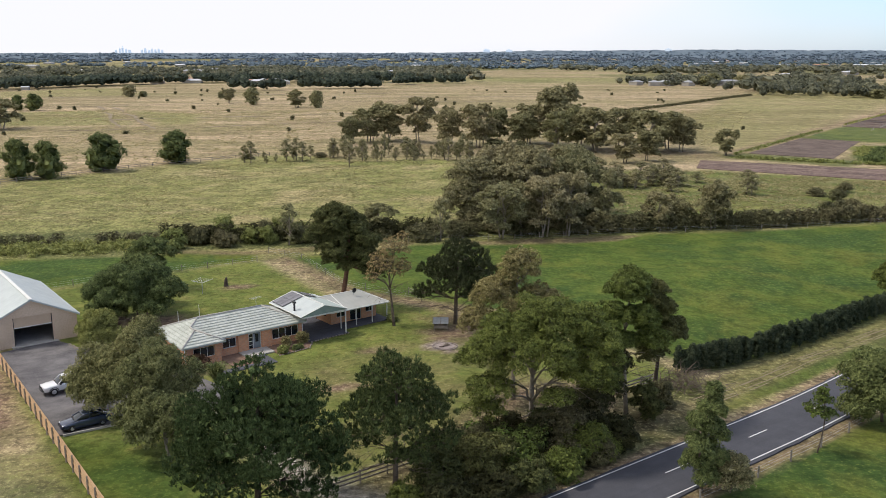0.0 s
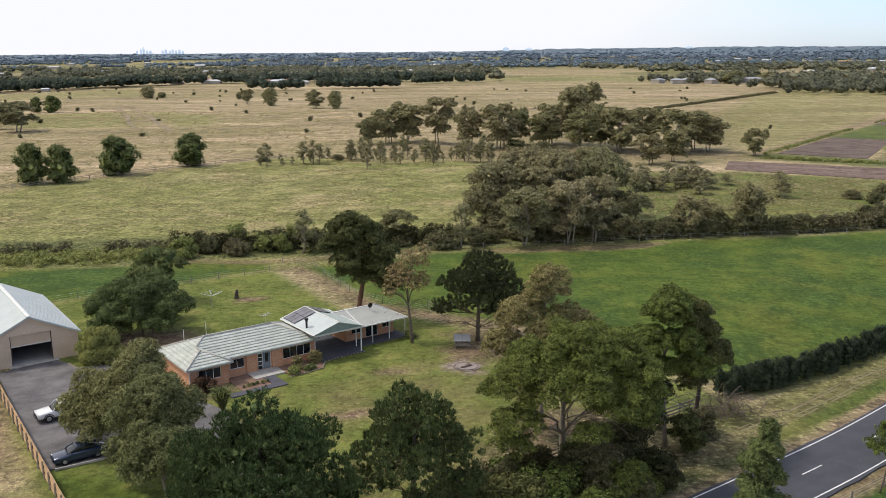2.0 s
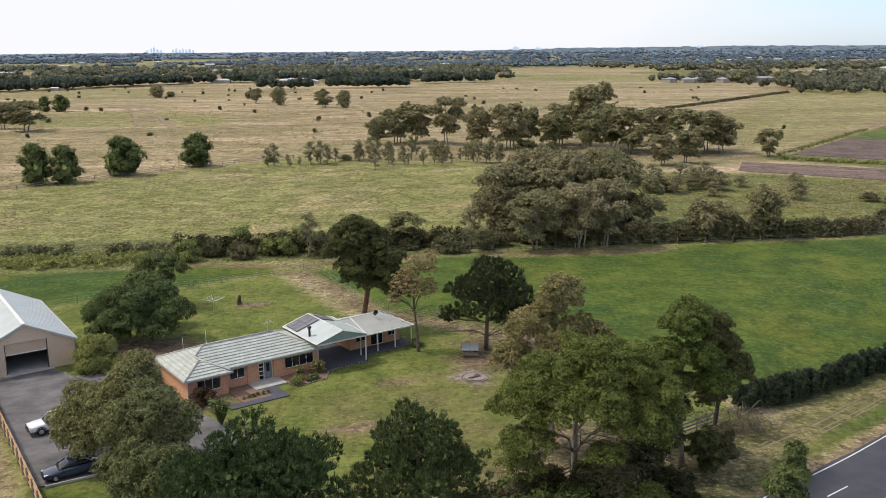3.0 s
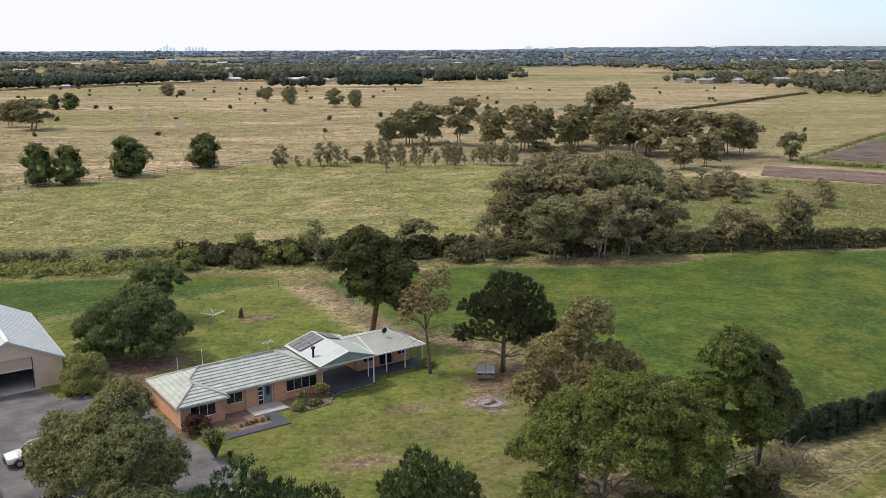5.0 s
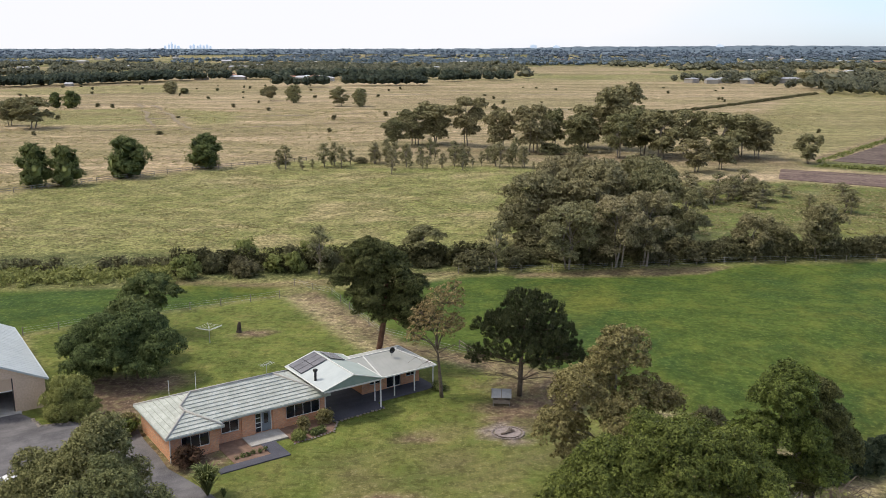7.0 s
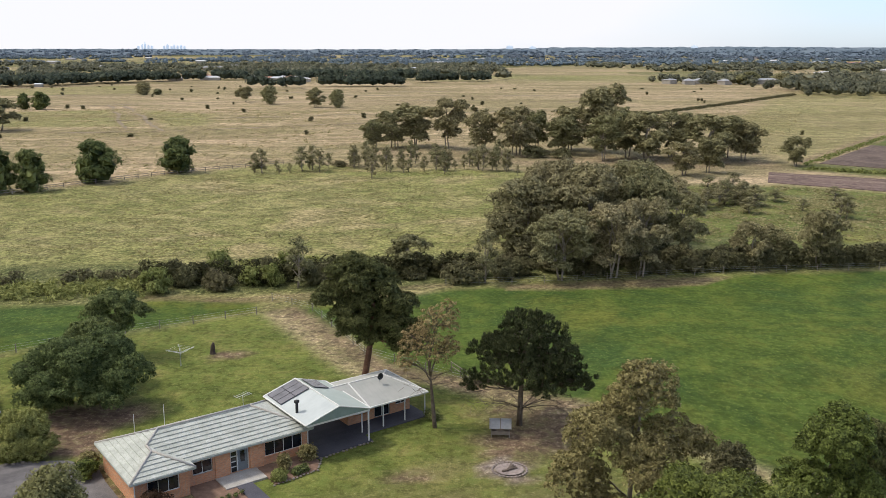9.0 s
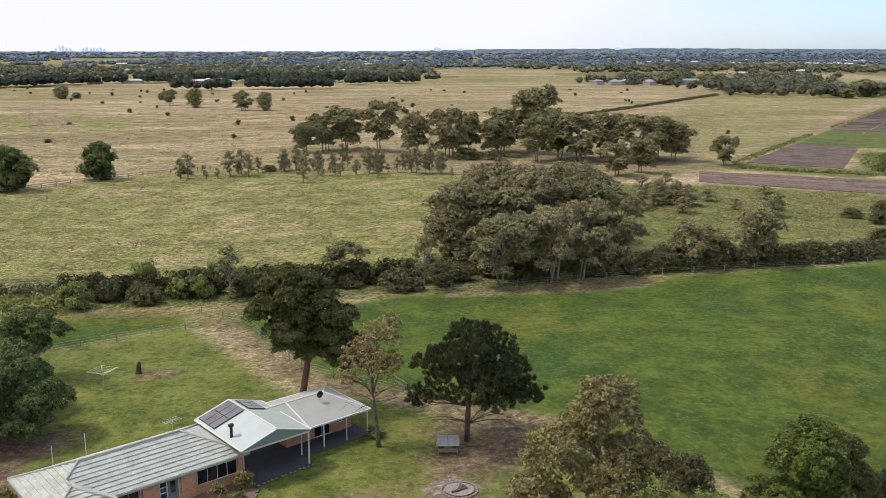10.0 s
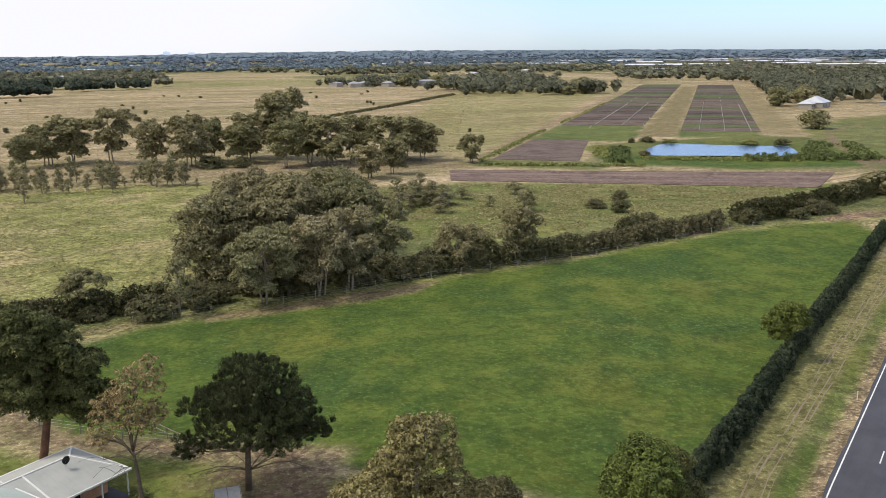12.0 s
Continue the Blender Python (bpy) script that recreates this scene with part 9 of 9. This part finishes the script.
far_house(452, 478, 9, 6, 2.6, 0.6, 0.5, ROOF_GREY, "open_shed", "small grey shed beside a far paddock", "shed", False)
far_house(310, 985, 46, 14, 4.5, 1.6, 0.1, ROOF_GREY, "farm_shed", "long pale farm shed across the dry fields", "shed", False)
for i, (x, y, w) in enumerate(((232, 968, 11), (246, 976, 14), (268, 964, 9), (216, 985, 10))):
    far_house(x, y, w, 12, 4.0, 2.2, 0.2 * i, ROOF_GREY, "farm_building", "grey farm building at the edge of dry fields", "farm building", True, "far farmstead")
far_house(-398, 862, 7, 5, 2.6, 1.0, 0.2, ROOF_WHITE, "field_shed", "tiny white shed at the wood's edge", "shed", False)
r2 = np.random.default_rng(17)
for i in range(16):
    x, y = r2.uniform(-330, -120), r2.uniform(1015, 1110)
    far_house(x, y, r2.uniform(10, 18), 9, 3.2, 1.8, r2.uniform(-0.4, 0.4), ROOF_WHITE if i % 3 else ROOF_RED, "distant_house", "distant house between dark trees", "house", True, "distant houses")
for i in range(70):
    y = r2.uniform(1250, 3300)
    x = y * r2.uniform(-0.62, 0.95)
    if 0.0 < x / y < 0.24 and y < 1900:
        x -= 0.4 * y
    far_house(x, y, r2.uniform(14, 40), r2.uniform(10, 20), r2.uniform(4, 6.5), r2.uniform(1, 2.5), r2.uniform(-0.5, 0.5), ROOF_WHITE if r2.random() < 0.6 else (ROOF_GREY if r2.random() < 0.5 else ROOF_RED),
              "distant_building", "distant low building among trees", "building", bool(i % 2), "distant buildings")
for i in range(34):
    b = radians(r2.uniform(24, 47))
    rr = r2.uniform(1750, 3200)
    far_house(rr * math.sin(b), rr * math.cos(b), r2.uniform(50, 150), r2.uniform(30, 60), r2.uniform(7, 9.5), 1.4, -b + r2.uniform(-0.2, 0.2), ROOF_BRIGHT if i % 4 else ROOF_GREY,
              "warehouse", "long white warehouse on the far plain", "warehouse", False, "warehouses")


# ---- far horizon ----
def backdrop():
    # bluish base colour carries the haze of distance
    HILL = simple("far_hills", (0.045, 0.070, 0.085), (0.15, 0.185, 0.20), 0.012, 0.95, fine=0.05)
    v, f = [], []
    n = 420
    for i in range(n + 1):
        deg = -42 + 98 * i / n
        b = radians(deg)
        top, rough = (float(q[0]) for q in ridge(np.array([float(deg)])))
        for rad, z in ((4050, 8.0), (4250, 14.0 + rough * 0.3), (4450, 20.0 + rough * 0.2), (4650, top), (4700, top - 8)):
            v.append((rad * math.sin(b), rad * math.cos(b), z))
        if i:
            a = (i - 1) * 5
            f += [(a + k, a + 5 + k, a + 6 + k, a + 1 + k) for k in range(4)]
    # a faint blue glow adds more haze over the hills
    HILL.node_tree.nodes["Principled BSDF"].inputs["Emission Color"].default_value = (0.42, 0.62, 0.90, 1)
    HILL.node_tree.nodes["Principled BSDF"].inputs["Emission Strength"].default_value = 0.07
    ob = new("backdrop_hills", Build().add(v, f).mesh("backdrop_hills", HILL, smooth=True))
    tagged(ob, "low wooded hills on the horizon, tinted blue with haze", "hills", kind="structure")


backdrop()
# haze put into a pale bluish colour
TOWER = simple("far_tower", (0.74, 0.79, 0.84), (0.80, 0.85, 0.90), 0.02, 0.7)
# blue glow added as haze, lifting the tower faces turned from the sun
TOWER.node_tree.nodes["Principled BSDF"].inputs["Emission Color"].default_value = (0.55, 0.75, 0.95, 1)
TOWER.node_tree.nodes["Principled BSDF"].inputs["Emission Strength"].default_value = 0.3
for i, (px, w, h) in enumerate(((-580, 5, 12), (-573, 4, 22), (-568, 5, 30), (-562, 5, 17), (-556, 6, 12), (-534, 5, 13), (-528, 6, 20), (-521, 5, 12), (-516, 5, 18), (-510, 5, 14), (-504, 6, 17), (-498, 5, 11))):
    b = math.atan(px / 1610)
    t = thing("city_tower", "hazy pale tower of a distant city skyline", "tower", (4630 * math.sin(b) + 4, 4630 * math.cos(b), 29), -b, "city skyline")
    c = Build().box((-w, -6, -10), (w, 6, 8 + h * 0.6))
    put("tower_body", c.mesh("tower_body", TOWER), t)
    c = Build().box((-w * 0.5, -3, 8 + h * 0.6), (w * 0.5, 3, 8 + h * 0.85))
    put("tower_top", c.mesh("tower_top", TOWER), t)
for i, (px, h) in enumerate(((78, 10), (118, 7), (400, 11))):
    b = math.atan(px / 1610)
    t = thing("hilltop_block", "hazy block building on the far hills", "building", (4620 * math.sin(b), 4620 * math.cos(b), 38), -b)
    c = Build().box((-16, -8, -10), (16, 8, h))
    c.box((-8, -6, h), (4, 6, h + 4))
    put("block", c.mesh("block", TOWER), t)
